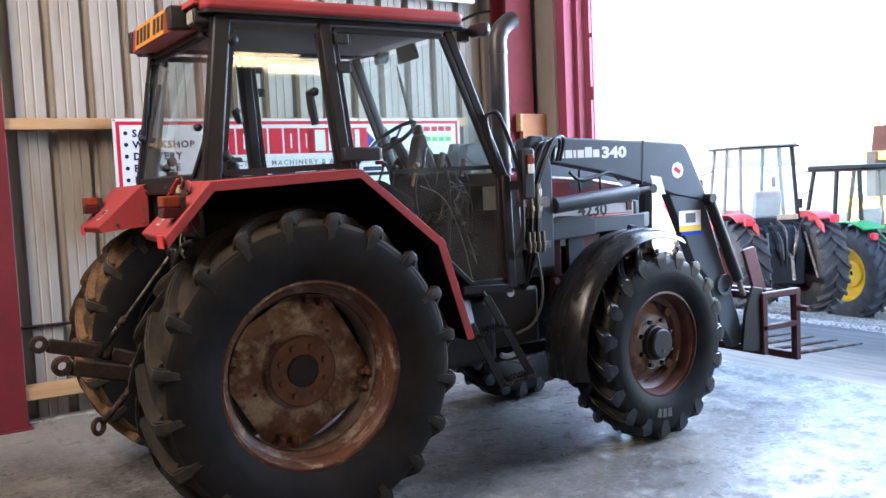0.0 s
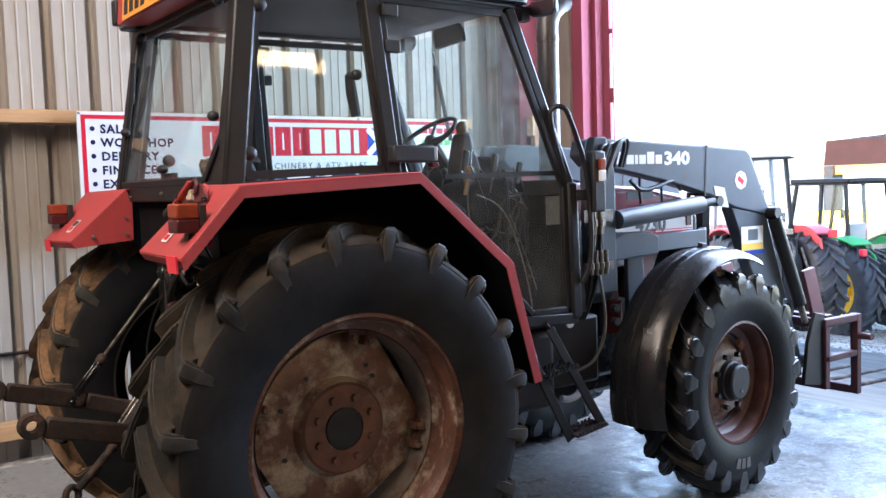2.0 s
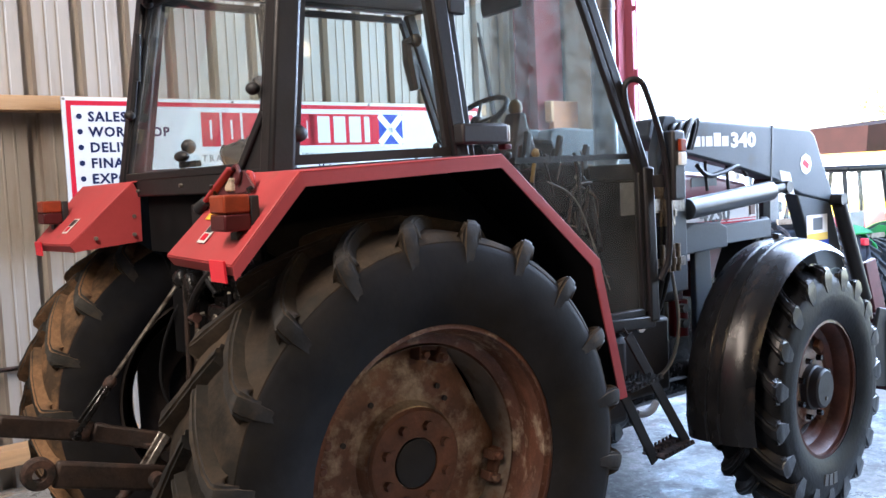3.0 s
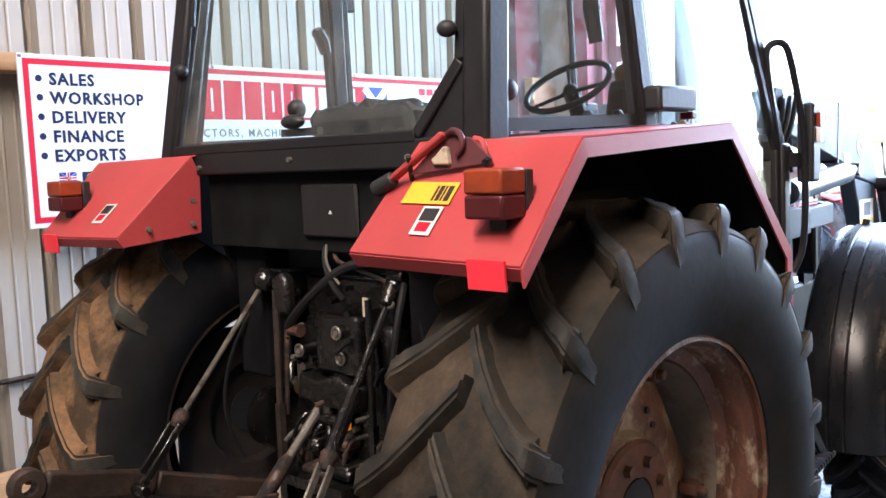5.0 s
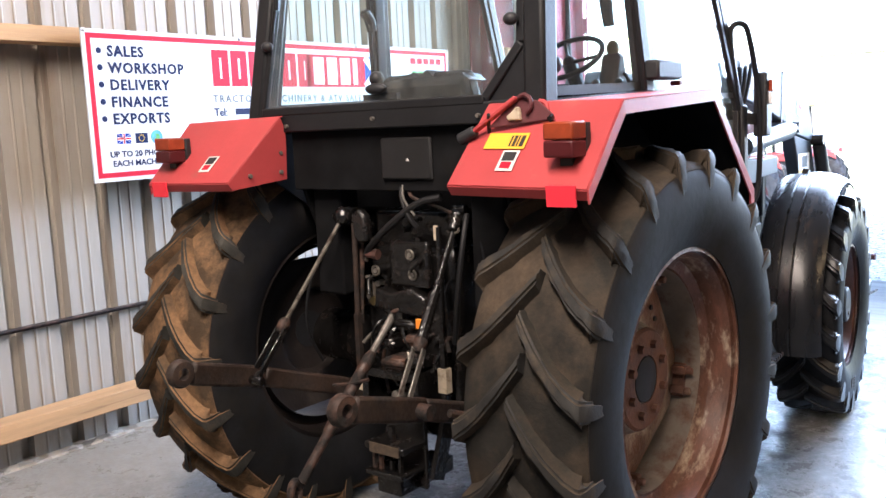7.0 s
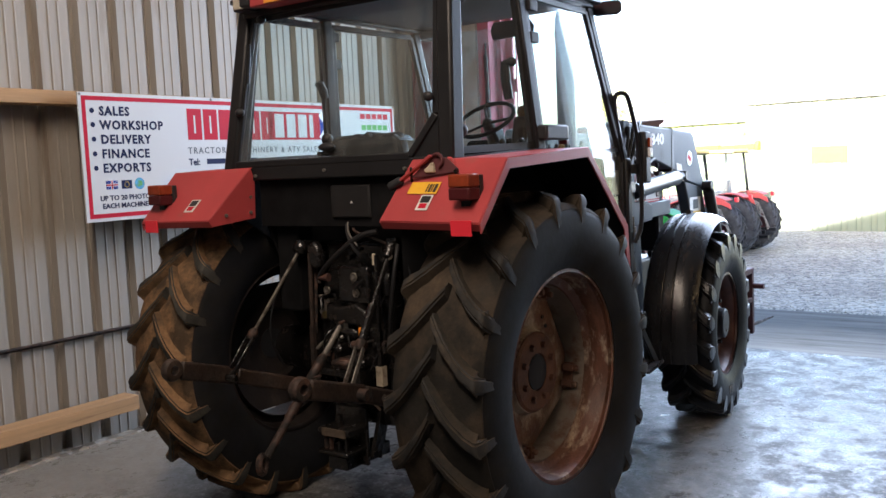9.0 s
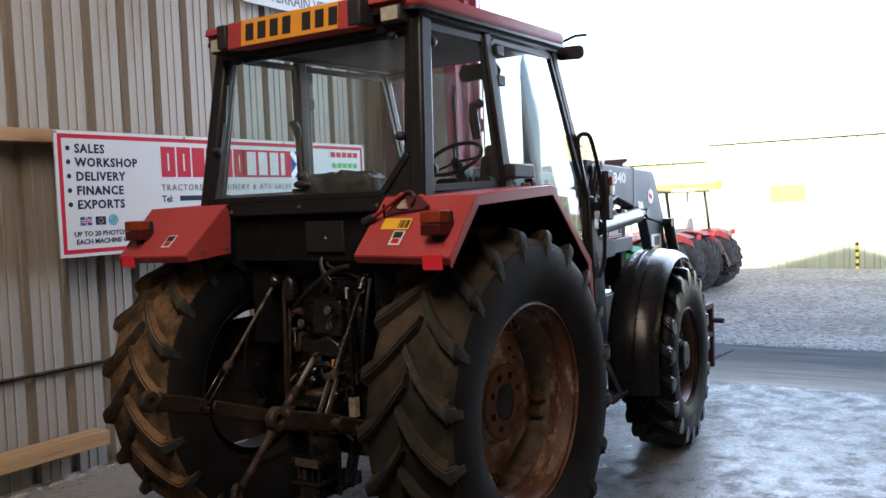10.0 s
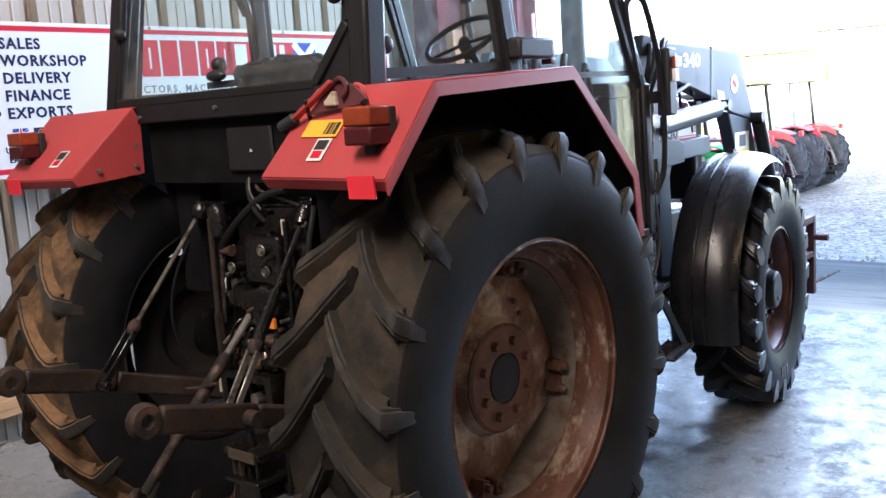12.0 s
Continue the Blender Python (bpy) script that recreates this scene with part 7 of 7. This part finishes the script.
def yard_tractor(label, paint, disc_mat, at, top_mat, pillar=WHITE_STICKER, seed=1, R=0.77, group="parked tractors", rear_post=BLACK, track=0.80, slim=1.0):
    """A parked cab tractor: x forward, y left; track: half the width between the wheels; slim: how narrow the cab is."""
    t = thing("parked_tractor", label, "tractor", group, at)
    rr = random.Random(seed)
    for s in (-1, 1):
        yard_wheel("rear_wheel", t, 0, s * track, R, 0.46, s, disc_mat, 20)
        yard_wheel("front_wheel", t, 2.35, s * (track - 0.04), 0.58, 0.34, s, disc_mat, 16)
        arc = [((R + 0.09) * math.cos(radians(a)), R + (R + 0.09) * math.sin(radians(a))) for a in range(20, 128, 9)]
        L = [(x, s * (track + 0.18), z) for x, z in arc]
        Rr = [(x, s * 0.50, z) for x, z in arc]
        part("fender", Shape().strip(L if s < 0 else Rr, Rr if s < 0 else L, 0.03), paint, t, "", 0.01)
        part("fender_panel", Shape().prism([(-0.56, 1.30), (-0.52, 1.44), (-0.30, R + 0.78), (0.20, R + 0.86), (0.50, R + 0.70), (0.10, R + 0.66), (-0.30, 1.42)], "y", s * 0.50, s * 0.53), paint, t, "", 0.008)
        part("tail_lamp", Shape().box(-0.60, -0.52, s * track, s * (track + 0.12), 1.46, 1.58), RED_REFLECT, t, "", 0.015)
        part("lift_arm", Shape().beam((-0.1, s * 0.28, 0.62), (-0.78, s * 0.42, 0.58), 0.05, 0.09), BLACK, t, "", 0.01)
        part("lift_rod", Shape().tube([(-0.35, s * 0.30, 1.32), (-0.62, s * 0.38, 0.62)], 0.022, 8), BARE, t)
    part("chassis", Shape().box(-0.25, 2.8, -0.22, 0.22, 0.50, 1.15), BLACK, t, "", 0.03)
    part("rear_axle", Shape().cyl((0, 0.05 - track, R), (0, track - 0.05, R), 0.12, n=16), BLACK, t)
    part("front_axle", Shape().cyl((2.35, 0.08 - track, 0.58), (2.35, track - 0.08, 0.58), 0.08, n=12), BLACK, t)
    part("rear_housing", Shape().prism([(-0.38, 0.50), (-0.42, 1.10), (-0.20, 1.42), (0.3, 1.42), (0.3, 0.50)], "y", -0.30, 0.30), BLACK_SATIN, t, "", 0.04)
    part("rear_panel", Shape().box(-0.02, 0.02, -0.36, -0.02, 1.50, 1.58), CREAM, t, "pale plate below the rear window")
    part("cab_back", Shape().box(0.0, 0.06, -0.44, 0.44, 1.05, 1.52), BLACK_SATIN, t)
    part("top_link", Shape().tube([(-0.40, 0.0, 1.02), (-0.62, 0.03, 0.95), (-0.72, 0.05, 0.62)], 0.026, 8), BARE, t)
    for k in range(15):
        y = rr.uniform(-0.35, 0.35)
        part("hose", Shape().tube([(-0.05, y, rr.uniform(1.3, 1.5)), (-0.40, y * 0.7, rr.uniform(1.2, 1.45)), (-0.50, y * 0.5 + 0.05, rr.uniform(0.9, 1.15)), (-0.38, y * 0.4, rr.uniform(0.7, 0.95))], rr.uniform(0.010, 0.018), 6, 2), (HOSE, BARE, YARD_RUBBER)[k % 3], t)
    part("drawbar", Shape().box(-0.72, -0.1, -0.06, 0.06, 0.38, 0.46), BLACK, t)
    part("bonnet", Shape().prism([(1.35, 1.05), (1.35, 1.62), (2.2, 1.56), (2.80, 1.40), (2.90, 1.12), (2.85, 0.90)], "y", -0.34, 0.34), paint, t, "", 0.06, 3)
    cabp = part("cab", Shape().box(0.0, 1.40, -0.60, 0.60, 1.46, 1.52), BLACK, t, "", 0.01)
    top, bot = [(0.10, 0.50), (0.60, 0.52), (1.18, 0.50)], [(0.0, 0.55), (0.60, 0.60), (1.40, 0.54)]
    for s in (-1, 1):
        for (x0, y0), (x1, y1) in zip(bot, top):
            part("pillar", Shape().beam((x0, s * y0, 1.50), (x1, s * y1, 2.66), 0.05, 0.06), rear_post if x0 < 0.5 and s < 0 else pillar, cabp)
        g = part("side_glass", Shape().slab([(0.02, s * 0.55, 1.54), (1.38, s * 0.535, 1.54), (1.17, s * 0.50, 2.64), (0.11, s * 0.50, 2.64)], 0.006), GLASS_FAR, cabp)
        g.visible_shadow = False
        part("mirror", Shape().box(1.25, 1.28, s * 0.72, s * 0.80, 1.98, 2.16).tube([(1.22, s * 0.54, 2.30), (1.26, s * 0.76, 2.22)], 0.010, 6), BLACK, cabp)
    for x0, x1, y in ((0.01, 0.10, 0.51), (1.39, 1.18, 0.47)):
        g = part("glass", Shape().slab([(x0, -y, 1.54), (x0, y, 1.54), (x1, y, 2.64), (x1, -y, 2.64)], 0.006), GLASS_FAR, cabp)
        g.visible_shadow = False
    part("roof", Shape().box(-0.02, 1.30, -0.56, 0.56, 2.67, 2.76), top_mat, cabp, "", 0.03, 3)
    part("roof_edge", Shape().box(-0.04, 1.32, -0.575, 0.575, 2.645, 2.672), BLACK, cabp)
    part("seat", Shape().prism([(0.30, 1.50), (0.24, 1.95), (0.32, 1.96), (0.42, 1.66), (0.72, 1.66), (0.72, 1.50)], "y", -0.22, 0.22), surf("grey_seat_cloth", (0.34, 0.35, 0.37), 0.8), t, "", 0.03)
    if slim < 1.0:  # a narrow cab that stands a little further forward
        cabp.matrix_basis = Matrix.Translation((0.22, 0.0, 0.0)) @ Matrix.Diagonal((1.0, slim, 1.0, 1.0))
    return t


def parked(x, y, turn):
    return pose(x, y, ground_z(x), 0, 0, turn)


yard_tractor("red cab tractor with black tyres parked in the yard", BRIGHT_RED, RED_DULL, parked(8.96, 3.66, 63) @ Matrix.Scale(0.88, 4), WHITE, surf("grey_cab_pillar", (0.20, 0.205, 0.22), 0.5, var=0.1), track=0.62, slim=0.86)
yard_tractor("green cab tractor with yellow wheels parked in the yard", GREEN, YELLOW, parked(12.20, 4.10, 80) @ Matrix.Scale(0.90, 4), BLACK, BLACK, 2, 0.84)
pale_one = yard_tractor("red cab tractor with an ochre roof parked in the row", BRIGHT_RED, RED_DULL, parked(18.1, 5.12, 88), surf("ochre_roof_paint", (0.62, 0.45, 0.16), 0.5, var=0.15), WHITE_STICKER, 3)
copy_thing(pale_one, parked(21.2, 5.15, 88))

# small yellow machine seen past the loader
dumper = thing("dumper", "small lime-yellow machine with a red lamp parked in the yard", "dumper", at=parked(11.45, 8.35, 70))
part("chassis", Shape().box(-0.8, 1.2, -0.45, 0.45, 0.40, 0.66), BLACK, dumper, "", 0.03)
part("hopper", Shape().prism([(-0.75, 0.66), (-0.85, 1.30), (-0.50, 1.62), (0.30, 1.56), (0.55, 1.20), (0.55, 0.66)], "y", -0.60, 0.60), surf("lime_yellow_paint", (0.56, 0.53, 0.16), 0.5, var=0.15), dumper, "lime-yellow body", 0.05, 3)
part("beacon", Shape().ball((-0.55, 0.10, 1.78), 0.11, 10).cyl((-0.55, 0.10, 1.58), (-0.55, 0.10, 1.72), 0.05), RED_REFLECT, dumper, "red lamp")
for sx in (-0.45, 0.85):
    for s in (-1, 1):
        yard_wheel("wheel", dumper, sx, s * 0.55, 0.45, 0.26, s, BLACK, 14)

# yellow loader boom behind the row
boom = thing("telehandler", "yellow telescopic loader boom standing behind the tractors", "telehandler", at=pose(25.0, 11.4, ground_z(25), 0, 0, -90))
part("boom", Shape().beam((-1.5, 0, 2.76), (4.4, 0, 2.80), 0.28, 0.26).beam((4.2, 0, 2.80), (5.6, 0, 2.84), 0.18, 0.18), surf("ochre_boom_paint", (0.42, 0.20, 0.015), 0.5, var=0.1), boom, "", 0.02)
part("carriage", Shape().box(5.5, 5.62, -0.15, 0.15, 2.72, 3.0), YELLOW, boom, "", 0.02)
part("body", Shape().box(-1.6, 1.6, -0.9, 0.9, 0.6, 1.5), YELLOW, boom, "", 0.08)
part("mast", Shape().box(-1.3, -1.0, -0.3, 0.3, 1.5, 2.9), BLACK, boom)
for sx in (-1.2, 1.3):
    for s in (-1, 1):
        yard_wheel("wheel", boom, sx, s * 0.95, 0.55, 0.35, s, YELLOW, 14)

# far buildings
def ribbed(x, y0, y1, z0, z1, pitch=0.5):
    prof, y = [], y0
    while y < y1 - pitch:
        prof += [(x, y), (x, y + pitch * 0.55), (x + 0.05, y + pitch * 0.62), (x + 0.05, y + pitch * 0.93)]
        y += pitch
    prof += [(x, y), (x, y1), (x + 0.2, y1), (x + 0.2, y0)]
    return Shape().prism(prof, "z", z0, z1)


barn = thing("barn", "long pale cream clad barn across the yard", "barn")
part("wall", ribbed(32.0, -26.0, 8.4, -1.6, 3.45), SHEET_OUT, barn, "pale cream ribbed cladding")
part("roof", Shape().slab([(31.9, -26.4, 3.47), (31.9, 8.8, 3.47), (42.0, 8.8, 4.5), (42.0, -26.4, 4.5)], 0.05), WHITE_STICKER, barn, "pale sheeted roof")
part("gutter", Shape().box(31.82, 31.90, -26.4, 8.8, 3.44, 3.485), ROOF_DARK, barn, "thin grey gutter")
part("side_wall", Shape().box(32.2, 42, 8.3, 8.4, -1.6, 3.4), SHEET_OUT, barn)
part("notice", Shape().box(31.96, 31.985, 4.75, 6.0, 1.15, 1.75), YELLOW, barn, "yellow notice board")
shed = thing("green_shed", "small green clad shed beyond the yard", "shed")
part("wall", ribbed(36.0, 9.6, 14.4, -1.7, 3.0, 0.4), GREEN_CLAD, shed)
part("roof", Shape().slab([(35.7, 9.3, 3.0), (35.7, 14.7, 3.0), (41.0, 14.7, 4.4), (41.0, 9.3, 4.4)], 0.1), ROOF_DARK, shed)
house = thing("brick_building", "pale building with a dark brown roof edge", "house")
part("wall", Shape().box(30.4, 36, 13.6, 15.8, -1.7, 2.0), WHITE_STICKER, house, "pale rendered wall")
part("roof", Shape().prism([(30.0, 1.95), (30.15, 2.87), (36.2, 3.3), (36.2, 1.95)], "y", 13.4, 16.0), surf("brown_roof_edge", (0.014, 0.0065, 0.006), 0.9, spec=0.1, var=0.3, scale=2), house, "dark brown roof edge")
post = thing("bollard", "yellow and black striped post at the yard's edge", "bollard", at=pose(28.0, 2.38, -1.02))
part("post", Shape().cyl((0, 0, 0), (0, 0, 0.87), 0.05, n=14), YELLOW, post)
for k in range(4):
    part("stripe", Shape().cyl((0, 0, 0.09 + 0.22 * k), (0, 0, 0.19 + 0.22 * k), 0.053, n=14), INK, post)


def tree(name, label, x, y, h, spread, leaf, count, seed):
    r = random.Random(seed)
    z0 = ground_z(x)
    t = thing(name, label, "tree", at=pose(x, y, z0))
    limbs = Shape().tube([(0, 0, 0), (0.1, 0.05, h * 0.3), (0, 0.1, h * 0.75)], [h * 0.035, h * 0.026, h * 0.010], 8)
    tips = []
    for _ in range(12):
        a, q = r.uniform(0, 6.28), r.uniform(0.25, 0.7)
        tip = (math.cos(a) * spread * r.uniform(0.5, 0.95), math.sin(a) * spread * r.uniform(0.5, 0.95), h * (q + r.uniform(0.15, 0.35)))
        limbs.tube([(0.05, 0.05, h * q), (tip[0] * 0.5, tip[1] * 0.5, h * q + (tip[2] - h * q) * 0.65), tip], [h * 0.012, h * 0.008, h * 0.003], 6)
        tips.append(tip)
    part("trunk", limbs, BARK, t)
    cr = Shape()
    for _ in range(count):
        c = r.choice(tips)
        p = Vector((c[0] + r.gauss(0, spread * 0.22), c[1] + r.gauss(0, spread * 0.22), c[2] + r.gauss(0, h * 0.08)))
        u = Vector((r.gauss(0, 1), r.gauss(0, 1), r.gauss(0, 1))).normalized()
        v = u.orthogonal().normalized()
        a = h * 0.014
        cr.add([p - u * a, p + v * a * 0.7, p + u * a, p - v * a * 0.7], [(0, 1, 2, 3)])
    ob = new("crown", mesh_of("crown", Shape(), leaf))
    me = bpy.data.meshes.new("crown")
    me.from_pydata(cr.v, [], cr.f)
    me.materials.append(leaf)
    ob.data = me
    ob.parent = t


tree("tree", "orange autumn tree beyond the yard", 40.0, 19.1, 4.3, 1.6, LEAF, 2600, 3)
tree("tree", "yellow-green tree beyond the yard", 44.0, 18.0, 7.0, 2.8, LEAF_GREEN, 3000, 4)
